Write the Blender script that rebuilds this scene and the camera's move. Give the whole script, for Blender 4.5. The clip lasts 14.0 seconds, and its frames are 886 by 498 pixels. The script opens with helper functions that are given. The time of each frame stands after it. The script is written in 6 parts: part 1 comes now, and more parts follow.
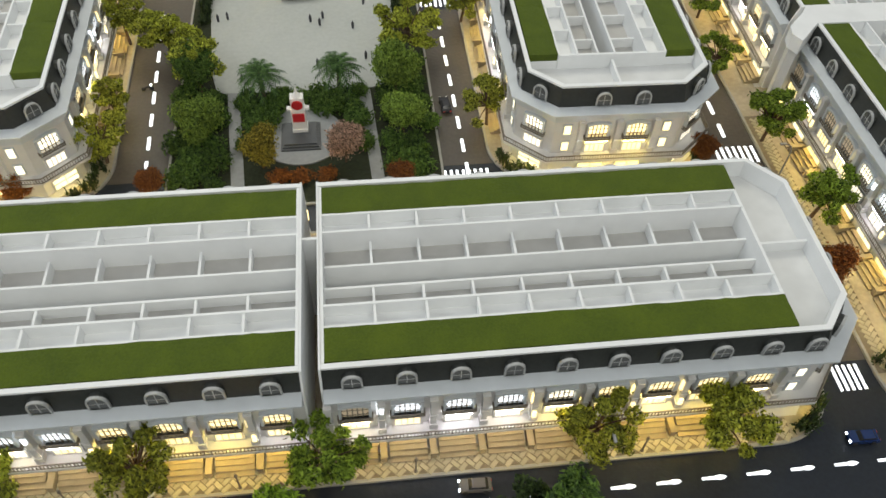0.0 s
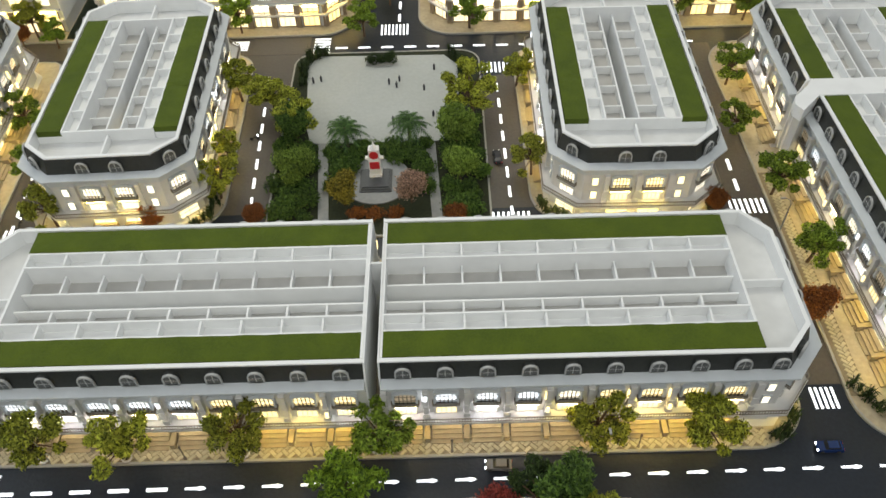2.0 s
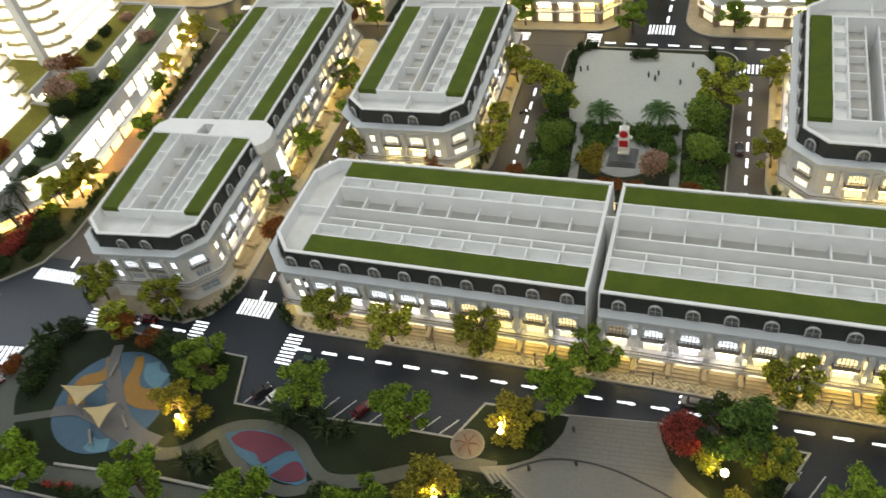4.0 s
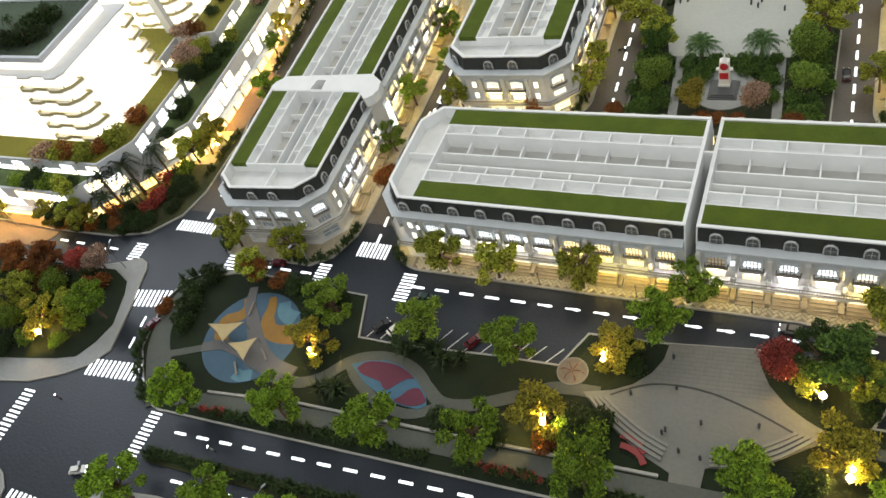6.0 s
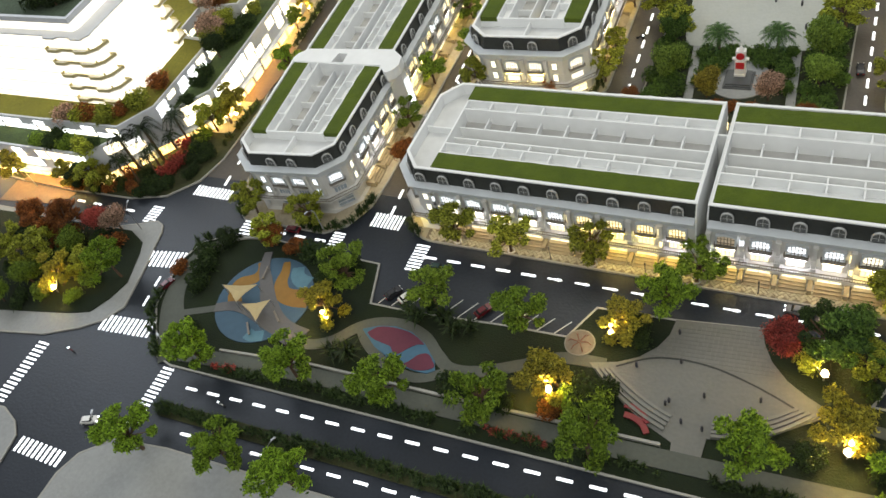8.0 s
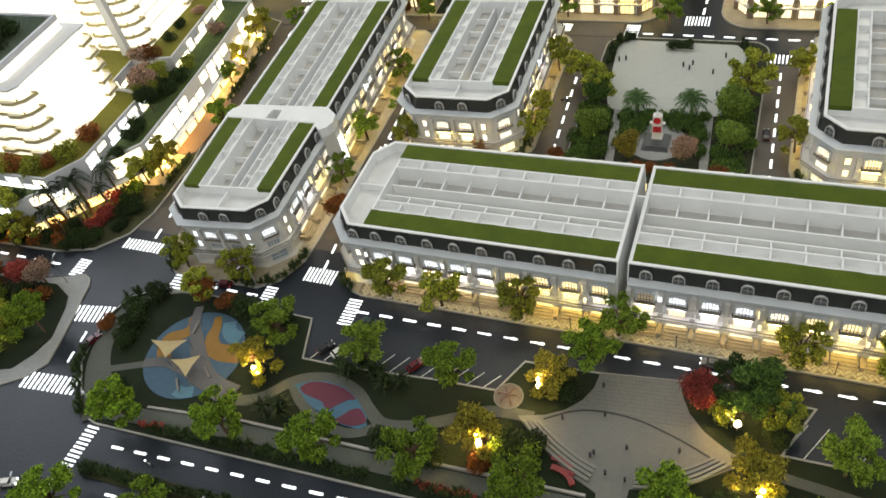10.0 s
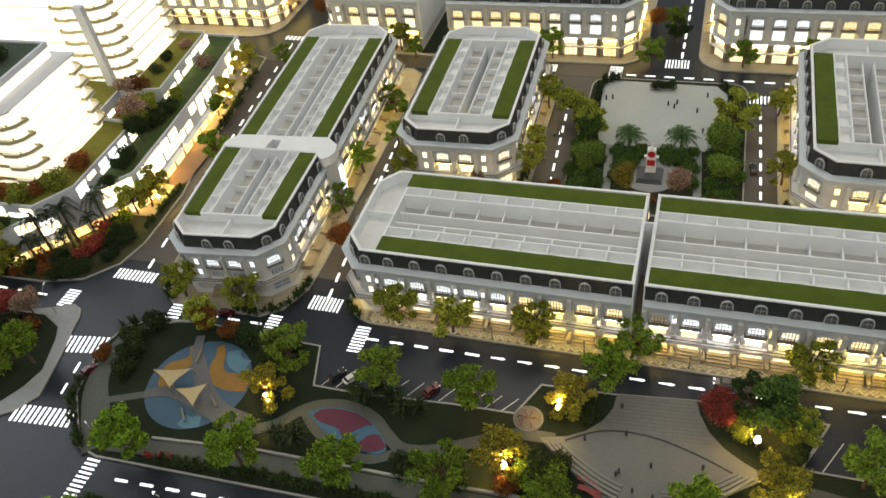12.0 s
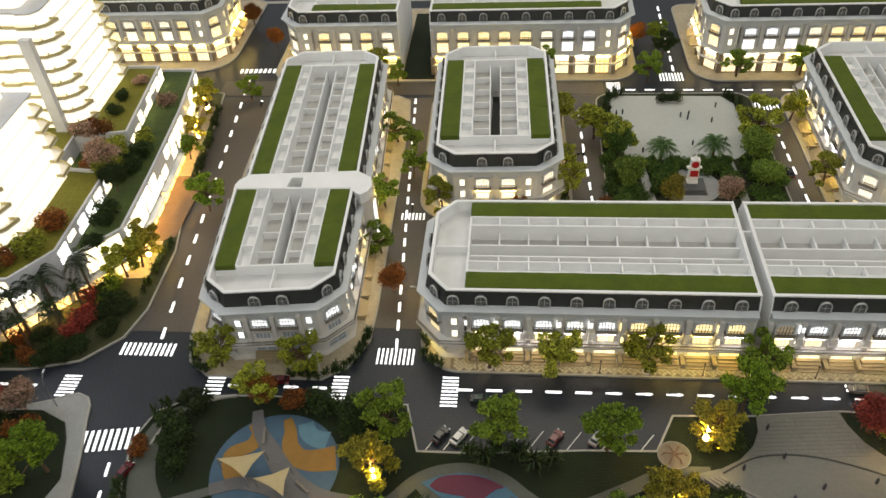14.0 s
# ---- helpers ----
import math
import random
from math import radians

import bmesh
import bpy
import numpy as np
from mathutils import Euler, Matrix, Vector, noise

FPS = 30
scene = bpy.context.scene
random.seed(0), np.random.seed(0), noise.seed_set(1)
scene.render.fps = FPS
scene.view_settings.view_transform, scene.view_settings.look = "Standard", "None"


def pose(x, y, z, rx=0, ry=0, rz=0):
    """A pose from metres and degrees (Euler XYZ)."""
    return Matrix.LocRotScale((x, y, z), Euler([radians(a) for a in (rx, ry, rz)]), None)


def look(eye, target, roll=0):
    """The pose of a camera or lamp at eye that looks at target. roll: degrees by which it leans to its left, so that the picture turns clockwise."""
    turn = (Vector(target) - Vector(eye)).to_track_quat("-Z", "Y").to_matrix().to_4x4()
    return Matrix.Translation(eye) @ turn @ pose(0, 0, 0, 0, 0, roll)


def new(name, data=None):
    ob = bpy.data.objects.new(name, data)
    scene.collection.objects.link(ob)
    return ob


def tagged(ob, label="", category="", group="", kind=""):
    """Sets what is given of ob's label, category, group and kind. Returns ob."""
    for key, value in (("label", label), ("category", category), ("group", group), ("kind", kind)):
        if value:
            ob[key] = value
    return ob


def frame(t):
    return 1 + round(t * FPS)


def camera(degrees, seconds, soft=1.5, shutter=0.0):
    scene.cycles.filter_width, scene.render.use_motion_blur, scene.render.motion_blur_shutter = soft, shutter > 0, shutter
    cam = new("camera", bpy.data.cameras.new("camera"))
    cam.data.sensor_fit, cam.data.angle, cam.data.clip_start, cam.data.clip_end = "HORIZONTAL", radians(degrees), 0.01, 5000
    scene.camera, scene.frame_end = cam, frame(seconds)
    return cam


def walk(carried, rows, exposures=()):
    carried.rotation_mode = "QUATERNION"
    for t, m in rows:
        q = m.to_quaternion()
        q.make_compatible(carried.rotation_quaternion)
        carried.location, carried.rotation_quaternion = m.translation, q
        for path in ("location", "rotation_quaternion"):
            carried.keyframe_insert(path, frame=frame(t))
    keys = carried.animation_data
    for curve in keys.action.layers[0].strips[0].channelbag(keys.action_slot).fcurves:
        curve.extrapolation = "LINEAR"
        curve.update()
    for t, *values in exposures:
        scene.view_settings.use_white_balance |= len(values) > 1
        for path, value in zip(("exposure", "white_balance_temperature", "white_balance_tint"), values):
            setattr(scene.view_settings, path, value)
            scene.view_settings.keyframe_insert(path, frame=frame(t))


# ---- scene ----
cam = camera(58.6, 14.0, shutter=0.3)
PATH = [
    (0, (0.074, -0.454, 0.931), (0.259, 0.803, -0.614), 2.7),
    (0.5, (0.105, -0.478, 0.95), (0.267, 0.763, -0.611), 2.8),
    (1, (0.115, -0.538, 1.029), (0.236, 0.731, -0.512), 1.4),
    (1.5, (0.1, -0.622, 1.081), (0.148, 0.683, -0.433), -0.2),
    (2, (0.114, -0.636, 1.118), (0.103, 0.706, -0.365), -1.9),
    (2.5, (0.146, -0.635, 1.126), (0.112, 0.732, -0.334), -2.7),
    (3, (0.157, -0.662, 1.128), (0.103, 0.723, -0.314), -2.8),
    (3.5, (0.146, -0.739, 1.115), (-0.103, 0.622, -0.328), -4.4),
    (4, (0.164, -0.889, 1.226), (-0.449, 0.386, -0.188), -11.8),
    (4.2, (0.18, -0.883, 1.248), (-0.476, 0.375, -0.162), -13.4),
    (6.3, (0.204, -0.948, 1.303), (-0.651, 0.104, -0.167), -23.2),
    (6.5, (0.195, -0.952, 1.3), (-0.655, 0.097, -0.175), -22.7),
    (7, (0.201, -0.976, 1.297), (-0.661, 0.064, -0.178), -22.1),
    (9.3, (0.185, -1.024, 1.293), (-0.586, 0.097, -0.173), -16.3),
    (9.5, (0.175, -1.016, 1.309), (-0.571, 0.115, -0.162), -16.2),
    (10, (0.214, -1.017, 1.338), (-0.494, 0.194, -0.087), -14.4),
    (10.5, (0.211, -1.054, 1.344), (-0.47, 0.2, -0.057), -13.2),
    (11, (0.176, -1.068, 1.334), (-0.482, 0.208, -0.058), -12.3),
    (11.5, (0.141, -1.088, 1.343), (-0.491, 0.214, -0.037), -11.4),
    (12, (0.069, -1.117, 1.334), (-0.503, 0.235, -0.024), -9.2),
    (12.5, (-0.219, -1.27, 1.295), (-0.543, 0.231, 0.014), -3.3),
    (13, (-0.383, -1.363, 1.303), (-0.628, 0.152, 0.02), -3.7),
    (13.5, (-0.453, -1.248, 1.297), (-0.679, 0.265, 0.009), -4.0),
    (14, (-0.46, -1.088, 1.244), (-0.656, 0.404, -0.073), -4.2),
]
walk(cam, [(t, look(eye, target, roll)) for t, eye, target, roll in PATH], [(0.0, 0.06, 6500, 10), (3.2, 0.02, 6500, 10), (4.2, -0.04, 6500, 10), (6.3, 0.14, 6500, 10), (9.5, 0.10, 6550, 10), (10.5, -0.08, 6650, 10), (12.2, -0.20, 6750, 10), (13.2, -0.16, 6900, 12), (14.0, -0.10, 6900, 12)])

# ---------------------------------------------------------------- light
world = bpy.data.worlds.new("showroom_light")
scene.world = world
world.use_nodes = True
bg = world.node_tree.nodes["Background"]
bg.inputs["Color"].default_value = (0.915, 0.955, 0.975, 1)
bg.inputs["Strength"].default_value = 0.42
lamp = bpy.data.lights.new("ceiling_lamp", "AREA")
lamp.shape, lamp.size, lamp.size_y, lamp.energy, lamp.color = "RECTANGLE", 2.6, 1.4, 32.0, (1.0, 0.965, 0.84)
lamp_ob = new("ceiling_lamp", lamp)
lamp_ob.matrix_world = look((0.2, -2.0, 2.8), (-0.2, 0.40, 0.1))
# Added north fill: brightens the far blocks and the square's trees.
fill_north = bpy.data.lights.new("ceiling_lamp", "AREA")
fill_north.shape, fill_north.size, fill_north.size_y, fill_north.energy, fill_north.color = "RECTANGLE", 2.2, 1.2, 33.0, (1.0, 0.95, 0.78)
fill_north_ob = new("ceiling_lamp", fill_north)
fill_north_ob.matrix_world = look((-0.3, 2.1, 2.85), (-0.3, 0.85, 0.0))
lamp2 = bpy.data.lights.new("ceiling_lamp", "AREA")
lamp2.shape, lamp2.size, lamp2.size_y, lamp2.energy, lamp2.color = "RECTANGLE", 2.0, 1.6, 44.0, (0.82, 0.90, 1.0)
lamp2_ob = new("ceiling_lamp", lamp2)
lamp2_ob.matrix_world = look((-4.2, 1.1, 2.9), (-1.6, 0.0, 0.0))

import itertools

# ---------------------------------------------------------------- materials
MATS = {}


def material(name, color, rough=0.6, vary=0.12, grain=60.0, bump=0.0, metal=0.0, glow=0.0, glow_color=None, second=None, stain=6.0, random_hue=0.0):
    """A surface with fine grain and broad stains; glow makes it emit."""
    if name in MATS:
        return MATS[name]
    m = bpy.data.materials.new(name)
    m.use_nodes = True
    nt = m.node_tree
    b = nt.nodes["Principled BSDF"]
    link = nt.links.new
    b.inputs["Roughness"].default_value = rough
    b.inputs["Metallic"].default_value = metal
    co = nt.nodes.new("ShaderNodeTexCoord")
    fine = nt.nodes.new("ShaderNodeTexNoise")
    fine.inputs["Scale"].default_value = grain
    fine.inputs["Detail"].default_value = 4
    broad = nt.nodes.new("ShaderNodeTexNoise")
    broad.inputs["Scale"].default_value = stain
    broad.inputs["Detail"].default_value = 3
    link(co.outputs["Object"], fine.inputs["Vector"])
    link(co.outputs["Object"], broad.inputs["Vector"])
    add = nt.nodes.new("ShaderNodeMath")
    add.operation = "ADD"
    link(fine.outputs["Fac"], add.inputs[0])
    link(broad.outputs["Fac"], add.inputs[1])
    ramp = nt.nodes.new("ShaderNodeMapRange")
    ramp.inputs["From Min"].default_value, ramp.inputs["From Max"].default_value = 0.65, 1.35
    link(add.outputs[0], ramp.inputs["Value"])
    mix = nt.nodes.new("ShaderNodeMix")
    mix.data_type = "RGBA"
    lo = second or tuple(c * (1 - vary) for c in color)
    hi = color if second else tuple(min(1, c * (1 + vary)) for c in color)
    mix.inputs[6].default_value = (*lo, 1)
    mix.inputs[7].default_value = (*hi, 1)
    link(ramp.outputs[0], mix.inputs[0])
    out = mix.outputs[2]
    if random_hue:
        info = nt.nodes.new("ShaderNodeObjectInfo")
        hsv = nt.nodes.new("ShaderNodeHueSaturation")
        val = nt.nodes.new("ShaderNodeMapRange")
        val.inputs["To Min"].default_value, val.inputs["To Max"].default_value = 1 - random_hue, 1 + random_hue
        link(info.outputs["Random"], val.inputs["Value"])
        link(val.outputs[0], hsv.inputs["Value"])
        link(out, hsv.inputs["Color"])
        out = hsv.outputs["Color"]
    link(out, b.inputs["Base Color"])
    if bump:
        bp = nt.nodes.new("ShaderNodeBump")
        bp.inputs["Strength"].default_value = bump
        bp.inputs["Distance"].default_value = 0.002
        link(fine.outputs["Fac"], bp.inputs["Height"])
        link(bp.outputs["Normal"], b.inputs["Normal"])
    if glow:
        b.inputs["Emission Color"].default_value = (*(glow_color or color), 1)
        b.inputs["Emission Strength"].default_value = glow
    MATS[name] = m
    return m


def leafy(name, dark, light, rough=0.7):
    """Foliage: each leaf or tuft its own tone."""
    if name in MATS:
        return MATS[name]
    m = bpy.data.materials.new(name)
    m.use_nodes = True
    nt = m.node_tree
    b = nt.nodes["Principled BSDF"]
    b.inputs["Roughness"].default_value = rough
    g = nt.nodes.new("ShaderNodeNewGeometry")
    mix = nt.nodes.new("ShaderNodeMix")
    mix.data_type = "RGBA"
    mix.inputs[6].default_value = (*dark, 1)
    mix.inputs[7].default_value = (*light, 1)
    nt.links.new(g.outputs["Random Per Island"], mix.inputs[0])
    info = nt.nodes.new("ShaderNodeObjectInfo")
    hsv = nt.nodes.new("ShaderNodeHueSaturation")
    val = nt.nodes.new("ShaderNodeMapRange")
    val.inputs["To Min"].default_value, val.inputs["To Max"].default_value = 0.75, 1.25
    nt.links.new(info.outputs["Random"], val.inputs["Value"])
    nt.links.new(val.outputs[0], hsv.inputs["Value"])
    nt.links.new(mix.outputs[2], hsv.inputs["Color"])
    nt.links.new(hsv.outputs["Color"], b.inputs["Base Color"])
    thin = nt.nodes.new("ShaderNodeBsdfTranslucent")
    nt.links.new(hsv.outputs["Color"], thin.inputs["Color"])
    both = nt.nodes.new("ShaderNodeMixShader")
    both.inputs[0].default_value = 0.36
    nt.links.new(b.outputs[0], both.inputs[1])
    nt.links.new(thin.outputs[0], both.inputs[2])
    nt.links.new(both.outputs[0], nt.nodes["Material Output"].inputs["Surface"])
    MATS[name] = m
    return m


ROOFWHITE = material("roof_white", (0.80, 0.815, 0.82), 0.6, 0.06, 30, 0.05, stain=12)
# End-cap and cell floors are greyed: shade of the recesses put into the colour.
CAPFLOOR = material("roof_cap_floor", (0.66, 0.67, 0.67), 0.65, 0.08, 40, 0.05, stain=10)
CELLSHADE = material("cell_floor_shade", (0.46, 0.455, 0.44), 0.7, 0.1, 40, 0.05, stain=18)
FACADE = material("facade_cream", (0.61, 0.605, 0.59), 0.55, 0.06, 50, 0.05, stain=14)
MOULD = material("moulding_grey_white", (0.54, 0.575, 0.60), 0.5, 0.06, 50, 0.05, stain=14)
BROWNP = material("shopfront_brown", (0.30, 0.235, 0.165), 0.5, 0.12, 70, 0.1, stain=14)
STEPM = material("step_tan_stone", (0.33, 0.27, 0.17), 0.65, 0.12, 90, 0.2, stain=20)
SLATE = material("mansard_slate", (0.022, 0.025, 0.023), 0.55, 0.25, 180, 0.2, stain=20)
DORMER = material("dormer_white", (0.40, 0.41, 0.41), 0.5, 0.06, 60)
PANE_DARK = material("dark_pane", (0.10, 0.105, 0.105), 0.25, 0.2, 40)
PANE_COOL = material("blue_grey_pane", (0.20, 0.235, 0.27), 0.25, 0.15, 40, glow=0.05, glow_color=(0.80, 0.92, 1.0))
RAIL = material("dark_bronze_rail", (0.19, 0.165, 0.13), 0.45, 0.2, 80)
TURF = material("roof_turf", (0.086, 0.124, 0.003), 0.95, 0.3, 420, 0.9, second=(0.052, 0.082, 0.003), stain=25)
WARM = material("lit_pane_warm", (0.9, 0.8, 0.6), 0.4, 0.1, 40, glow=1.9, glow_color=(1.0, 0.78, 0.34))
PALE = material("lit_pane_pale", (0.9, 0.85, 0.75), 0.4, 0.1, 40, glow=1.9, glow_color=(1.0, 0.89, 0.62))
COOL = material("lit_pane_cool", (0.85, 0.9, 0.95), 0.4, 0.1, 40, glow=1.7, glow_color=(0.88, 0.94, 1.0))
DIM = material("pale_pane", (0.50, 0.42, 0.33), 0.4, 0.15, 40, glow=0.18, glow_color=(1.0, 0.8, 0.5))
SHOPW = material("shop_glow_warm", (0.8, 0.66, 0.4), 0.4, 0.1, 40, glow=1.5, glow_color=(1.0, 0.76, 0.30))
SHOPP = material("shop_glow_pale", (0.8, 0.74, 0.6), 0.4, 0.1, 40, glow=1.4, glow_color=(1.0, 0.84, 0.52))
SOFTWARM = material("soft_pane_warm", (0.8, 0.7, 0.5), 0.4, 0.1, 40, glow=0.75, glow_color=(1.0, 0.74, 0.28))
SOFTPALE = material("soft_pane_pale", (0.8, 0.77, 0.7), 0.4, 0.1, 40, glow=0.42, glow_color=(1.0, 0.91, 0.70))
SOFTCOOL = material("soft_pane_cool", (0.75, 0.8, 0.85), 0.4, 0.1, 40, glow=0.36, glow_color=(0.88, 0.95, 1.0))
# Strips and spots are unseen emitters, added to light the paving and decks.
STRIPW = material("fill_strip_warm", (0.9, 0.8, 0.6), 0.4, 0.02, 40, glow=42.0, glow_color=(1.0, 0.73, 0.17))
STRIPP = material("fill_strip_pale", (0.9, 0.85, 0.75), 0.4, 0.02, 40, glow=19.0, glow_color=(1.0, 0.82, 0.52))
STRIPC = material("fill_strip_cool", (0.9, 0.9, 0.95), 0.4, 0.02, 40, glow=22.0, glow_color=(0.88, 0.88, 1.0))
SPOTW = material("fill_spot_warm", (0.9, 0.8, 0.6), 0.4, 0.02, 40, glow=36.0, glow_color=(1.0, 0.80, 0.42))
SPOTC = material("fill_spot_white", (0.9, 0.9, 0.95), 0.4, 0.02, 40, glow=32.0, glow_color=(0.94, 0.93, 1.0))
DOORW = material("door_glow_warm", (0.8, 0.68, 0.45), 0.4, 0.1, 40, glow=1.35, glow_color=(1.0, 0.78, 0.36))
DOORP = material("door_glow_pale", (0.8, 0.76, 0.68), 0.4, 0.1, 40, glow=1.25, glow_color=(1.0, 0.90, 0.70))
LIGHTW = material("upper_light_warm", (0.85, 0.75, 0.55), 0.4, 0.1, 40, glow=1.5, glow_color=(1.0, 0.80, 0.40))
LIGHTP = material("upper_light_pale", (0.85, 0.8, 0.72), 0.4, 0.1, 40, glow=1.45, glow_color=(1.0, 0.91, 0.70))
LIGHTC = material("upper_light_cool", (0.8, 0.84, 0.9), 0.4, 0.1, 40, glow=1.4, glow_color=(0.90, 0.95, 1.0))
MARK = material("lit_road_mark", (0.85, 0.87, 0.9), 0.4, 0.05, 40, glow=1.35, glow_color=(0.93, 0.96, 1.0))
ASPHALT = material("asphalt", (0.019, 0.0235, 0.032), 0.36, 0.22, 160, 0.25, stain=5)
ROADWARM = material("asphalt_brown_grey", (0.072, 0.062, 0.054), 0.5, 0.2, 160, 0.25, stain=7)
PAVE = material("paving_tan", (0.40, 0.345, 0.245), 0.7, 0.2, 130, 0.3, stain=18)
PAVE_GREY = material("paving_grey", (0.29, 0.30, 0.30), 0.7, 0.12, 130, 0.3, stain=10)
KERB = material("kerb_stone", (0.34, 0.335, 0.31), 0.7, 0.1, 90, 0.2)
LAWN = material("lawn", (0.0085, 0.0195, 0.002), 0.95, 0.4, 300, 0.8, second=(0.0035, 0.008, 0.0015), stain=14)
DARKBED = material("planting_soil", (0.045, 0.050, 0.018), 0.95, 0.4, 200, 0.8)
ASPHALT.node_tree.nodes["Principled BSDF"].inputs["Specular IOR Level"].default_value = 0.3
BARK = material("bark", (0.12, 0.075, 0.045), 0.85, 0.3, 200, 0.4)
STEEL = material("grey_metal", (0.35, 0.36, 0.37), 0.35, 0.1, 60, metal=0.7)
GREEN = leafy("foliage_green", (0.026, 0.058, 0.006), (0.37, 0.53, 0.055))
LIME = leafy("foliage_lime", (0.026, 0.062, 0.004), (0.34, 0.52, 0.04))
SOFTG = leafy("foliage_soft_green", (0.045, 0.085, 0.012), (0.32, 0.46, 0.07))
OLIVE = leafy("foliage_olive", (0.040, 0.056, 0.006), (0.60, 0.65, 0.075))
DEEP = leafy("foliage_deep", (0.008, 0.021, 0.005), (0.055, 0.095, 0.020))
RUST = leafy("foliage_rust", (0.06, 0.026, 0.008), (0.44, 0.155, 0.032))
YELLOWG = leafy("foliage_yellow_green", (0.05, 0.06, 0.01), (0.66, 0.54, 0.07))
GARD = leafy("foliage_garden", (0.014, 0.040, 0.008), (0.15, 0.26, 0.042))
# Lamplit trees: the lamp's gold is put into the leaf colour.
LAMPLIT = leafy("foliage_lamplit", (0.052, 0.054, 0.006), (0.66, 0.60, 0.07))
CRIMSON = leafy("foliage_crimson", (0.09, 0.016, 0.012), (0.58, 0.11, 0.085))
PINK = leafy("foliage_pink", (0.055, 0.045, 0.018), (0.78, 0.52, 0.40))


# ---------------------------------------------------------------- mesh tools
class Geo:
    """Collects vertices and faces of one mesh."""

    def __init__(self):
        self.v, self.f = [], []

    def add(self, verts, faces, m=None):
        k = len(self.v)
        self.v += [tuple(m @ Vector(p)) for p in verts] if m else [tuple(p) for p in verts]
        self.f += [tuple(i + k for i in f) for f in faces]
        return self

    def box(self, x0, x1, y0, y1, z0, z1, m=None):
        return self.add([(x0, y0, z0), (x1, y0, z0), (x1, y1, z0), (x0, y1, z0), (x0, y0, z1), (x1, y0, z1), (x1, y1, z1), (x0, y1, z1)],
                        [(0, 3, 2, 1), (4, 5, 6, 7), (0, 1, 5, 4), (1, 2, 6, 5), (2, 3, 7, 6), (3, 0, 4, 7)], m)

    def loft(self, low, high, z0, z1, m=None, caps=True):
        n = len(low)
        faces = [(i, (i + 1) % n, n + (i + 1) % n, n + i) for i in range(n)]
        if caps:
            faces += [tuple(range(n - 1, -1, -1)), tuple(range(n, 2 * n))]
        return self.add([(x, y, z0) for x, y in low] + [(x, y, z1) for x, y in high], faces, m)

    def profile(self, rings, caps=True):
        """One closed body through outlines of the same count at rising heights."""
        n = len(rings[0][0])
        v = [(x, y, z) for poly, z in rings for x, y in poly]
        f = [(r * n + i, r * n + (i + 1) % n, (r + 1) * n + (i + 1) % n, (r + 1) * n + i) for r in range(len(rings) - 1) for i in range(n)]
        return self.add(v, f + ([tuple(range(n - 1, -1, -1)), tuple((len(rings) - 1) * n + i for i in range(n))] if caps else []))

    def prism(self, poly, z0, z1, m=None):
        return self.loft(poly, poly, z0, z1, m)

    def ring(self, outer, inner, z0, z1, m=None):
        n = len(outer)
        v = [(x, y, z0) for x, y in outer] + [(x, y, z0) for x, y in inner] + [(x, y, z1) for x, y in outer] + [(x, y, z1) for x, y in inner]
        f = []
        for i in range(n):
            j = (i + 1) % n
            f += [(i, j, 2 * n + j, 2 * n + i), (n + j, n + i, 3 * n + i, 3 * n + j), (2 * n + i, 2 * n + j, 3 * n + j, 3 * n + i), (j, i, n + i, n + j)]
        return self.add(v, f, m)

    def tube(self, pts, radii, n=6):
        rings = []
        pts = [Vector(p) for p in pts]
        for i, p in enumerate(pts):
            d = (pts[min(i + 1, len(pts) - 1)] - pts[max(i - 1, 0)]).normalized()
            a = d.orthogonal().normalized()
            b = d.cross(a)
            r = radii[i] if isinstance(radii, (list, tuple)) else radii
            rings.append([p + r * (math.cos(2 * math.pi * k / n) * a + math.sin(2 * math.pi * k / n) * b) for k in range(n)])
        v = [q for ring in rings for q in ring]
        f = [(i * n + k, i * n + (k + 1) % n, (i + 1) * n + (k + 1) % n, (i + 1) * n + k) for i in range(len(pts) - 1) for k in range(n)]
        f += [tuple(range(n - 1, -1, -1)), tuple((len(pts) - 1) * n + k for k in range(n))]
        return self.add(v, f)

    def cyl(self, x, y, r0, r1, z0, z1, n=12):
        ring = lambda r: [(x + r * math.cos(2 * math.pi * k / n), y + r * math.sin(2 * math.pi * k / n)) for k in range(n)]
        return self.loft(ring(r0), ring(r1), z0, z1)

    def mesh(self, name, mat, smooth=False):
        me = bpy.data.meshes.new(name)
        me.from_pydata(self.v, [], self.f)
        me.materials.append(mat)
        if smooth:
            me.polygons.foreach_set("use_smooth", [True] * len(me.polygons))
        me.update()
        return me


def part(name, geo, mat, parent, label="", at=None):
    """One mesh as a part of a thing; geo may be a mesh that several parts share."""
    me = geo.mesh(name, mat) if isinstance(geo, Geo) else geo
    ob = new(name, me)
    if parent:
        ob.parent = parent
    if at is not None:
        ob.matrix_local = at
    if label:
        ob["label"] = label
    return ob


def thing(name, label, category, group="", at=None, kind=""):
    ob = new(name)
    ob.empty_display_size = 0.02
    if at is not None:
        ob.matrix_world = at
    return tagged(ob, label, category, group, kind)


def solid(name, geo, mat, label, category="", kind="", group=""):
    return tagged(new(name, geo.mesh(name, mat)), label, category, group, kind)


def arch(w, h, n=8):
    """Outline of an opening with a round head: half width w, full height h."""
    return [(-w, 0), (w, 0)] + [(w * math.cos(math.pi * k / n), h - w + w * math.sin(math.pi * k / n)) for k in range(n + 1)]


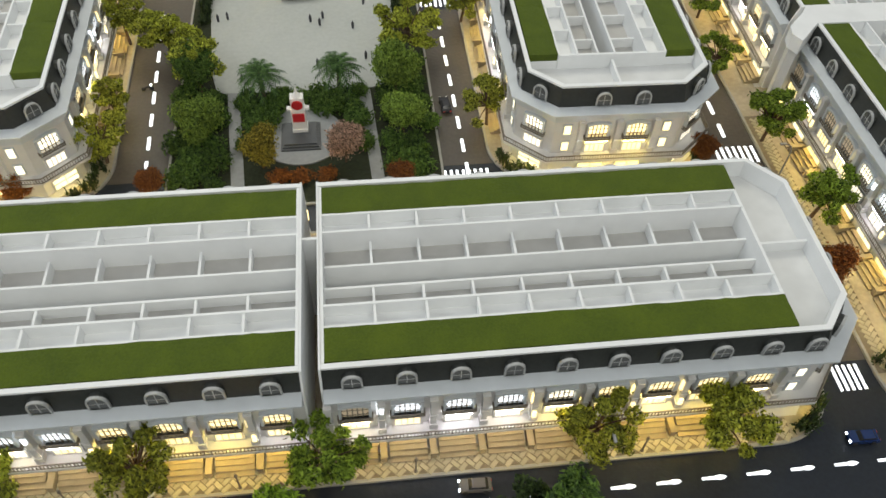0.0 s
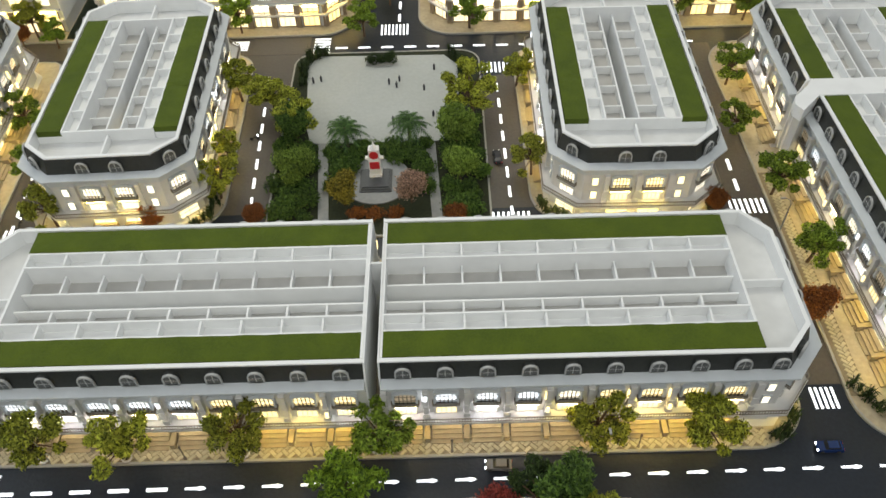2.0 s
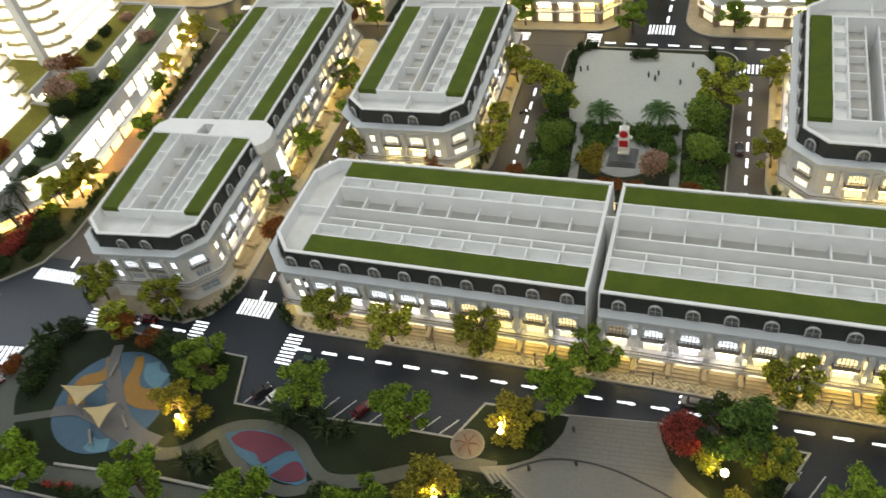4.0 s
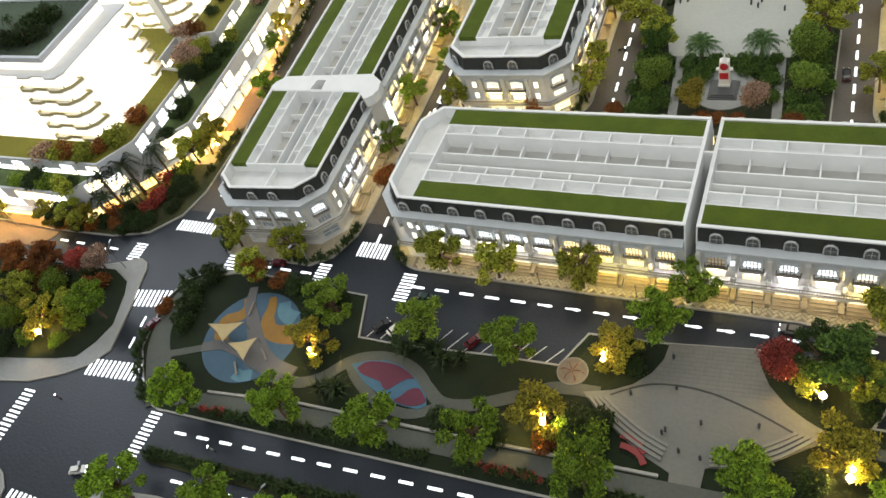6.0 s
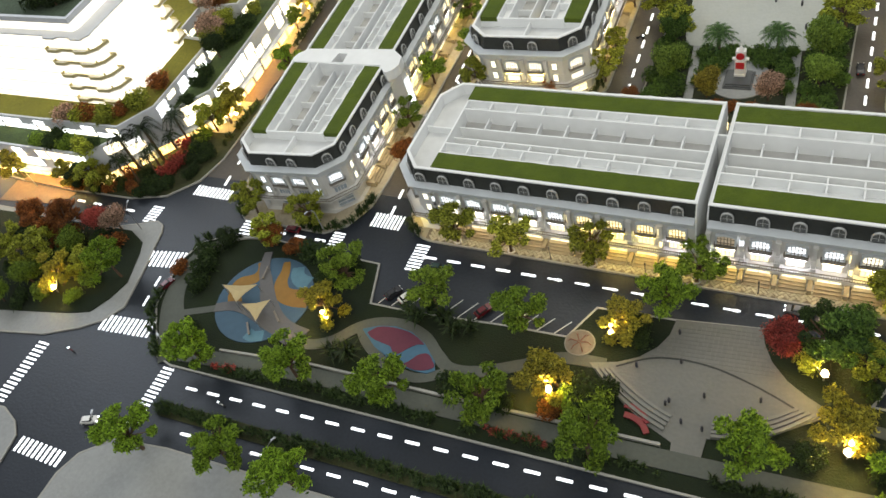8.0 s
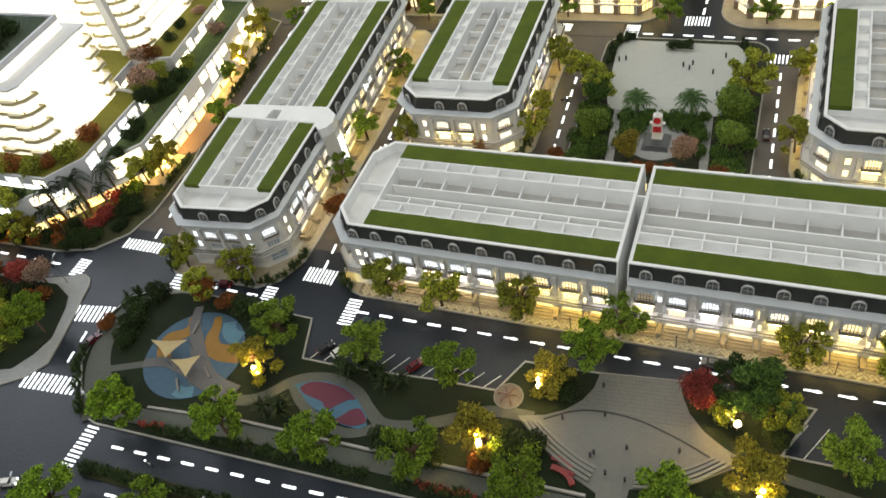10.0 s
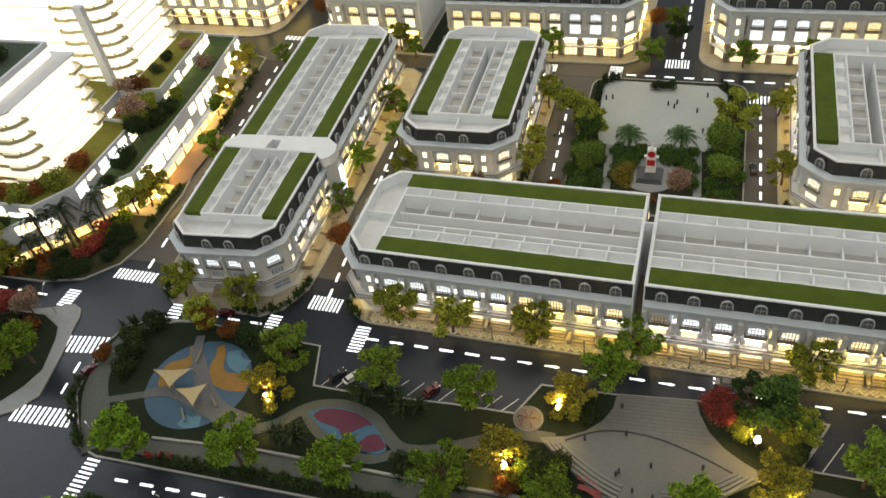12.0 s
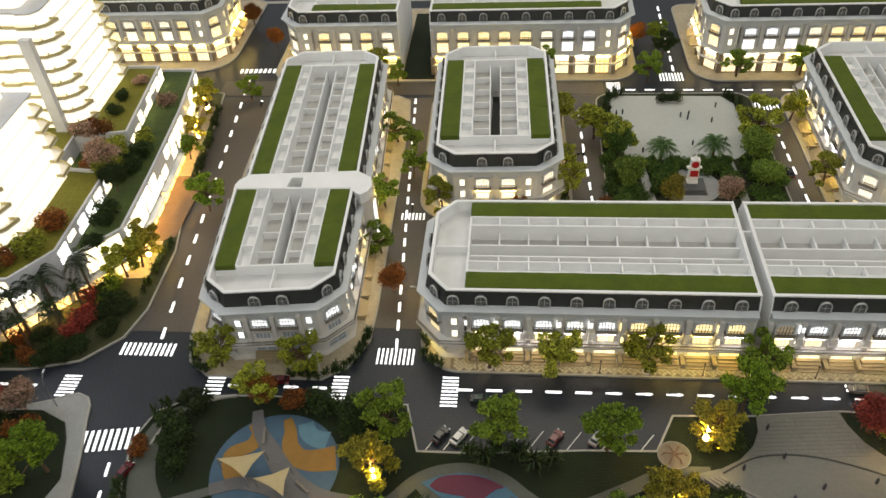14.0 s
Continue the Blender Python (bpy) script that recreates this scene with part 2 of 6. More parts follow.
def segment(w, h, rise, n=8):
    """Outline of an opening with a flat arched head."""
    return [(-w, 0), (w, 0)] + [(w * (1 - 2 * k / n), h - rise + rise * (1 - (1 - 2 * k / n) ** 2)) for k in range(n + 1)]


def upright(poly, y0, y1, x=0.0, z=0.0):
    """An outline in x and z made into a plate from y0 to y1."""
    return Geo().add([(x + a, y0, z + b) for a, b in poly] + [(x + a, y1, z + b) for a, b in poly],
                     [tuple(range(len(poly))), tuple(range(2 * len(poly) - 1, len(poly) - 1, -1))] +
                     [((i + 1) % len(poly), i, len(poly) + i, len(poly) + (i + 1) % len(poly)) for i in range(len(poly))])


def hoop(outer, inner, y0, y1, x=0.0, z=0.0):
    """A frame between two outlines of the same count, from y0 to y1."""
    n = len(outer)
    v = [(x + a, y, z + b) for y in (y0, y1) for poly in (outer, inner) for a, b in poly]
    f = []
    for i in range(n):
        j = (i + 1) % n
        f += [(i, j, n + j, n + i), (2 * n + j, 2 * n + i, 3 * n + i, 3 * n + j), (j, i, 2 * n + i, 2 * n + j), (n + i, n + j, 3 * n + j, 3 * n + i)]
    return Geo().add(v, f)


# ---------------------------------------------------------------- the row-house blocks
UNIT = 0.0614
WALL, PARA = 0.153, 0.141       # half depth of the walls and of the parapet
Z1, Z2, Z3, ZE, ZT = 0.047, 0.083, 0.131, 0.1425, 0.176


def rect(w, h):
    return [(-w, 0), (w, 0), (w, h), (-w, h)]


def unit_meshes():
    d = {}
    pane = rect(0.020, 0.030)
    d["shop_frame"] = hoop(rect(0.0225, 0.0335), [(-0.020, 0.0015), (0.020, 0.0015), (0.020, 0.031), (-0.020, 0.031)], -0.003, 0.001, 0, 0.006).box(-0.0008, 0.0008, -0.0022, 0, 0.008, 0.037).box(-0.020, 0.020, -0.0024, 0, 0.0165, 0.0180).box(-0.020, 0.020, -0.0024, 0, 0.0260, 0.0275).mesh("shop_frame", MOULD)
    for key, mat in (("warm", WARM), ("pale", PALE), ("cool", COOL), ("dim", DIM)):
        d["shop_" + key] = upright(pane, -0.0012, 0.001, 0, 0.0075).mesh("shop_pane", SHOPW if key in ("warm", "dim") else SHOPP)
        d["door_" + key] = upright(rect(0.015, 0.0155), -0.0012, 0.001, 0, 0.0530).mesh("pane", {"warm": DOORW, "pale": DOORP, "cool": DOORP, "dim": DOORW}[key])
        d["slit_" + key] = upright(rect(0.0055, 0.019), -0.0012, 0.001).mesh("pane", mat)
        g = upright(rect(0.0156, 0.0255), -0.0012, 0.001, 0, 0.0835)
        d["arch_" + key] = g.mesh("pane", {"warm": SOFTWARM, "pale": SOFTPALE, "cool": SOFTCOOL, "dim": DIM}[key])
        lob = Geo()
        for k in range(5):
            x = -0.0120 + 0.0060 * k
            lob.add(*_light(x, 0.0915, 0.0021, (0.0152, 0.0172, 0.0177, 0.0172, 0.0152)[k]))
        d["fan_" + key] = lob.mesh("fanlight", {"warm": LIGHTW, "pale": LIGHTP, "cool": LIGHTC, "dim": DIM}[key])
    d["tall_frame"] = hoop([(-0.0225, 0.003), (0.0225, 0.003), (0.0225, 0.061), (-0.0225, 0.061)], [(-0.0200, 0.006), (0.0200, 0.006), (0.0200, 0.0585), (-0.0200, 0.0585)], -0.0030, 0.001).box(-0.0200, 0.0200, -0.0026, 0, 0.0440, 0.0462).box(-0.0072, -0.0060, -0.0022, 0, 0.006, 0.0585).box(0.0060, 0.0072, -0.0022, 0, 0.006, 0.0585).mesh("shop_frame", BROWNP)
    d["upper_frame"] = hoop(rect(0.0190, 0.0330), [(-0.0165, 0.0015), (0.0165, 0.0015), (0.0165, 0.0315), (-0.0165, 0.0315)], -0.0028, 0.001, 0, 0.0425).box(-0.0006, 0.0006, -0.0022, 0, 0.0440, 0.0740).box(-0.0165, 0.0165, -0.0022, 0, 0.0640, 0.0650).mesh("frame", FACADE)
    for key, mat in (("warm", WARM), ("pale", PALE), ("cool", COOL), ("dim", WARM)):
        d["tall_" + key] = upright([(-0.0202, 0.005), (0.0202, 0.005), (0.0202, 0.0590), (-0.0202, 0.0590)], -0.0012, 0.001).mesh("shop_pane", SHOPW if key in ("warm", "dim") else SHOPP)
        d["upper_" + key] = upright(rect(0.0168, 0.0318), -0.0012, 0.001, 0, 0.0432).mesh("pane", {"warm": LIGHTW, "pale": LIGHTP, "cool": LIGHTC, "dim": LIGHTW}[key])
    d["tall_pilaster"] = Geo().box(-0.0055, 0.0055, -0.0070, 0.001, 0.0, 0.0655).box(-0.0066, 0.0066, -0.0082, 0.001, 0.0, 0.0060).box(-0.0064, 0.0064, -0.0080, 0.001, 0.0590, 0.0640).mesh("pilaster", BROWNP)
    d["door_dark"] = upright(rect(0.015, 0.0155), -0.0012, 0.001, 0, 0.0530).mesh("pane", PANE_COOL)
    d["shop_dark"] = upright(pane, -0.0012, 0.001, 0, 0.0075).mesh("shop_pane", PANE_COOL)
    bars = Geo()
    for x in (-0.0090, -0.0030, 0.0030, 0.0090):
        bars.box(x - 0.0007, x + 0.0007, -0.0036, 0, 0.0835, 0.1090)
    bars.box(-0.0156, 0.0156, -0.0038, 0, 0.0902, 0.0909).box(-0.0156, 0.0156, -0.0038, 0, 0.1012, 0.1018)
    d["arch_bars"] = bars.mesh("glazing_bar", RAIL)
    d["arch_frame"] = hoop(segment(0.0192, 0.0320, 0.004), segment(0.0160, 0.0285, 0.004), -0.0062, 0.001, 0, 0.0835).mesh("frame", MOULD)
    d["door_frame"] = hoop([(-0.0185, -0.012), (0.0185, -0.012), (0.0185, 0.0175), (-0.0185, 0.0175)], rect(0.015, 0.0155), -0.0026, 0.001, 0, 0.0530).box(-0.0007, 0.0007, -0.0022, 0, 0.0530, 0.0685).box(-0.0080, -0.0068, -0.0022, 0, 0.0530, 0.0685).box(0.0068, 0.0080, -0.0022, 0, 0.0530, 0.0685).mesh("frame", FACADE)
    d["slit_frame"] = hoop(rect(0.0075, 0.021), [(-0.0055, 0.001), (0.0055, 0.001), (0.0055, 0.019), (-0.0055, 0.019)], -0.0026, 0.001).mesh("frame", MOULD)
    d["balcony"] = Geo().box(-0.0205, 0.0205, -0.0085, 0.001, 0.0795, 0.0815).box(-0.018, 0.018, -0.0065, 0.001, 0.0778, 0.0795).mesh("balcony", FACADE)
    r = Geo()
    rail(r, (-0.0202, -0.0080), (0.0202, -0.0080), 0.0815, 0.0064)
    rail(r, (-0.0202, -0.0080), (-0.0202, 0), 0.0815, 0.0064)
    rail(r, (0.0202, 0), (0.0202, -0.0080), 0.0815, 0.0064)
    d["balcony_rail"] = r.mesh("railing", RAIL)
    # Added emitters, hidden under the terrace and the balcony.
    d["strip_warm"] = Geo().box(-0.020, 0.020, -0.014, -0.011, Z1 - 0.0012, Z1 + 0.0002).mesh("led_strip", STRIPW)
    d["strip_pale"] = Geo().box(-0.020, 0.020, -0.014, -0.011, Z1 - 0.0012, Z1 + 0.0002).mesh("led_strip", STRIPP)
    d["strip_cool"] = Geo().box(-0.018, 0.018, -0.0062, -0.0048, 0.0764, 0.0776).mesh("led_strip", STRIPC)
    d["strip_deck"] = Geo().box(-0.018, 0.018, -0.0062, -0.0048, 0.0764, 0.0776).mesh("led_strip", STRIPW)
    d["strip_spot"] = Geo().box(-0.016, 0.016, -0.0084, -0.0076, 0.0782, 0.0790).mesh("led_strip", SPOTW)
    d["strip_white"] = Geo().box(-0.016, 0.016, -0.0084, -0.0076, 0.0782, 0.0790).mesh("led_strip", SPOTC)
    prof = [(-0.001, 0.0035), (-0.0275, 0.0035)]
    for k in range(4):
        y, z = -0.0275 + 0.0062 * k, 0.0071 + 0.0036 * k
        prof += [(y, z - 0.0010), (y - 0.0016, z - 0.0010), (y - 0.0016, z), (y + 0.0062, z)]
    prof = prof[:-1] + [(-0.001, prof[-1][1])]
    n = len(prof)
    d["steps"] = Geo().add([(x, y, z) for x in (-0.0235, 0.0235) for y, z in prof], [tuple(range(n)), tuple(range(2 * n - 1, n - 1, -1))] + [((i + 1) % n, i, n + i, n + (i + 1) % n) for i in range(n)]).mesh("steps", STEPM)
    d["pier"] = Geo().box(-0.0036, 0.0036, -0.0265, -0.001, 0.003, 0.0155).box(-0.0044, 0.0044, -0.0273, -0.001, 0.0155, 0.0175).mesh("pier", STEPM)
    p = Geo().box(-0.0036, 0.0036, -0.0085, 0.001, Z1 + 0.004, Z3 - 0.010)
    p.box(-0.0050, 0.0050, -0.0105, 0.001, Z1 + 0.004, Z1 + 0.014).box(-0.0048, 0.0048, -0.0105, 0.001, Z3 - 0.018, Z3 - 0.011)
    p.box(-0.0042, 0.0042, -0.0095, 0.001, 0.0795, 0.0820)
    d["pilaster"] = p.mesh("pilaster", FACADE)
    d["lamp_glow"] = Geo().box(-0.0056, -0.0040, -0.0060, -0.0020, 0.092, 0.112).box(-0.0022, 0.0022, -0.0112, -0.0085, 0.100, 0.112).mesh("wall_lamp", COOL)
    d["lamp_warm"] = Geo().box(-0.0056, -0.0040, -0.0060, -0.0020, 0.088, 0.106).box(-0.0022, 0.0022, -0.0112, -0.0085, 0.060, 0.072).mesh("wall_lamp", WARM)
    d["dormer"] = upright(arch(0.0116, 0.0238), -0.0005, 0.010, 0, 0.1450).mesh("dormer", SLATE)
    d["dormer_frame"] = hoop(arch(0.0120, 0.0242), arch(0.0100, 0.0220), -0.0028, 0.0006, 0, 0.1450).box(-0.0004, 0.0004, -0.0018, -0.0005, 0.1450, 0.1665).box(-0.0100, 0.0100, -0.0017, -0.0005, 0.1540, 0.1546).mesh("frame", DORMER)
    d["dormer_pane"] = upright(arch(0.0102, 0.0222), -0.0014, 0.0, 0, 0.1450).mesh("pane", PANE_DARK)
    return d


def _light(x, z, w, hh):
    """One upright glazed light with a round head."""
    g = upright(arch(w, hh, 6), -0.0032, -0.0008, x, z)
    return g.v, g.f


def rail(g, p, q, z, h, step=0.0042):
    """Balusters with a foot rail and a hand rail from p to q."""
    p, q = Vector((*p, 0)), Vector((*q, 0))
    d = q - p
    m = Matrix.Translation((p.x, p.y, z)) @ Matrix.Rotation(math.atan2(d.y, d.x), 4, "Z")
    n = max(2, int(d.length / step))
    g.box(0, d.length, -0.0008, 0.0008, h - 0.0012, h, m).box(0, d.length, -0.0006, 0.0006, 0.0006, 0.0015, m)
    for k in range(n + 1):
        x = d.length * k / n
        g.box(x - 0.00045, x + 0.00045, -0.0005, 0.0005, 0, h, m)


PIECES = unit_meshes()


def foot(x0, x1, half, off, cut0, cut1):
    """Outline of a block between x0 and x1, its ends cut at the corners or square, grown by off."""
    def end(x, sign, cut):
        h = half + off
        if not cut:
            return [(x, -sign * h), (x, sign * h)]
        e = x + sign * off
        c = cut + 0.41 * off
        return [(e - sign * c * 0.85, -sign * h), (e, -sign * (h - c)), (e, sign * (h - c)), (e - sign * c * 0.85, sign * h)]
    return end(x1, 1, cut1) + end(x0, -1, cut0)


def edges(poly):
    return [(poly[i], poly[(i + 1) % len(poly)]) for i in range(len(poly))]


def wall_frame(p, q, s):
    """A pose on the wall from p to q, s of the way along; its -y looks outward."""
    p, q = Vector(p), Vector(q)
    c = p.lerp(q, s)
    d = q - p
    return Matrix.Translation((c.x, c.y, 0)) @ Matrix.Rotation(math.atan2(d.y, d.x), 4, "Z")


def window(parent, at, kind, tone):
    """A lit window with its frame, and a balcony where the kind has one."""
    at = at if isinstance(at, Matrix) else Matrix(at)
    if kind == "arched":
        w = part("window", PIECES["arch_frame"], None, parent, at=at)
        part("pane", PIECES["arch_" + ("dim" if tone == "dim" else tone)], None, w)
        part("fanlight", PIECES["fan_" + tone], None, w)
        part("glazing_bar", PIECES["arch_bars"], None, w)
        b = part("balcony", PIECES["balcony"], None, parent, at=at)
        part("railing", PIECES["balcony_rail"], None, b)
    elif kind == "slit":
        w = part("window", PIECES["slit_frame"], None, parent, at=at)
        part("pane", PIECES["slit_" + tone], None, w)
    else:
        w = part("window", PIECES[kind + "_frame"], None, parent, at=at)
        part("pane", PIECES[kind + "_" + tone], None, w)


def turf_mat(x0, x1, y0, y1, z0, z1, rnd):
    """A length of turf matting, its top and edges a little uneven."""
    n, m = max(4, int((x1 - x0) / 0.012)), 4
    g = Geo()
    v = []
    for i in range(n + 1):
        for j in range(m + 1):
            rim = i in (0, n) or j in (0, m)
            v.append((x0 + (x1 - x0) * i / n, y0 + (y1 - y0) * j / m + (rnd.uniform(-0.0007, 0.0007) if 0 < i < n else 0), z1 + rnd.uniform(-0.0004, 0.0004) - (0.0008 if rim else 0)))
    f = [(i * (m + 1) + j, (i + 1) * (m + 1) + j, (i + 1) * (m + 1) + j + 1, i * (m + 1) + j + 1) for i in range(n) for j in range(m)]
    k = len(v)
    loop = [i * (m + 1) for i in range(n + 1)] + [n * (m + 1) + j for j in range(1, m + 1)] + [i * (m + 1) + m for i in range(n - 1, -1, -1)] + [j for j in range(m - 1, 0, -1)]
    v += [(v[i][0], v[i][1], z0) for i in loop]
    f += [(loop[i], k + i, k + (i + 1) % len(loop), loop[(i + 1) % len(loop)]) for i in range(len(loop))]
    return g.add(v, f)


def block(label, at, units, cut0=True, cut1=True, cap0=0.075, cap1=0.075, tones="wpc", seed=1, end_tone=None, back=True, slot=0.0140, tall=False):
    """A row of shop houses with mansard, roof terraces, turf strips and lit fronts. Local x runs along the row, the middle is its origin."""
    rnd = random.Random(seed)
    root = thing("house_block", label, "row houses", "model house blocks", at)
    L = units * UNIT
    a, b = -L / 2, L / 2
    x0, x1 = a - (cap0 if cut0 else 0.002), b + (cap1 if cut1 else 0.002)
    tone = {"w": "warm", "p": "pale", "c": "cool", "d": "dim"}
    walls = lambda off: foot(x0 - (0.012 if cut0 else 0), x1 + (0.012 if cut1 else 0), WALL, off, 0.052 if cut0 else 0, 0.052 if cut1 else 0)
    para = lambda off: foot(x0, x1, PARA, off, 0.046 if cut0 else 0, 0.046 if cut1 else 0)
    part("wall", Geo().prism(walls(0), 0.0, 0.070).ring(walls(0), walls(-0.012), 0.070, Z3), FACADE, root, "cream lit front with pilasters")
    if not tall:
        part("terrace", Geo().prism(walls(0.020), Z1, Z1 + 0.004), FACADE, root)
    part("plinth", Geo().prism(walls(0.012), 0.0, 0.0040), FACADE, root)
    part("cornice", Geo().profile([(walls(-0.012), Z3 - 0.013), (walls(0.003), Z3 - 0.013), (walls(0.004), Z3 - 0.002), (walls(0.008), Z3), (walls(0.008), Z3 + 0.004), (walls(0.0135), Z3 + 0.006), (walls(0.0135), Z3 + 0.009), (walls(-0.004), ZE), (walls(-0.012), ZE), (walls(-0.012), Z3 - 0.013)], False), MOULD, root, "grey-white moulded cornice")
    part("mansard", Geo().loft(walls(-0.0030), para(0.001), ZE - 0.002, ZT - 0.0032, caps=False), SLATE, root, "dark slate mansard roof band")
    part("parapet", Geo().ring(para(0.0015), para(-0.005), ZT - 0.0032, ZT).ring(para(-0.0025), para(-0.005), 0.140, ZT - 0.0032), ROOFWHITE, root, "white parapet")
    # roof terraces between thin white walls
    deck = 0.153
    t = 0.0016
    for s in (1, -1):
        part("roof_deck", Geo().box(a, b, *sorted((s * 0.0566, s * 0.0862)), 0.1095, 0.1540).box(a, b, *sorted((s * 0.0862, s * (PARA - 0.005))), 0.1095, 0.1620), ROOFWHITE, root)
        part("roof_deck", Geo().box(a, b, *sorted((s * slot, s * 0.0564)), 0.110, 0.1350), CELLSHADE, root, "cell floor, recess shade put into its grey")
    for x, cut, e in ((a, cut0, x0), (b, cut1, x1)):
        if cut:
            plan = [(px, py) for px, py in para(-0.0052) if (px < a - 0.001 if x == a else px > b + 0.001)]
            plan = plan + [(x, plan[-1][1]), (x, plan[0][1])]
            part("roof_deck", Geo().prism(plan, 0.110, 0.1470), CAPFLOOR, root)
    cross = {"outer": Geo().box(-t, t, -0.0148, 0.0148, 0.142, 0.1722).mesh("roof_wall", ROOFWHITE), "inner": Geo().box(-t, t, -(0.0564 - slot) / 2, (0.0564 - slot) / 2, 0.130, 0.1522).mesh("roof_wall", ROOFWHITE)}
    for s in (1, -1):
        for y, low, top in ((slot, 0.069, 0.1535), (0.0566, 0.110, 0.1745), (0.0862, 0.1420, 0.1738)):
            part("roof_wall", Geo().box(a, b, s * y - t, s * y + t, low, top), ROOFWHITE, root)
        for k in range(units + 1):
            x = a + k * UNIT
            part("roof_wall", cross["outer"], None, root, at=pose(x, s * 0.0714, 0))
            part("roof_wall", cross["inner"], None, root, at=pose(x, s * (0.0564 + slot) / 2, 0))
    for x, cut in ((a, cut0), (b, cut1)):
        if cut:
            e = x0 if x == a else x1
            part("roof_wall", Geo().box(x - 0.002, x + 0.002, -0.0870, 0.0870, 0.069, 0.1728), ROOFWHITE, root)
            part("roof_wall", Geo().box(min(x, e) + 0.004, max(x, e) - 0.004, -0.0018, 0.0018, deck - 0.008, 0.164), ROOFWHITE, root)
        else:
            part("roof_wall", Geo().box(x - 0.002, x + 0.002, -PARA + 0.006, PARA - 0.006, 0.069, 0.1752), ROOFWHITE, root)
            sg = -1 if x == a else 1
            shape = [(-WALL, 0), (WALL, 0), (WALL, ZE), (PARA + 0.003, ZT), (-PARA - 0.003, ZT), (-WALL, ZE)]
            part("end_wall", upright(shape, 0.0, 0.0025).mesh("end_wall", ROOFWHITE), None, root, "plain white end wall", at=pose(x + sg * 0.0022, 0, 0, 0, 0, 90 * sg) @ pose(0, -0.0025, 0))
    for s in (1, -1):
        k = 0
        while k < units:
            n = min(rnd.choice((2, 3, 4)), units - k)
            if units - k - n == 1:
                n += 1
            xa, xb = a + k * UNIT, a + (k + n) * UNIT
            k += n
            dz = rnd.uniform(0, 0.0009)
            part("turf_strip", turf_mat(xa, xb + 0.001, *sorted((s * 0.0880, s * (PARA - 0.0075))), 0.1620, 0.1748 + dz, rnd), TURF, root, "green turf strip")
    # fronts
    outline = edges(walls(0))
    rails = edges(walls(0.0185))
    for i, (p, q) in enumerate(outline):
        long_side = abs(p[0] - q[0]) > 0.2 * abs(L) and abs(p[1] - q[1]) < 1e-6
        ends_cut = cut1 if p[0] > 0 and q[0] > 0 else cut0
        span = (Vector(q) - Vector(p)).length
        if not long_side and not ends_cut:
            continue
        if not tall:
            g = Geo()
            rail(g, *rails[i], Z1 + 0.004, 0.0105)
            part("railing", g, RAIL, root, "dark terrace railing")
        if long_side and p[1] > 0 and not back:
            continue
        if long_side:
            s = 0 if p[1] < 0 else 1
            pattern = [tone[c] for c in (tones if isinstance(tones, str) else tones[s])]
            for k in range(units):
                x = a + (k + 0.5) * UNIT if p[1] < 0 else b - (k + 0.5) * UNIT
                at_u = wall_frame((x, p[1]), (x + (1 if p[1] < 0 else -1), p[1]), 0)
                c = pattern[k % len(pattern)]
                if tall:
                    window(root, at_u, "upper", c)
                    window(root, at_u, "arched", c)
                    part("pilaster", PIECES["pilaster"], None, root, at=at_u @ pose(-UNIT / 2, 0, 0))
                    dm = part("dormer", PIECES["dormer"], None, root, at=at_u @ pose(0, 0.0030, 0))
                    part("frame", PIECES["dormer_frame"], None, dm)
                    part("pane", PIECES["dormer_pane"], None, dm)
                    continue
                window(root, at_u, "shop", c if c != "dim" else "warm")
                window(root, at_u, "door", rnd.choice((c, "warm", c)))
                window(root, at_u, "arched", c)
                part("led_strip", PIECES["strip_pale" if c == "cool" or (c == "pale" and rnd.random() < 0.5) else "strip_warm"], None, root, at=at_u)
                if rnd.random() < 0.6:
                    part("led_strip", PIECES["strip_cool" if c == "cool" or rnd.random() < 0.3 else "strip_deck"], None, root, at=at_u)
                if rnd.random() < 0.55:
                    part("led_strip", PIECES["strip_white" if c in ("cool", "pale") and rnd.random() < 0.7 else "strip_spot"], None, root, at=at_u)
                part("steps", PIECES["steps"], None, root, at=at_u)
                part("pier", PIECES["pier"], None, root, at=at_u @ pose(-UNIT / 2, 0, 0))
                part("pilaster", PIECES["pilaster"], None, root, at=at_u @ pose(-UNIT / 2, 0, 0))
                if rnd.random() < 0.75:
                    part("wall_lamp", PIECES["lamp_glow" if c == "cool" else "lamp_warm"], None, root, at=at_u @ pose(-UNIT / 2, 0, 0))
                dm = part("dormer", PIECES["dormer"], None, root, at=at_u @ pose(0, 0.0030, 0))
                part("frame", PIECES["dormer_frame"], None, dm)
                part("pane", PIECES["dormer_pane"], None, dm)
            for x, cut, sgn in ((a, cut0, -1), (b, cut1, 1)):
                if cut:
                    at_u = wall_frame((x + sgn * 0.024, p[1]), (x + sgn * 0.024 + (1 if p[1] < 0 else -1), p[1]), 0)
                    window(root, at_u @ pose(0, 0, 0.090), "slit", "pale")
                    window(root, at_u @ pose(0, 0, 0.056), "slit", "pale")
                    part("pilaster", PIECES["pilaster"], None, root, at=at_u @ pose(-sgn * 0.022 * (1 if p[1] < 0 else -1), 0, 0))
                    dm = part("dormer", PIECES["dormer"], None, root, at=at_u @ pose(0, 0.0030, 0))
                    part("frame", PIECES["dormer_frame"], None, dm)
                    part("pane", PIECES["dormer_pane"], None, dm)
        elif span < 0.1:
            at_u = wall_frame(p, q, 0.5)
            c = end_tone or rnd.choice(("pale", "warm", "pale"))
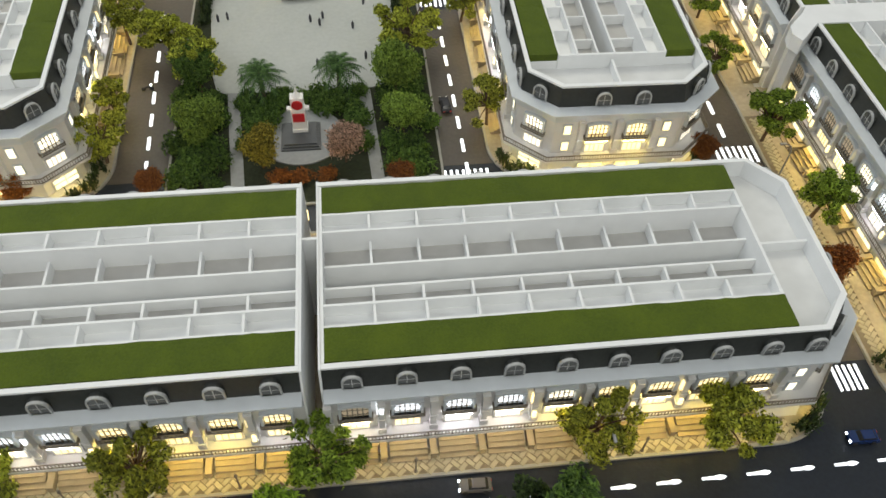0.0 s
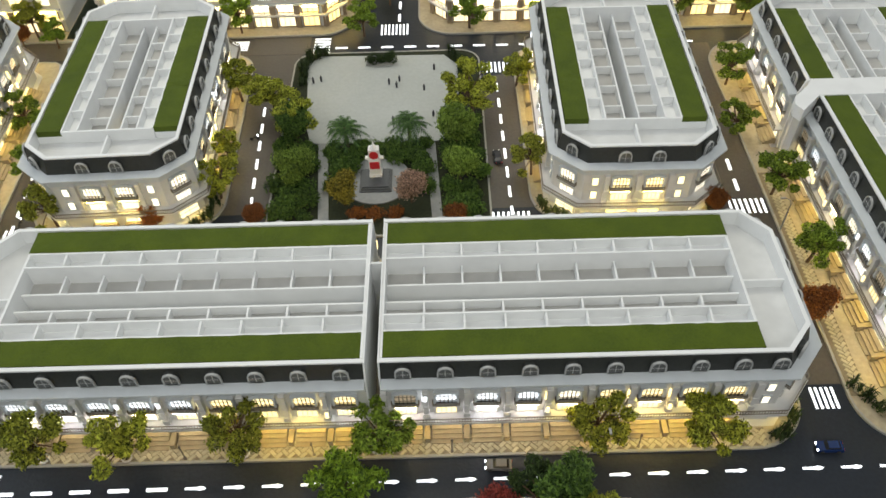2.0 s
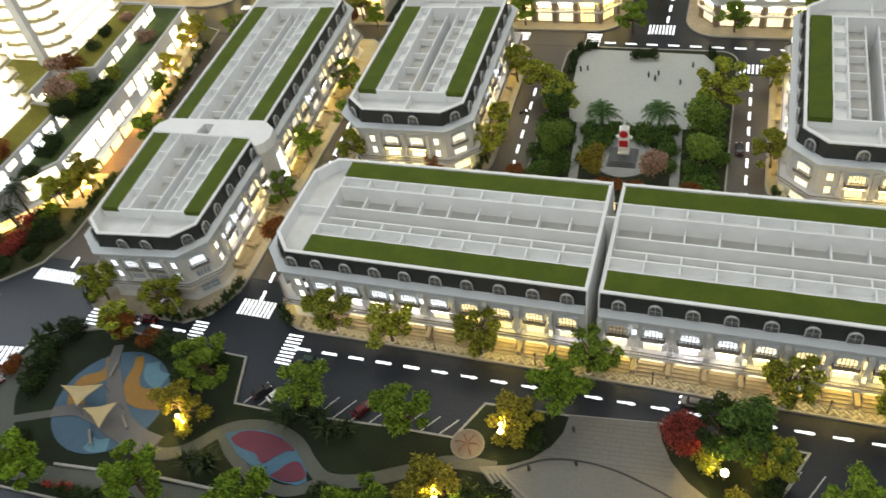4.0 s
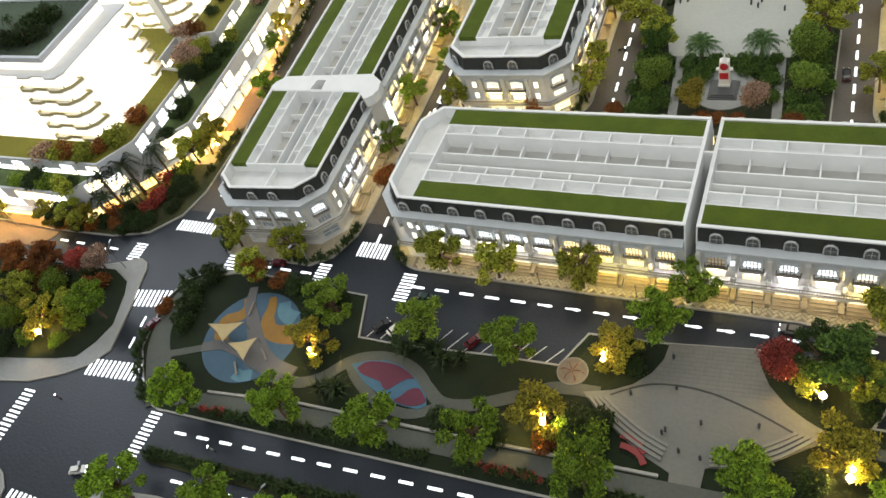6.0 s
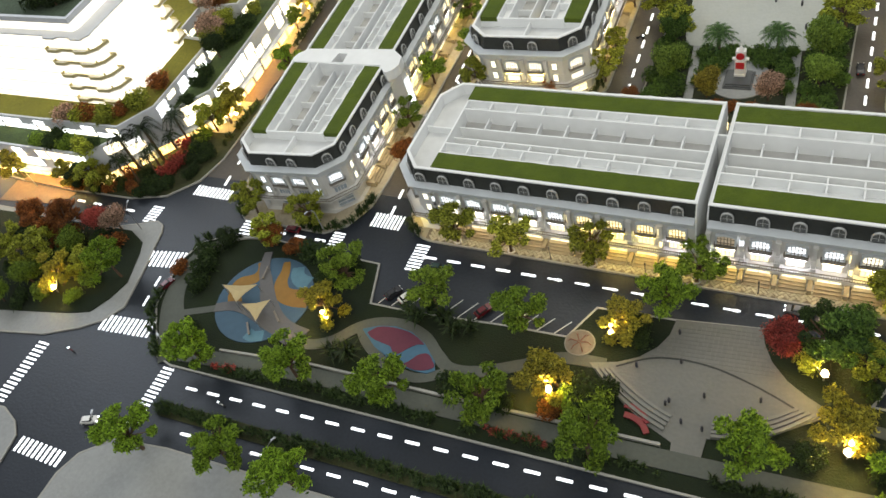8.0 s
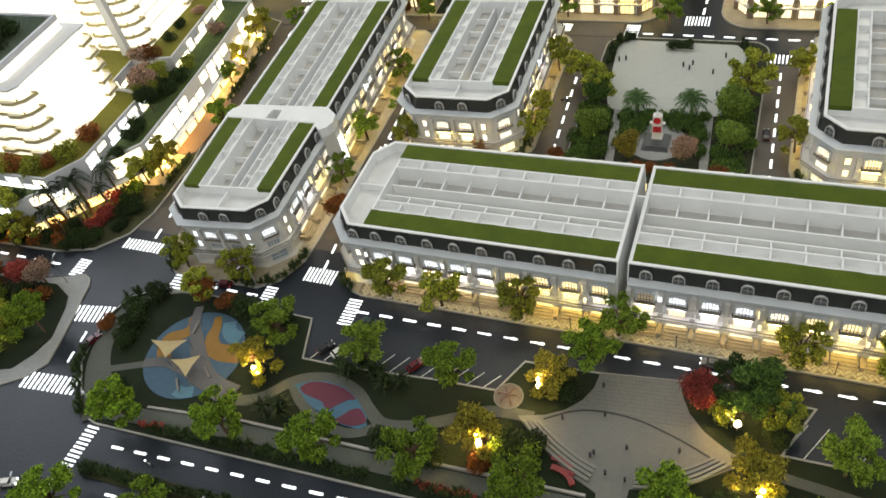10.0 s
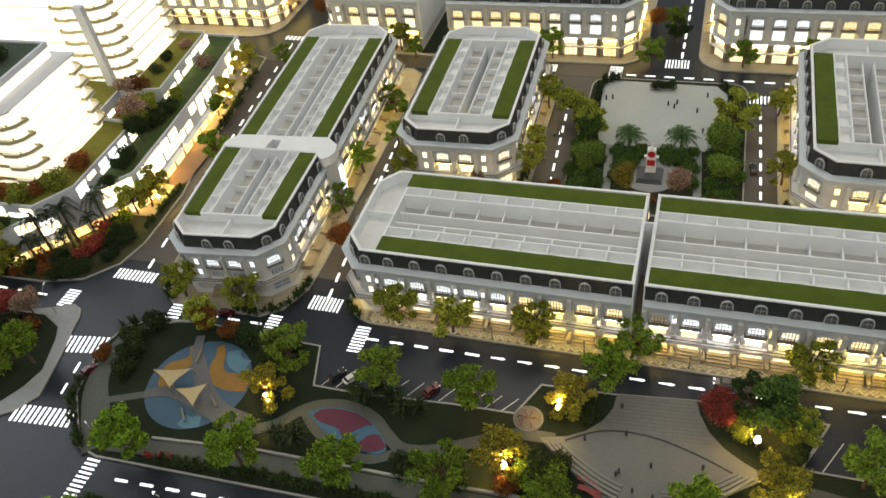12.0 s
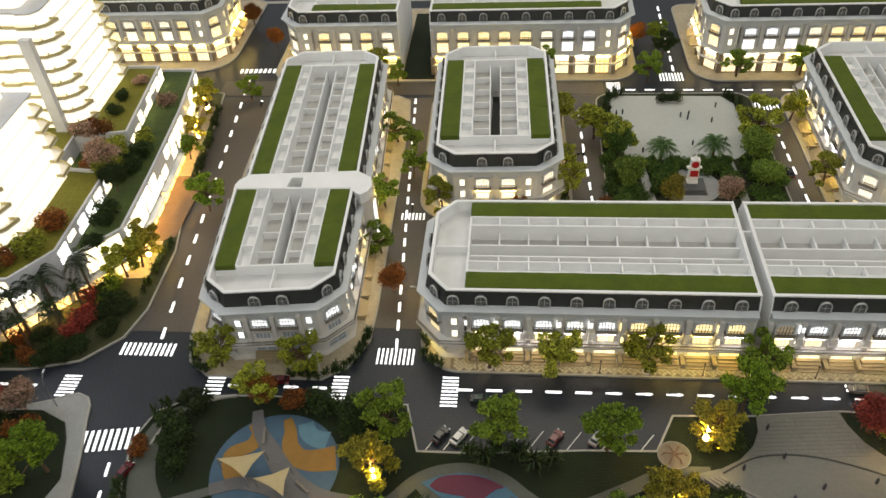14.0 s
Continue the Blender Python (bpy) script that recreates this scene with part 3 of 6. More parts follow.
            for kind in ("shop", "door", "arched"):
                if not tall or kind != "shop":
                    window(root, at_u, "upper" if tall and kind == "door" else kind, "dark" if kind in ("shop", "door") and c == "cool" and not tall else c)
            if c != "cool" and not tall:
                part("led_strip", PIECES["strip_warm"], None, root, at=at_u)
            dm = part("dormer", PIECES["dormer"], None, root, at=at_u @ pose(0, 0.0030, 0))
            part("frame", PIECES["dormer_frame"], None, dm)
            part("pane", PIECES["dormer_pane"], None, dm)
        else:
            c = end_tone or rnd.choice(("pale", "pale", "warm"))
            for off in (-0.031, 0.031):
                at_u = wall_frame(p, q, 0.5) @ pose(off, 0, 0)
                for kind in ("shop", "door", "arched"):
                    window(root, at_u, kind, "dark" if kind in ("shop", "door") and c == "cool" and not tall else c)
                if c != "cool":
                    part("led_strip", PIECES["strip_warm"], None, root, at=at_u)
                    part("led_strip", PIECES["strip_deck"], None, root, at=at_u)
                part("steps", PIECES["steps"], None, root, at=at_u)
                dm = part("dormer", PIECES["dormer"], None, root, at=at_u @ pose(0, 0.0030, 0))
                part("frame", PIECES["dormer_frame"], None, dm)
                part("pane", PIECES["dormer_pane"], None, dm)
            for off in (-0.08, 0.08):
                at_u = wall_frame(p, q, 0.5) @ pose(off, 0, 0)
                window(root, at_u @ pose(0, 0, 0.090), "slit", c)
                window(root, at_u @ pose(0, 0, 0.056), "slit", c)
            for off in (-0.0595, 0, 0.0595):
                part("pilaster", PIECES["pilaster"], None, root, at=wall_frame(p, q, 0.5) @ pose(off, 0, 0))
    if tall:
        for o in root.children:
            o.location.z += LIFT
        part("ground_storey", Geo().prism(walls(0), 0.0, LIFT + 0.001), FACADE, root, "cream ground storey")
        part("string_course", Geo().prism(walls(0.006), 0.0655, 0.0700), MOULD, root, "grey-white string course")
        for p, q in outline:
            n = round((Vector(q) - Vector(p)).length / UNIT)
            if p[1] > 0.1 and q[1] > 0.1 or (abs(p[0] - q[0]) < 1e-6 and not (cut1 if p[0] > 0 else cut0)):
                continue
            for k in range(max(1, n)):
                at_u = wall_frame(p, q, (k + 0.5) / max(1, n))
                c = tone[(tones[0] * 3)[k]]
                window(root, at_u, "tall", c)
                part("pilaster", PIECES["tall_pilaster"], None, root, at=at_u @ pose(-UNIT / 2 if n > 1 else -0.030, 0, 0))
                part("led_strip", PIECES["strip_pale" if c == "cool" else "strip_warm"], None, root, at=at_u @ pose(0, 0.004, 0.0175))
    return root


LIFT = 0.037


def stretch(root, k):
    """Lengthen a block along its row."""
    warp_block(root, lambda x, y: (x * k, y))
    return root


def warp_block(root, fn):
    """Shear or taper a whole block in its own plan."""
    for o in root.children:
        if o.data.users == 1:
            m = o.matrix_basis.copy()
            back = m.inverted()
            for v in o.data.vertices:
                p = m @ v.co
                p.x, p.y = fn(p.x, p.y)
                v.co = back @ p
        else:
            x, y = fn(o.matrix_basis.translation.x, o.matrix_basis.translation.y)
            o.location = (x, y, o.location.z)


def set_corners(root, half, sw, nw, se, ne):
    """Fit a block that runs north to the plan corners of its turf strips."""
    inv = root.matrix_world.inverted()
    sw, nw, se, ne = (inv @ Vector((*p, 0)) for p in (sw, nw, se, ne))

    def fn(x, y):
        u, v = (x / half + 1) / 2, (1 - y / 0.1335) / 2
        p = sw.lerp(nw, u).lerp(se.lerp(ne, u), v)
        return p.x, p.y
    warp_block(root, fn)


ROW_N = 0.145
MIDX = (9 * UNIT) / 2 + 0.0140
block("white row-house block with dark mansard, turf strips, lit shops", pose(MIDX, ROW_N, 0), 9, False, True, tones=("dcccpwwww", "wpwcwpwcw"), seed=3, slot=0.0170)
block("white row-house block with dark mansard, cool and warm lit shop fronts", pose(-MIDX, ROW_N, 0, 0, 0, 180), 9, False, True, tones=("wpwcwpwcw", "cccccwwww"), seed=5, slot=0.0170)
# blocks either side of the square
stretch(block("short white house block with turf roof strips, warm lit front", pose(-0.532, 0.740, 0, 0, 0, 91.7), 6, tones=("wcwcpp", "pcpwwc"), seed=7), 1.045)
stretch(block("short white house block beside the square, bright lit front", pose(0.4785, 0.734, 0, 0, 0, 89.2), 6, tones=("pcpwwp", "cpwcpw"), seed=8), 1.065)
# west pair, joined by a white bridge
A1 = block("white corner house block with cool lit windows", pose(-0.972, 0.198, 0, 0, 0, 94.0), 4, True, False, tones=("ccpp", "pppw"), seed=9, end_tone="cool")
set_corners(A1, 2 * UNIT, (-1.086, 0.061), (-1.111, 0.3235), (-0.840, 0.080), (-0.850, 0.3285))
A2 = block("long white house block with turf roof strips", pose(-0.985, 0.646, 0, 0, 0, 94.0), 8, False, True, tones=("wpwcpwpw", "wwpcwcpp"), seed=10)
set_corners(A2, 4 * UNIT, (-1.094, 0.374), (-1.132, 0.906), (-0.847, 0.390), (-0.879, 0.914))
# east pair
stretch(block("white house block with lit balconies on the east street", pose(0.975, 0.7665, 0, 0, 0, 88.5), 4, False, True, tones=("cwcw", "pcwp"), seed=11), 1.055)
block("long white house block with lit balconies on the east street", pose(0.985, 0.316, 0, 0, 0, 91.0), 9, True, False, tones=("wpwpwpwpw", "dcddpcdcd"), seed=12)
# north row
stretch(block("white house block at the street's far end, tall shopfronts", pose(-0.9815, 1.318, 0), 4, True, False, tones=("wpwp", "wpwp"), seed=13, back=False, tall=True), 1.08)
stretch(block("long white house block facing the square, tall lit shopfronts", pose(-0.4855, 1.313, 0), 8, False, True, tones=("wwwwwpcc", "wpwpwpwp"), seed=14, back=False, tall=True), 1.04)
block("long white house block facing the square, mixed windows", pose(0.456, 1.313, 0), 9, True, False, tones=("cccpwwwww", "wpwpwpwpw"), seed=15, back=False, tall=True)
block("long white house block at the north-east end, warm lit shops", pose(0.991, 1.315, 0), 8, False, True, tones=("wpwwpcwp", "wpwpwpwp"), seed=17, back=False, tall=True)
block("white house block on the north-west corner", pose(-1.73, 1.42, 0), 6, True, True, tones=("pwpwpw", "wpwpwp"), seed=16, back=False, tall=True)

# ---------------------------------------------------------------- ground, roads, pavements
ground = solid("ground", Geo().box(-4.5, 3.5, -2.2, 4.5, -0.05, 0.0), ASPHALT, "dark grey asphalt road sheet of the model", "road", "structure")


def arc(cx, cy, r, a0, a1, n=10):
    return [(cx + r * math.cos(math.radians(a0 + (a1 - a0) * k / n)), cy + r * math.sin(math.radians(a0 + (a1 - a0) * k / n))) for k in range(n + 1)]


def inset(poly, d):
    """The outline moved inward by d (counter-clockwise outline)."""
    out = []
    n = len(poly)
    for i in range(n):
        p, q, r = Vector(poly[i - 1]), Vector(poly[i]), Vector(poly[(i + 1) % n])
        e, f = (q - p).normalized(), (r - q).normalized()
        nrm = Vector((-e.y, e.x)) + Vector((-f.y, f.x))
        if nrm.length < 1e-6:
            nrm = Vector((-e.y, e.x))
        nrm.normalize()
        c = max(0.4, nrm.dot(Vector((-e.y, e.x))))
        out.append(tuple(q + nrm * (d / c)))
    return out


def rounded(x0, x1, y0, y1, r=0.06, rs=None):
    """Counter-clockwise plan rectangle with rounded corners (sw, se, ne, nw)."""
    rs = rs or (r, r, r, r)
    return arc(x0 + rs[0], y0 + rs[0], rs[0], 180, 270) + arc(x1 - rs[1], y0 + rs[1], rs[1], 270, 360) + arc(x1 - rs[2], y1 - rs[2], rs[2], 0, 90) + arc(x0 + rs[3], y1 - rs[3], rs[3], 90, 180)


def island(name, poly, mat, label, height=0.0035, kerb=0.004, stone=None):
    """A raised pavement with its kerb."""
    top = solid(name, Geo().prism(inset(poly, kerb), -0.004, height), mat, label, "pavement", "structure")
    k = part("kerb", Geo().ring(poly, inset(poly, kerb), -0.004, height + 0.0008), stone or KERB, top, "stone kerb")
    return top


def turned(poly, cx, cy, deg):
    m = Matrix.Rotation(math.radians(deg), 2)
    return [tuple(m @ Vector((x - cx, y - cy)) + Vector((cx, cy))) for x, y in poly]


island("pavement_south_row", rounded(-0.668, 0.672, -0.058, 0.352, rs=(0.09, 0.09, 0.05, 0.05)), PAVE, "tan herringbone pavement round the row houses, lit by shop windows")
island("pavement_west_block", turned(rounded(-0.726, -0.337, 0.43, 1.035, rs=(0.09, 0.09, 0.06, 0.06)), -0.53, 0.74, 1.7), PAVE, "tan pavement round the short house block")
island("pavement_east_block", rounded(0.283, 0.674, 0.43, 1.035, rs=(0.09, 0.09, 0.06, 0.06)), PAVE, "tan pavement round the short house block")
island("pavement_west_pair", [(-1.10, -0.088), (-0.86, -0.088), (-0.81, -0.055), (-0.775, 0.02), (-0.772, 0.10), (-0.79, 0.90), (-0.80, 1.00), (-0.84, 1.03), (-1.18, 1.03), (-1.235, 0.98), (-1.21, 0.4), (-1.172, 0.02), (-1.15, -0.05)], PAVE, "tan pavement round the west house blocks")
island("pavement_east_pair", rounded(0.752, 1.22, -0.06, 1.04, rs=(0.09, 0.06, 0.06, 0.09)), PAVE, "tan pavement along the east street")
island("pavement_north_west", rounded(-1.96, -1.43, 1.19, 1.75, rs=(0.05, 0.12, 0.05, 0.05)), PAVE, "tan pavement at the north-west corner")
island("pavement_north_mid", rounded(-1.27, -0.105, 1.115, 1.65, rs=(0.09, 0.09, 0.05, 0.05)), PAVE, "tan pavement along the north row")
island("pavement_north_east", rounded(0.055, 1.6, 1.105, 1.65, rs=(0.09, 0.05, 0.05, 0.05)), PAVE, "tan pavement along the north row")
BRICK = material("herringbone_brick", (0.46, 0.41, 0.28), 0.7, 0.14, 90, 0.2, random_hue=0.13)
BL = 0.0068
brick_mesh = Geo().loft([(-0.97 * BL, -0.47 * BL), (0.97 * BL, -0.47 * BL), (0.97 * BL, 0.47 * BL), (-0.97 * BL, 0.47 * BL)], [(-0.90 * BL, -0.40 * BL), (0.90 * BL, -0.40 * BL), (0.90 * BL, 0.40 * BL), (-0.90 * BL, 0.40 * BL)], 0.0036, 0.0049).mesh("brick", BRICK)
JOINT = material("brick_joint", (0.22, 0.185, 0.125), 0.85, 0.2, 130, 0.3)


def herringbone(label, x0, x1, y0, y1, cap):
    """Bricks two to one, laid herringbone at 45 degrees within a band."""
    base = solid("brick_band", Geo().box(x0, x1, y0, y1, 0.001, 0.0041), JOINT, label, "pavement", "structure")
    n = 0
    reach = int((x1 - x0 + y1 - y0) / BL) + 4
    spots = []
    for i in range(-reach, reach):
        for j in range(-reach, reach):
            k = (i - j) % 4
            if k not in (0, 3):
                continue
            u, v = ((i + 1.0, j + 0.5) if k == 0 else (i + 0.5, j + 1.0))
            x, y = x0 + 0.70711 * BL * (u - v), (y0 + y1) / 2 + 0.70711 * BL * (u + v)
            if x0 + 0.7 * BL < x < x1 - 0.7 * BL and y0 + 0.45 * BL < y < y1 - 0.45 * BL:
                spots.append((x, y, 45 if k == 0 else 135))
    spots.sort(key=lambda p: abs(p[0] - (x0 + x1) / 2) + abs(p[1] - (y0 + y1) / 2))
    for x, y, a in spots[:cap]:
        part("brick", brick_mesh, None, base, at=pose(x, y, 0, 0, 0, a))
    g = Geo()
    for x, y, a in spots[cap:]:
        g.add([v.co for v in brick_mesh.vertices], [tuple(f.vertices) for f in brick_mesh.polygons], pose(x, y, 0, 0, 0, a))
    if g.v:
        tagged(part("outer_bricks", g, BRICK, base), "tan bricks further along the band", "", "", "stuff")


herringbone("tan herringbone brick band before the row houses", -0.60, 0.60, -0.0530, -0.0225, 300)
herringbone("tan herringbone brick band along the east street", 0.757, 0.785, 0.03, 0.56, 150)
# the square with its gardens
island("square_garden", rounded(-0.245, 0.205, 0.41, 1.035, r=0.05), material("garden_soil", (0.020, 0.026, 0.010), 0.95, 0.4, 200, 0.8), "planted garden ground round the paved square")
plaza = [(-0.165, 0.69), (0.100, 0.69), (0.118, 0.70), (0.150, 0.74), (0.150, 0.97), (0.118, 1.012), (-0.182, 1.018), (-0.212, 0.985), (-0.19, 0.74), (-0.18, 0.70)]
solid("square", Geo().prism(plaza, 0.002, 0.0052), material("square_paving", (0.42, 0.44, 0.42), 0.7, 0.08, 140, 0.2, stain=6), "pale grey paved square of the model", "square", "structure")
# park south of the main street
PARK = [(-1.03, -0.512), (0.90, -0.455), (0.90, -0.236), (0.325, -0.240), (0.375, -0.132), (0.14, -0.125), (-0.02, -0.142), (-0.172, -0.148), (-0.21, -0.228), (-0.34, -0.232), (-0.55, -0.247), (-0.645, -0.247), (-0.675, -0.142), (-0.87, -0.138), (-0.96, -0.130), (-1.106, -0.138), (-1.175, -0.178), (-1.20, -0.25), (-1.175, -0.38), (-1.08, -0.50)]
island("park_ground", PARK, LAWN, "dark green lawn of the park")
island("median", [(-1.0, -0.608), (-0.98, -0.622), (0.9, -0.56), (0.9, -0.535), (-0.98, -0.590)], DARKBED, "planted strip between the carriageways", 0.003, 0.003, DARKBED)
island("pavement_south_west", [(-1.12, -0.80), (-1.10, -0.75), (-1.04, -0.70), (-0.91, -0.683), (0.9, -0.62), (0.9, -1.2), (-1.12, -1.2)], PAVE_GREY, "grey pavement beside the avenue")
island("pavement_island_west", [(-2.4, -0.70), (-1.543, -0.546), (-1.43, -0.525), (-1.341, -0.485), (-1.29, -0.45), (-1.258, -0.403), (-1.28, -0.30), (-1.306, -0.207), (-1.315, -0.17), (-1.328, -0.150), (-1.352, -0.140), (-1.378, -0.146), (-1.40, -0.158), (-1.459, -0.177), (-2.4, -0.20)], PAVE_GREY, "grey pavement round a planted corner")
solid("corner_lawn", Geo().prism([(-2.3, -0.62), (-1.597, -0.492), (-1.40, -0.455), (-1.343, -0.438), (-1.315, -0.39), (-1.301, -0.338), (-1.33, -0.25), (-1.349, -0.215), (-1.408, -0.188), (-2.3, -0.22)], 0.0, 0.0065), LAWN, "planted lawn on the street corner", "lawn", "structure")
island("pavement_island_south", [(-1.374, -0.715), (-1.32, -0.735), (-1.291, -0.761), (-1.28, -0.82), (-1.5, -0.95), (-1.6, -0.74)], PAVE_GREY, "grey corner pavement")
island("hotel_ground", [(-2.6, -0.055), (-2.0, -0.083), (-1.752, -0.092), (-1.50, -0.085), (-1.388, -0.058), (-1.318, 0.013), (-1.296, 0.10), (-1.30, 0.30), (-1.33, 0.45), (-1.36, 0.75), (-1.40, 1.05), (-1.55, 1.10), (-2.6, 1.10)], DARKBED, "planted ground in front of the hotel podium")


for label, plan in (("brown-grey side street west of the square", [(-0.37, 0.482), (-0.23, 0.482), (-0.23, 1.036), (-0.37, 1.036)]),
                    ("brown-grey side street east of the square", [(0.19, 0.482), (0.30, 0.482), (0.30, 0.93), (0.19, 0.93)]),
                    ("brown-grey side street before the east blocks", [(0.66, 0.055), (0.77, 0.055), (0.77, 1.04), (0.66, 1.04)]),
                    ("brown-grey side street beside the row houses", [(-0.82, 0.06), (-0.65, 0.06), (-0.70, 1.02), (-0.84, 1.02)]),
                    ("brown-grey street before the hotel podium", [(-1.33, 0.035), (-1.15, 0.035), (-1.20, 1.03), (-1.42, 1.03)]),
                    ("brown-grey north street", [(-1.42, 1.038), (-0.215, 1.038), (-0.215, 1.13), (-1.42, 1.13)])):
    solid("road", Geo().prism(plan, -0.001, 0.0005), ROADWARM, label, "road", "structure")


# ---------------------------------------------------------------- lit road marks
def dashes(label, p, q, n, size=(0.034, 0.008), bloom_end=False):
    root = thing("lane_marking", label, "lane marking", "lit lane markings")
    p, q = Vector((*p, 0)), Vector((*q, 0))
    d = q - p
    ang = math.atan2(d.y, d.x)
    a, b = size[0] / 2, size[1] * 0.41
    # The wider outline puts the light's bloom into the dash shape.
    plan = [(-a, -0.55 * b), (0.1 * a, -0.7 * b), (0.45 * a, -1.1 * b), (0.8 * a, -0.7 * b), (a, 0), (0.8 * a, 0.7 * b), (0.45 * a, 1.1 * b), (0.1 * a, 0.7 * b), (-a, 0.55 * b)] if bloom_end else [(-a, -0.6 * b), (-0.92 * a, -b), (0.92 * a, -b), (a, -0.6 * b), (a, 0.6 * b), (0.92 * a, b), (-0.92 * a, b), (-a, 0.6 * b)]
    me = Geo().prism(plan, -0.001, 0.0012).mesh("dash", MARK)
    for k in range(n):
        c = p + d * (k / max(1, n - 1))
        part("dash", me, None, root, at=Matrix.Translation(c) @ Matrix.Rotation(ang, 4, "Z"))
    return root


def crossing(label, x0, x1, y0, y1, n, along="x", deg=0):
    """Bars side by side along x (or y) between the bounds."""
    cx, cy = (x0 + x1) / 2, (y0 + y1) / 2
    root = thing("crosswalk", label, "crosswalk", "lit crosswalks", pose(cx, cy, 0, 0, 0, deg))
    w, h = x1 - x0, y1 - y0
    for k in range(n):
        if along == "x":
            b = w / (n - 0.4)
            g = (-w / 2 + k * b, -w / 2 + k * b + 0.44 * b, -h / 2, h / 2)
        else:
            b = h / (n - 0.4)
            g = (-w / 2, w / 2, -h / 2 + k * b, -h / 2 + k * b + 0.44 * b)
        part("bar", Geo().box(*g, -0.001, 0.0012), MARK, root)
    return root


dashes("glowing white lane dashes on the main street", (-0.567, -0.101), (-0.334, -0.0991), 5, (0.032, 0.0066))
dashes("glowing white lane dashes on the main street, bloom shaped into one end", (-0.2757, -0.0986), (1.007, -0.088), 23, (0.032, 0.0072), True)
dashes("glowing white lane dashes west of the crossing", (-1.035, -0.107), (-0.86, -0.107), 4, (0.030, 0.007))
dashes("glowing white lane dashes on the west road", (-1.66, -0.120), (-1.47, -0.122), 4, (0.030, 0.007))
dashes("glowing white lane dashes on the avenue", (-0.943, -0.547), (0.75, -0.470), 30, (0.030, 0.0068))
dashes("glowing white lane dashes on the far carriageway", (-0.888, -0.642), (0.75, -0.57), 29, (0.030, 0.0068))
dashes("glowing white lane dashes west of the square", (-0.279, 0.455), (-0.300, 0.93), 9, (0.032, 0.0068))
dashes("glowing white lane dashes east of the square", (0.245, 0.470), (0.240, 0.880), 8, (0.032, 0.0068))
dashes("glowing white lane dashes north of the square", (-0.136, 1.060), (0.72, 1.048), 16, (0.030, 0.0068))
dashes("glowing white lane dashes on the north street", (0.006, 1.19), (0.012, 1.62), 8)
dashes("glowing white lane dashes on the hotel street", (-1.236, 0.03), (-1.345, 1.14), 15, (0.034, 0.0075))
dashes("glowing white lane dashes beside the row houses", (-0.718, 0.015), (-0.785, 1.0), 19, (0.030, 0.0068))
dashes("glowing white lane dashes on the east street", (0.705, 0.53), (0.712, 1.02), 9)
dashes("glowing white lane dashes beside the park corner", (-1.222, -0.313), (-1.214, -0.372), 2, (0.030, 0.0060))
crossing("glowing crosswalk across the main street", -0.613, -0.580, -0.143, -0.068, 9, "y")
crossing("glowing crosswalk across the main street by the playground", -0.835, -0.803, -0.142, -0.074, 8, "y")
crossing("glowing crosswalk beside the corner block", -1.096, -1.060, -0.150, -0.076, 8, "y")
crossing("glowing crosswalk at the row-house corner", -0.755, -0.676, -0.040, 0.002, 9, "x")
crossing("glowing crosswalk at the hotel corner", -1.312, -1.193, -0.034, 0.0, 11, "x")
crossing("glowing crosswalk at the park corner", -1.298, -1.165, -0.270, -0.222, 11, "x", 8)
crossing("glowing crosswalk at the park side", -1.290, -1.140, -0.468, -0.425, 12, "x", 5)
crossing("glowing crosswalk across the avenue", -1.045, -1.015, -0.66, -0.515, 15, "y")
crossing("glowing crosswalk across the west road", -1.425, -1.392, -0.703, -0.540, 15, "y")
crossing("bluish crosswalk on the west road", -1.405, -1.368, -0.148, -0.092, 7, "y")
crossing("glowing crosswalk on the south road", -1.27, -1.135, -0.79, -0.755, 10, "x")
crossing("glowing crosswalk by the square", 0.205, 0.281, 0.446, 0.470, 8, "x")
crossing("glowing crosswalk north-east of the square", 0.199, 0.275, 0.941, 0.980, 8, "x")
crossing("glowing crosswalk on the north street", -0.040, 0.031, 1.113, 1.159, 8, "x")
crossing("glowing crosswalk north-west of the square", -0.205, -0.165, 1.040, 1.105, 6, "y")
crossing("glowing crosswalk on the east street", 0.676, 0.748, 0.449, 0.488, 7, "x")
crossing("glowing crosswalk at the east corner", 0.695, 0.735, 0.010, 0.049, 5, "x")
crossing("glowing crosswalk behind the row houses", -0.760, -0.700, 0.430, 0.455, 7, "x")
crossing("glowing crosswalk at the north-west corner", -1.39, -1.27, 1.185, 1.210, 8, "x")
crossing("glowing crosswalk beside the west block", -0.415, -0.371, 1.060, 1.100, 6, "y")


# ---------------------------------------------------------------- trees
def tuft(g, c, s, rnd, bend=0.35):
    """One small leaf tuft: two crossed bent quads."""
    d = Vector((rnd.gauss(0, 1), rnd.gauss(0, 1), rnd.gauss(0, 1) + 0.3)).normalized()
    a = d.orthogonal().normalized()
    b = d.cross(a)
    ang = rnd.uniform(0, 6.28)
    a, b = a * math.cos(ang) + b * math.sin(ang), b * math.cos(ang) - a * math.sin(ang)
    c = Vector(c)
    g.add([c - 1.2 * s * a, c - 0.5 * s * b + bend * s * d, c + 1.2 * s * a, c + 0.5 * s * b + bend * s * d], [(0, 1, 2), (0, 2, 3)])


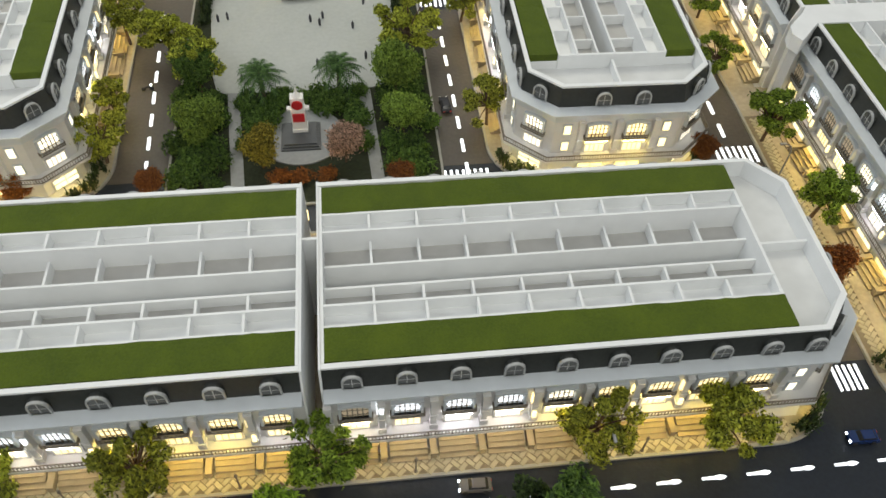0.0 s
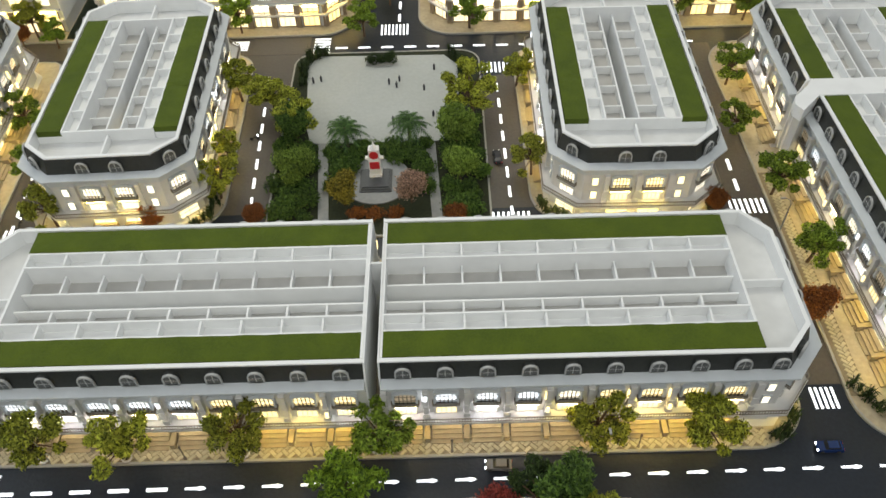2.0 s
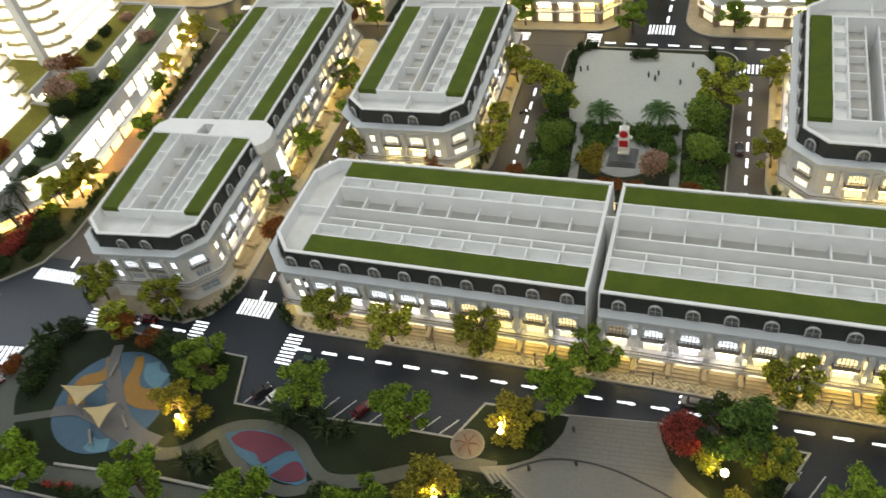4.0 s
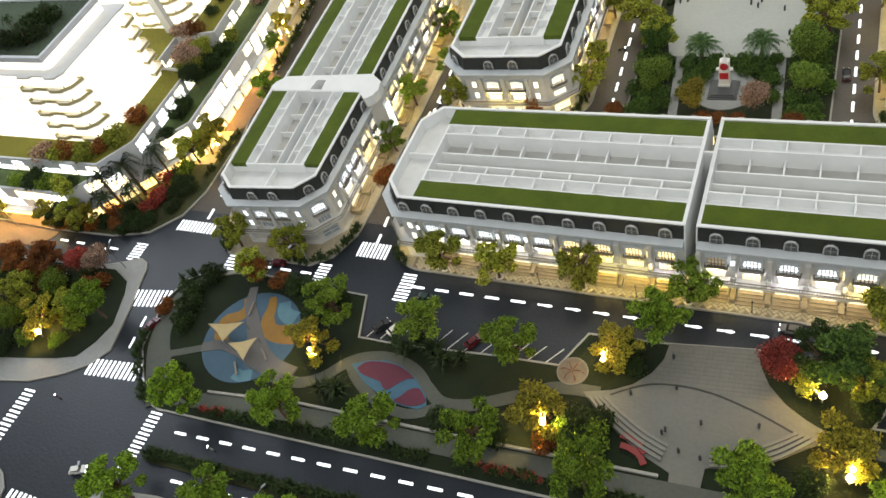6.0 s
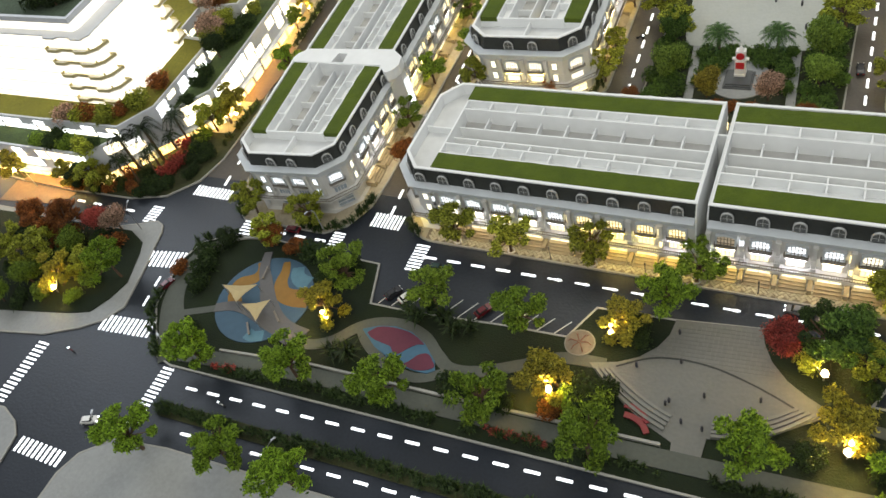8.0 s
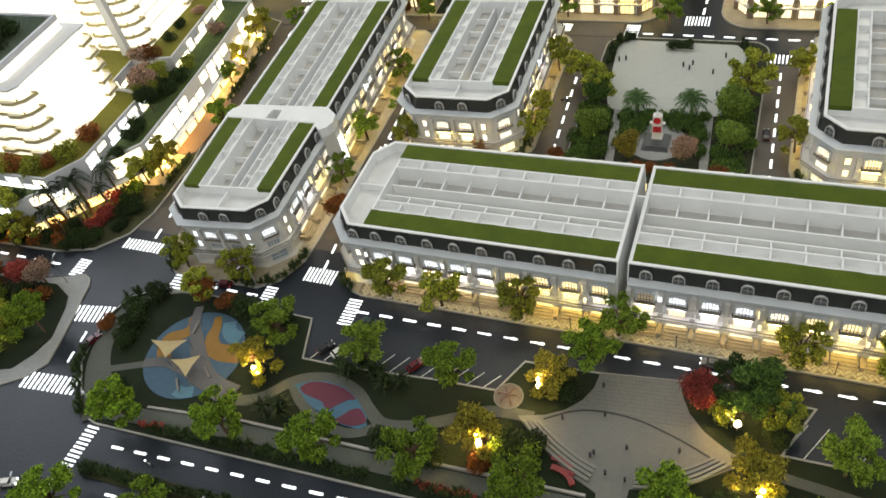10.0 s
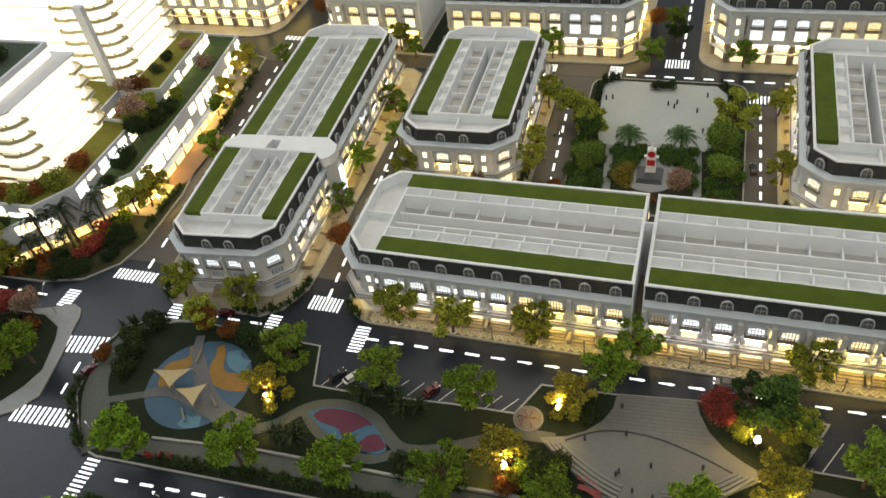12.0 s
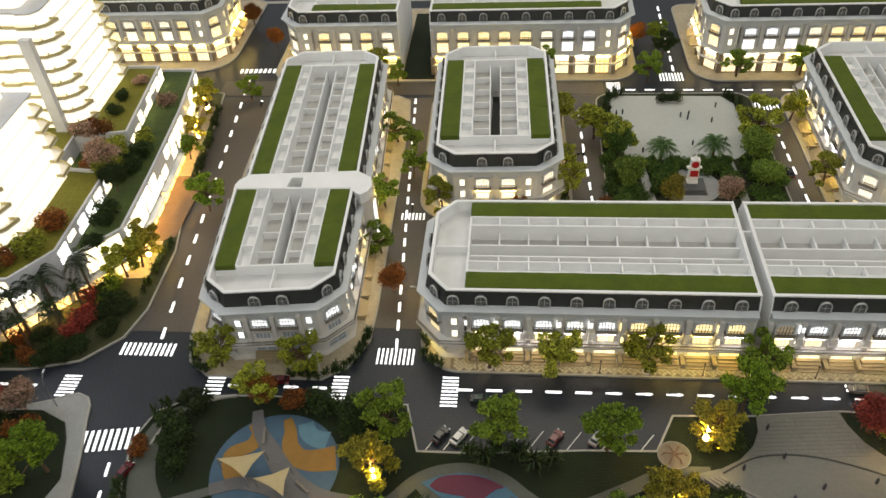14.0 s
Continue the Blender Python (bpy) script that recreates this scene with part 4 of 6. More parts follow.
def blade(g, c, reach, height, w, rnd):
    """One strap leaf that rises and bends outward."""
    a = rnd.uniform(0, 6.2832)
    d, side = Vector((math.cos(a), math.sin(a), 0)), Vector((-math.sin(a), math.cos(a), 0))
    c = Vector(c)
    mid, tip = c + d * reach * 0.45 + Vector((0, 0, height * 0.85)), c + d * reach + Vector((0, 0, height * rnd.uniform(0.6, 1.0)))
    g.add([c - side * w * 0.5, c + side * w * 0.5, mid + side * w * 0.5, mid - side * w * 0.5, tip], [(0, 1, 2, 3), (3, 2, 4)])


def crown(rnd, blobs, count, s):
    """Foliage tufts crowded on and in a few overlapping clumps."""
    g = Geo()
    total = sum(r[0] * r[1] for _, r in blobs)
    for c, r in blobs:
        for _ in range(int(count * r[0] * r[1] / total)):
            d = Vector((rnd.gauss(0, 1), rnd.gauss(0, 1), rnd.gauss(0.25, 1))).normalized()
            k = rnd.uniform(0.70, 1.0) if rnd.random() < 0.85 else rnd.uniform(1.0, 1.35)
            tuft(g, (c[0] + d.x * r[0] * k, c[1] + d.y * r[0] * k, c[2] + d.z * r[1] * k), s * rnd.uniform(0.7, 1.3), rnd)
    return g


PALMG = leafy("palm_green", (0.010, 0.032, 0.008), (0.095, 0.20, 0.04))
TREES = {}


def tree_mesh(kind, seed):
    """Trunk mesh and crown tufts of one kind of model tree."""
    key = (kind, seed)
    if key in TREES:
        return TREES[key]
    rnd = random.Random(str(key))
    trunk = Geo()
    blobs = []
    if kind == "palm" and seed == 7:
        trunk.tube([(0, 0, 0), (0.001, 0, 0.03), (0, 0, 0.054)], [0.0040, 0.0034, 0.0030])
        g = Geo()
        for k in range(32):
            a = 2.39996 * k
            ln, up = rnd.uniform(0.033, 0.041), 1.35 - 1.5 * k / 32 + rnd.uniform(-0.12, 0.12)
            out = 1.1 - 0.35 * max(0, up)
            pts = [Vector((math.cos(a) * ln * q * out, math.sin(a) * ln * q * out, 0.053 + 0.026 * up * q - 0.020 * q * q)) for q in (i / 10 for i in range(11))]
            side = Vector((-math.sin(a), math.cos(a), 0))
            for i in range(10):
                d = pts[i + 1] - pts[i]
                for sg in (1, -1):
                    w = 0.0082 * math.sin(0.35 + 2.5 * i / 10) ** 0.7
                    tip = pts[i] + d * 1.9 + sg * side * w - Vector((0, 0, 0.0022))
                    g.add([pts[i], pts[i] + d * 0.95, tip], [(0, 1, 2)])
                g.add([pts[i] - side * 0.0004, pts[i] + side * 0.0004, pts[i + 1] + side * 0.0003, pts[i + 1] - side * 0.0003], [(0, 1, 2, 3)])
        TREES[key] = trunk.mesh("trunk", BARK), g
        return TREES[key]
    if kind == "palm":
        trunk.tube([(0, 0, 0), (0.002, 0, 0.04), (0.001, 0, 0.078)], [0.0034, 0.0028, 0.0024])
        g = Geo()
        for k in range(22):
            a = 2 * math.pi * k / 22 + rnd.uniform(-0.15, 0.15)
            ln, up = rnd.uniform(0.026, 0.036), rnd.uniform(0.1, 1.2)
            pts = [Vector((math.cos(a) * ln * q, math.sin(a) * ln * q, 0.078 + 0.022 * up * math.sin(q * 2.6) - 0.018 * q * q)) for q in (0, 0.2, 0.4, 0.6, 0.8, 1)]
            side = Vector((-math.sin(a), math.cos(a), 0))
            for i in range(5):
                for sg in (1, -1):
                    for j in (0.0, 0.5):
                        p = pts[i].lerp(pts[i + 1], j)
                        q = pts[i].lerp(pts[i + 1], j + 0.38)
                        w = 0.0075 * (1 - abs((i + j) / 5 - 0.35))
                        tip = q + sg * side * w + (pts[i + 1] - pts[i]) * 0.6 - Vector((0, 0, 0.0025))
                        g.add([p, q, tip], [(0, 1, 2)])
        TREES[key] = trunk.mesh("trunk", BARK), g
        return TREES[key]
    if kind == "spiky":
        g = Geo()
        for k in range(70):
            blade(g, (rnd.uniform(-0.006, 0.006), rnd.uniform(-0.006, 0.006), 0.004), rnd.uniform(0.006, 0.030), rnd.uniform(0.012, 0.032), 0.0028, rnd)
        TREES[key] = trunk.tube([(0, 0, 0), (0, 0, 0.010)], [0.004, 0.003]).mesh("trunk", BARK), g
        return TREES[key]
    if kind == "bush":
        for _ in range(6):
            blobs.append(((rnd.uniform(-0.014, 0.014), rnd.uniform(-0.014, 0.014), rnd.uniform(0.010, 0.020)), (rnd.uniform(0.012, 0.018), rnd.uniform(0.010, 0.014))))
        trunk.tube([(0, 0, 0), (0, 0, 0.012)], [0.0015, 0.001])
        n, s = 1000, 0.0027
    elif kind == "round":
        h = 0.030
        trunk.tube([(0, 0, 0), (0.001, 0, h), (0.001, 0.001, h + 0.02)], [0.0026, 0.002, 0.001])
        blobs.append(((0, 0, h + 0.026), (0.030, 0.028)))
        for k in range(7):
            a = rnd.uniform(0, 6.28)
            blobs.append(((0.018 * math.cos(a), 0.018 * math.sin(a), h + rnd.uniform(0.010, 0.044)), (0.019, 0.015)))
        n, s = 5200, 0.0025
    else:
        # wire tree: a leaning trunk, limbs that end in flat foliage pads
        h = rnd.uniform(0.054, 0.062) if kind == "pad" else rnd.uniform(0.034, 0.040)
        lean = rnd.uniform(-0.012, 0.012)
        trunk.tube([(0, 0, 0), (lean * 0.4, 0.001, h * 0.5), (lean, 0, h)], [0.0036, 0.0028, 0.0022])
        for k in range(22):
            a = 2.39996 * k + rnd.uniform(-0.4, 0.4)
            r = rnd.uniform(0.012, 0.044) if k else 0.003
            z = h + rnd.uniform(-0.018, 0.044) + (0.020 if k == 0 else 0) - 0.55 * max(0, r - 0.02)
            e = (lean + r * math.cos(a), r * math.sin(a), z)
            trunk.tube([(lean * 0.8, 0, h * 0.8), ((e[0] + lean) / 2, e[1] / 2, (z + h) / 2 - 0.004), e], [0.0014, 0.0010, 0.0006], 5)
            blobs.append(((e[0], e[1], z + 0.003), (rnd.uniform(0.008, 0.0145), rnd.uniform(0.0050, 0.0085))))
        n, s = 4600, 0.0030
    TREES[key] = trunk.mesh("trunk", BARK), crown(rnd, blobs, n, s)
    return TREES[key]


CROWNS = {}
RINGM = Geo().ring([(0.0085 * math.cos(k * 0.3927), 0.0085 * math.sin(k * 0.3927)) for k in range(16)], [(0.0062 * math.cos(k * 0.3927), 0.0062 * math.sin(k * 0.3927)) for k in range(16)], 0, 0.0035).mesh("planter_ring", FACADE)


def tree(kind, x, y, leaf, label, size=1.0, z=0.003, seed=None, name="tree", category="tree", group="", ring=False):
    rnd = random.Random(round(x * 713.0 + y * 3701.0))
    seed = seed if seed is not None else rnd.randrange(5 if kind == "pad" else 3)
    trunk, g = tree_mesh(kind, seed)
    key = (kind, seed, leaf.name)
    if key not in CROWNS:
        CROWNS[key] = g.mesh("crown", leaf)
    at = pose(x, y, z, 0, 0, rnd.uniform(0, 360)) @ Matrix.Diagonal((size, size, size * rnd.uniform(0.92, 1.08), 1))
    root = thing(name, label, category, group, at)
    part("trunk", trunk, None, root)
    part("crown", CROWNS[key], None, root)
    if ring:
        part("planter_ring", RINGM, None, root, "pale stone ring round the trunk")
    return root


def bush(x, y, leaf, label, size=1.0, z=0.003):
    return tree("bush", x, y, leaf, label, size, z, name="bush", category="bush")


def hedge(pts, leaf, label, width=0.016, height=0.016, z=0.004, count=None, s=0.0030):
    """A planted strip of many small tufts along a line."""
    rnd = random.Random(round(pts[0][0] * 1000))
    g = Geo()
    for p, q in zip(pts, pts[1:]):
        p, q = Vector(p), Vector(q)
        d = (q - p)
        nrm = Vector((-d.y, d.x)).normalized()
        for _ in range(max(2, int(d.length / 0.0062 * width / 0.016))):
            c = p + d * rnd.random() + nrm * rnd.uniform(-0.5, 0.5) * width * 0.75
            r, top = rnd.uniform(0.30, 0.62) * width, height * rnd.uniform(0.45, 1.45)
            for _ in range(15):
                blade(g, (c.x, c.y, z - 0.001), 1.15 * r * rnd.uniform(0.5, 1.3), 1.25 * top * rnd.uniform(0.6, 1.2), s * 0.62, rnd)
            for _ in range(9):
                e = Vector((rnd.gauss(0, 1), rnd.gauss(0, 1), abs(rnd.gauss(0, 1)))).normalized() * rnd.uniform(0.5, 1.0)
                tuft(g, (c.x + e.x * r, c.y + e.y * r, z + 0.8 * e.z * top), s * rnd.uniform(0.6, 1.2), rnd)
    return solid("hedge", g, leaf, label, "hedge", "stuff")


PAVT = "olive-green model street tree on the tan pavement"
for x, y, leaf in ((-0.391, -0.047, OLIVE), (-0.209, -0.045, OLIVE), (-0.002, -0.045, GREEN), (0.335, -0.045, OLIVE), (0.498, -0.045, OLIVE), (-0.520, -0.045, OLIVE)):
    tree("pad", x, y, leaf, PAVT, 1.0, group="pavement trees", ring=True)
AV = "bright lime-green model tree beside the avenue walk"
for x, y in ((-0.950, -0.480), (-0.706, -0.464), (-0.500, -0.460), (-0.304, -0.440), (-0.094, -0.462), (0.146, -0.402), (0.375, -0.405), (-0.961, -0.697), (-0.745, -0.668), (-0.600, -0.668)):
    tree("pad", x, y, LIME, AV, 1.15, group="avenue trees")
PK = "bright green model tree beside the parking bays"
for x, y, leaf in ((-0.703, -0.219, GREEN), (-0.495, -0.225, GREEN), (-0.299, -0.232, LIME), (-0.043, -0.135, LIME), (-1.329, -0.326, LIME), (0.422, -0.255, GREEN)):
    tree("pad", x, y, leaf, PK, 1.06, group="park trees")
GLOWT = "model tree lit from below by a garden lamp, lamp gold put into its leaves"
for x, y, s in ((-0.718, -0.300, 1.0), (-0.102, -0.197, 0.95), (-0.195, -0.338, 1.15), (0.292, -0.325, 1.1)):
    tree("low", x, y, LAMPLIT, GLOWT, s, group="lit garden trees")
tree("pad", 0.270, -0.172, GARD, "large dark green leafy tree above a garden lamp", 1.25)
tree("pad", 0.245, -0.148, DEEP, "dark green leafy tree above a garden lamp", 1.0)
tree("pad", 0.322, -0.190, OLIVE, "olive tree beside the garden lamp", 0.8)
tree("round", 0.172, -0.172, CRIMSON, "small crimson-leaved tree beside the plaza", 0.95)
tree("pad", -0.968, -0.138, OLIVE, "olive tree with rusty leaves at the playground corner", 0.9)
tree("round", -0.958, -0.146, RUST, "rust-red small tree at the playground corner", 0.8)
for x, y, leaf, s in ((-1.56, -0.235, RUST, 1.0), (-1.66, -0.26, RUST, 0.9), (-1.58, -0.33, OLIVE, 1.1), (-1.68, -0.35, OLIVE, 1.1), (-1.44, -0.33, OLIVE, 0.8)):
    tree("pad", x, y, leaf, "loose leafy tree on the planted corner", s)
tree("low", -1.480, -0.385, LAMPLIT, "leafy tree on the planted corner lit by a lamp", 1.1)
for x, y, leaf in ((-1.58, -0.40, GREEN), (-1.66, -0.30, DEEP), (-1.52, -0.28, GREEN), (-1.62, -0.21, RUST), (-1.50, -0.20, CRIMSON), (-1.72, -0.22, RUST), (-1.75, -0.42, GREEN), (-1.62, -0.47, GREEN), (-1.84, -0.33, DEEP), (-1.44, -0.19, PINK)):
    tree("round", x, y, leaf, {GREEN: "green rounded tree on the planted corner", DEEP: "dark green tree on the planted corner", RUST: "rust-red tree on the planted corner", CRIMSON: "crimson tree on the planted corner", PINK: "pink-flowering tree on the planted corner"}[leaf], 0.95)
for x, y, leaf, s in ((-1.40, -0.35, GREEN, 1.2), (-1.45, -0.30, DEEP, 1.2), (-1.55, -0.33, DEEP, 1.3), (-1.47, -0.25, DEEP, 1.2), (-1.58, -0.27, RUST, 1.3), (-1.66, -0.38, DEEP, 1.2), (-1.52, -0.43, GREEN, 1.1), (-1.56, -0.46, DEEP, 1.1), (-1.41, -0.42, GREEN, 0.9), (-1.70, -0.46, GREEN, 1.2), (-1.60, -0.36, GREEN, 1.3), (-1.42, -0.24, RUST, 1.2)):
    bush(x, y, leaf, {GREEN: "green shrub on the planted corner", DEEP: "dark shrub on the planted corner", RUST: "rust-red shrub on the planted corner"}[leaf], s, 0.006)
# corner block trees and the side streets
ST = "green model street tree beside the house block"
for x, y, leaf, s in ((-1.075, -0.060, OLIVE, 0.95), (-0.900, -0.055, OLIVE, 0.95), (-0.810, 0.775, GREEN, 0.9), (-0.805, 0.475, GREEN, 0.9), (-0.790, 0.300, GREEN, 0.85), (-0.745, 0.610, GREEN, 0.75), (-0.755, 0.735, GREEN, 0.7),
                      (-1.262, 0.455, LIME, 0.95), (-1.300, 1.010, LIME, 0.8), (-0.850, 1.090, LIME, 0.7), (-0.656, 0.460, OLIVE, 0.9), (-0.350, 0.850, OLIVE, 0.9), (-0.344, 0.530, OLIVE, 0.9), (-0.340, 0.640, OLIVE, 0.75),
                      (0.292, 0.575, OLIVE, 0.85), (0.284, 0.880, OLIVE, 0.85), (0.768, 0.863, GREEN, 0.9), (0.745, 0.690, GREEN, 0.8), (0.765, 0.495, GREEN, 0.95), (0.778, 0.315, GREEN, 0.95),
                      (-0.081, 1.105, GREEN, 0.9), (-0.918, 1.140, OLIVE, 0.9), (-0.395, 1.135, GREEN, 0.85), (0.186, 1.130, GREEN, 0.85), (0.879, 1.130, GREEN, 0.9), (0.374, 1.135, GREEN, 0.85), (0.714, 1.140, GREEN, 0.85), (-0.034, 1.35, GREEN, 0.8), (-0.02, 1.25, DEEP, 0.8)):
    tree("pad", x, y, leaf, ST, s, group="street trees")
RU = "rust-red leafed small tree at the house corner"
for x, y, s in ((-0.742, 0.165, 0.85), (-0.459, 0.448, 0.62), (-0.257, 0.445, 0.60), (0.640, 0.455, 0.62), (0.132, 0.440, 0.6), (0.742, 0.190, 0.85), (-1.43, 1.53, 0.9), (-0.09, 1.36, 0.8), (-1.30, 1.35, 0.8), (-0.94, 1.10, 0.7)):
    tree("round", x, y, RUST, RU, s, group="rust trees")
# gardens of the square
for x, y, leaf, s in ((-0.262, 0.790, OLIVE, 1.1), (-0.215, 0.715, OLIVE, 1.05), (-0.205, 0.700, GARD, 1.1), (-0.190, 0.560, GREEN, 1.05), (0.180, 0.775, OLIVE, 1.25), (0.140, 0.665, GREEN, 1.15), (0.145, 0.560, GREEN, 1.05)):
    tree("pad" if leaf is OLIVE else "round", x, y, SOFTG if leaf is GREEN else leaf, {OLIVE: "olive leafy tree in the square garden", GARD: "dark green tree in the square garden", GREEN: "rounded green tree in the square garden"}[leaf], s, group="square garden trees")
tree("round", -0.090, 0.498, YELLOWG, "yellow flowering round tree before the monument", 0.85)
tree("round", 0.045, 0.502, PINK, "pale pink flowering round tree before the monument", 0.88)
for x, y in ((-0.096, 0.672), (0.039, 0.684)):
    tree("palm", x, y, PALMG, "dark green model palm beside the square", 1.15, 0.003, 7, name="palm", group="square palms")
    for dx, dy in ((-0.030, -0.012), (0.028, -0.010), (0.0, -0.026)):
        bush(x + dx, y + dy, GARD, "dark green shrub under the square palm", 0.8)
for x, y, s in ((-0.105, 0.62, 1.1), (-0.075, 0.625, 1.0), (-0.112, 0.585, 1.0), (-0.062, 0.655, 0.9), (0.012, 0.65, 1.0), (0.055, 0.63, 1.1), (0.068, 0.585, 1.0), (-0.03, 0.66, 0.9), (-0.112, 0.545, 0.9), (0.070, 0.54, 0.9), (0.02, 0.63, 1.0), (-0.08, 0.60, 0.9)):
    bush(x, y, GARD, "dark green shrub round the monument", s)
for x, y, s in ((-0.22, 0.62, 1.0), (-0.215, 0.49, 1.0), (-0.22, 0.46, 1.0), (-0.17, 0.455, 0.9), (-0.175, 0.62, 1.0), (-0.20, 0.60, 1.1), (-0.20, 0.51, 1.1), (-0.165, 0.50, 1.0), (-0.225, 0.54, 1.1), (-0.185, 0.66, 1.1), (-0.17, 0.54, 0.9), (-0.23, 0.68, 1.0), (-0.22, 0.745, 0.9),
                (0.135, 0.49, 1.0), (0.17, 0.52, 1.0), (0.135, 0.455, 0.9), (0.128, 0.61, 0.9), (0.17, 0.63, 1.0), (0.16, 0.475, 1.1), (0.18, 0.58, 1.1), (0.125, 0.53, 0.9), (0.175, 0.70, 1.0), (0.165, 0.66, 1.1), (0.12, 0.66, 0.9), (0.18, 0.74, 0.9)):
    bush(x, y, GARD, "dark green shrub in the square garden", s)
for x, y in ((-0.065, 0.468), (-0.025, 0.462), (0.01, 0.466)):
    bush(x, y, RUST, "dull rust-coloured shrub before the monument", 0.7)

# ---------------------------------------------------------------- hotel on its podium
GREYWALL = material("podium_grey", (0.58, 0.60, 0.64), 0.55, 0.08, 50, 0.05)
HOTELW = material("hotel_white", (0.82, 0.81, 0.78), 0.5, 0.04, 40)
# Whole storeys emit: the towers' bright light is put into their walls.
HOTELGLOW = material("hotel_front_emission", (0.85, 0.84, 0.8), 0.5, 0.05, 40, glow=1.25, glow_color=(1.0, 0.90, 0.68))
# Olive stands for shade on the white balcony edges, put into the colour.
SOFFIT = material("balcony_rim_shade", (0.48, 0.42, 0.22), 0.6, 0.12, 60)
AMBER = material("lit_pane_amber", (0.9, 0.6, 0.25), 0.4, 0.1, 40, glow=3.2, glow_color=(1.0, 0.64, 0.20))
# Amber emitter added out of sight under the canopy.
AMBERLED = material("fill_strip_amber", (0.9, 0.6, 0.25), 0.4, 0.02, 40, glow=70.0, glow_color=(1.0, 0.54, 0.13))
FORECOURT = material("forecourt_brown", (0.17, 0.11, 0.07), 0.7, 0.2, 120, 0.3)

low_plan = [(-2.5, -0.058), (-1.62, -0.052), (-1.378, 0.245), (-1.392, 0.475), (-1.416, 0.760), (-1.45, 1.00), (-2.5, 1.00)]
up_plan = [(-2.5, 0.012), (-1.530, 0.026), (-1.465, 0.120), (-1.473, 0.417), (-1.615, 0.430), (-1.625, 0.565), (-1.490, 0.590), (-1.530, 0.945), (-2.5, 0.945)]


def inside(p, poly):
    hit = False
    for (ax, ay), (bx, by) in edges(poly):
        if (ay > p[1]) != (by > p[1]) and p[0] < (bx - ax) * (p[1] - ay) / (by - ay) + ax:
            hit = not hit
    return hit


def clear_of_podium(x, y):
    """A planting place moved out before the podium wall."""
    while inside((x, y), inset(low_plan, -0.016)):
        x, y = x + 0.006, y - 0.003
    return x, y


podium = thing("podium", "grey two-tier hotel podium with glowing wall panels and lawns", "building", at=pose(0, 0, 0))
part("wall", Geo().prism(low_plan, 0.0, 0.109).ring(low_plan, inset(low_plan, 0.006), 0.109, 0.119), GREYWALL, podium, "grey lower wall")
part("lawn", Geo().prism(inset(low_plan, 0.0065), 0.109, 0.1115), material("terrace_lawn", (0.075, 0.115, 0.022), 0.95, 0.4, 240, 0.8, second=(0.022, 0.040, 0.010), stain=14), podium, "terrace lawn")
part("wall", Geo().prism(up_plan, 0.105, 0.150).ring(up_plan, inset(up_plan, 0.006), 0.150, 0.160), GREYWALL, podium, "grey upper wall")
# Yellow tint: the hotel's light is put into the lawn colour.
part("lawn", Geo().prism(inset(up_plan, 0.0065), 0.150, 0.1525), material("lawn_hotel_lit", (0.16, 0.155, 0.015), 0.95, 0.3, 200, 0.6), podium, "lawn round the towers, hotel light put into its yellow-green")


PANELW = material("wall_panel_warm", (0.9, 0.85, 0.7), 0.4, 0.05, 40, glow=3.2, glow_color=(1.0, 0.86, 0.56))
PANELC = material("wall_panel_white", (0.9, 0.92, 0.95), 0.4, 0.05, 40, glow=3.0, glow_color=(0.95, 0.96, 0.95))


def wall_panels(parent, p, q, z0, z1, rows, tones, seed, fill=0.62, w=0.030):
    """Glowing panels set in two or three rows on a wall."""
    rnd = random.Random(seed)
    p, q = Vector(p), Vector(q)
    n = int((q - p).length / w)
    h = (z1 - z0) / rows
    for r in range(rows):
        for k in range(n):
            if rnd.random() > fill:
                continue
            at = wall_frame(p, q, (k + 0.5 + rnd.uniform(-0.12, 0.12)) / n)
            ww = w * rnd.uniform(0.36, 0.50)
            part("panel", Geo().box(-ww, ww, -0.0016, 0.001, z0 + r * h + 0.0025, z0 + (r + 1) * h - 0.0025), rnd.choice(tones), parent, at=at)


wall_panels(podium, low_plan[0], low_plan[1], 0.046, 0.112, 2, (PANELW, PANELC), 1, 0.65, 0.050)
wall_panels(podium, low_plan[1], low_plan[2], 0.048, 0.112, 2, (PANELW, PANELC, PANELW), 2, 0.72, 0.052)
wall_panels(podium, low_plan[2], low_plan[3], 0.048, 0.110, 2, (PANELW, PANELW, PANELC), 3, 0.80, 0.042)
wall_panels(podium, low_plan[3], low_plan[4], 0.048, 0.110, 2, (PANELW,), 4, 0.80, 0.042)
wall_panels(podium, low_plan[4], low_plan[5], 0.048, 0.110, 2, (PANELW,), 10, 0.6, 0.042)
wall_panels(podium, up_plan[0], up_plan[1], 0.114, 0.152, 2, (PANELC, PANELC, PANELW), 5, 0.55, 0.048)
wall_panels(podium, up_plan[1], up_plan[2], 0.114, 0.152, 1, (PANELC,), 6, 0.75, 0.040)
wall_panels(podium, up_plan[2], up_plan[3], 0.114, 0.152, 2, (PANELC, PANELW), 7, 0.65, 0.044)
wall_panels(podium, up_plan[4], up_plan[5], 0.114, 0.152, 2, (PANELW,), 8, 0.35, 0.034)
wall_panels(podium, up_plan[6], up_plan[7], 0.114, 0.152, 2, (PANELW,), 9, 0.6, 0.040)
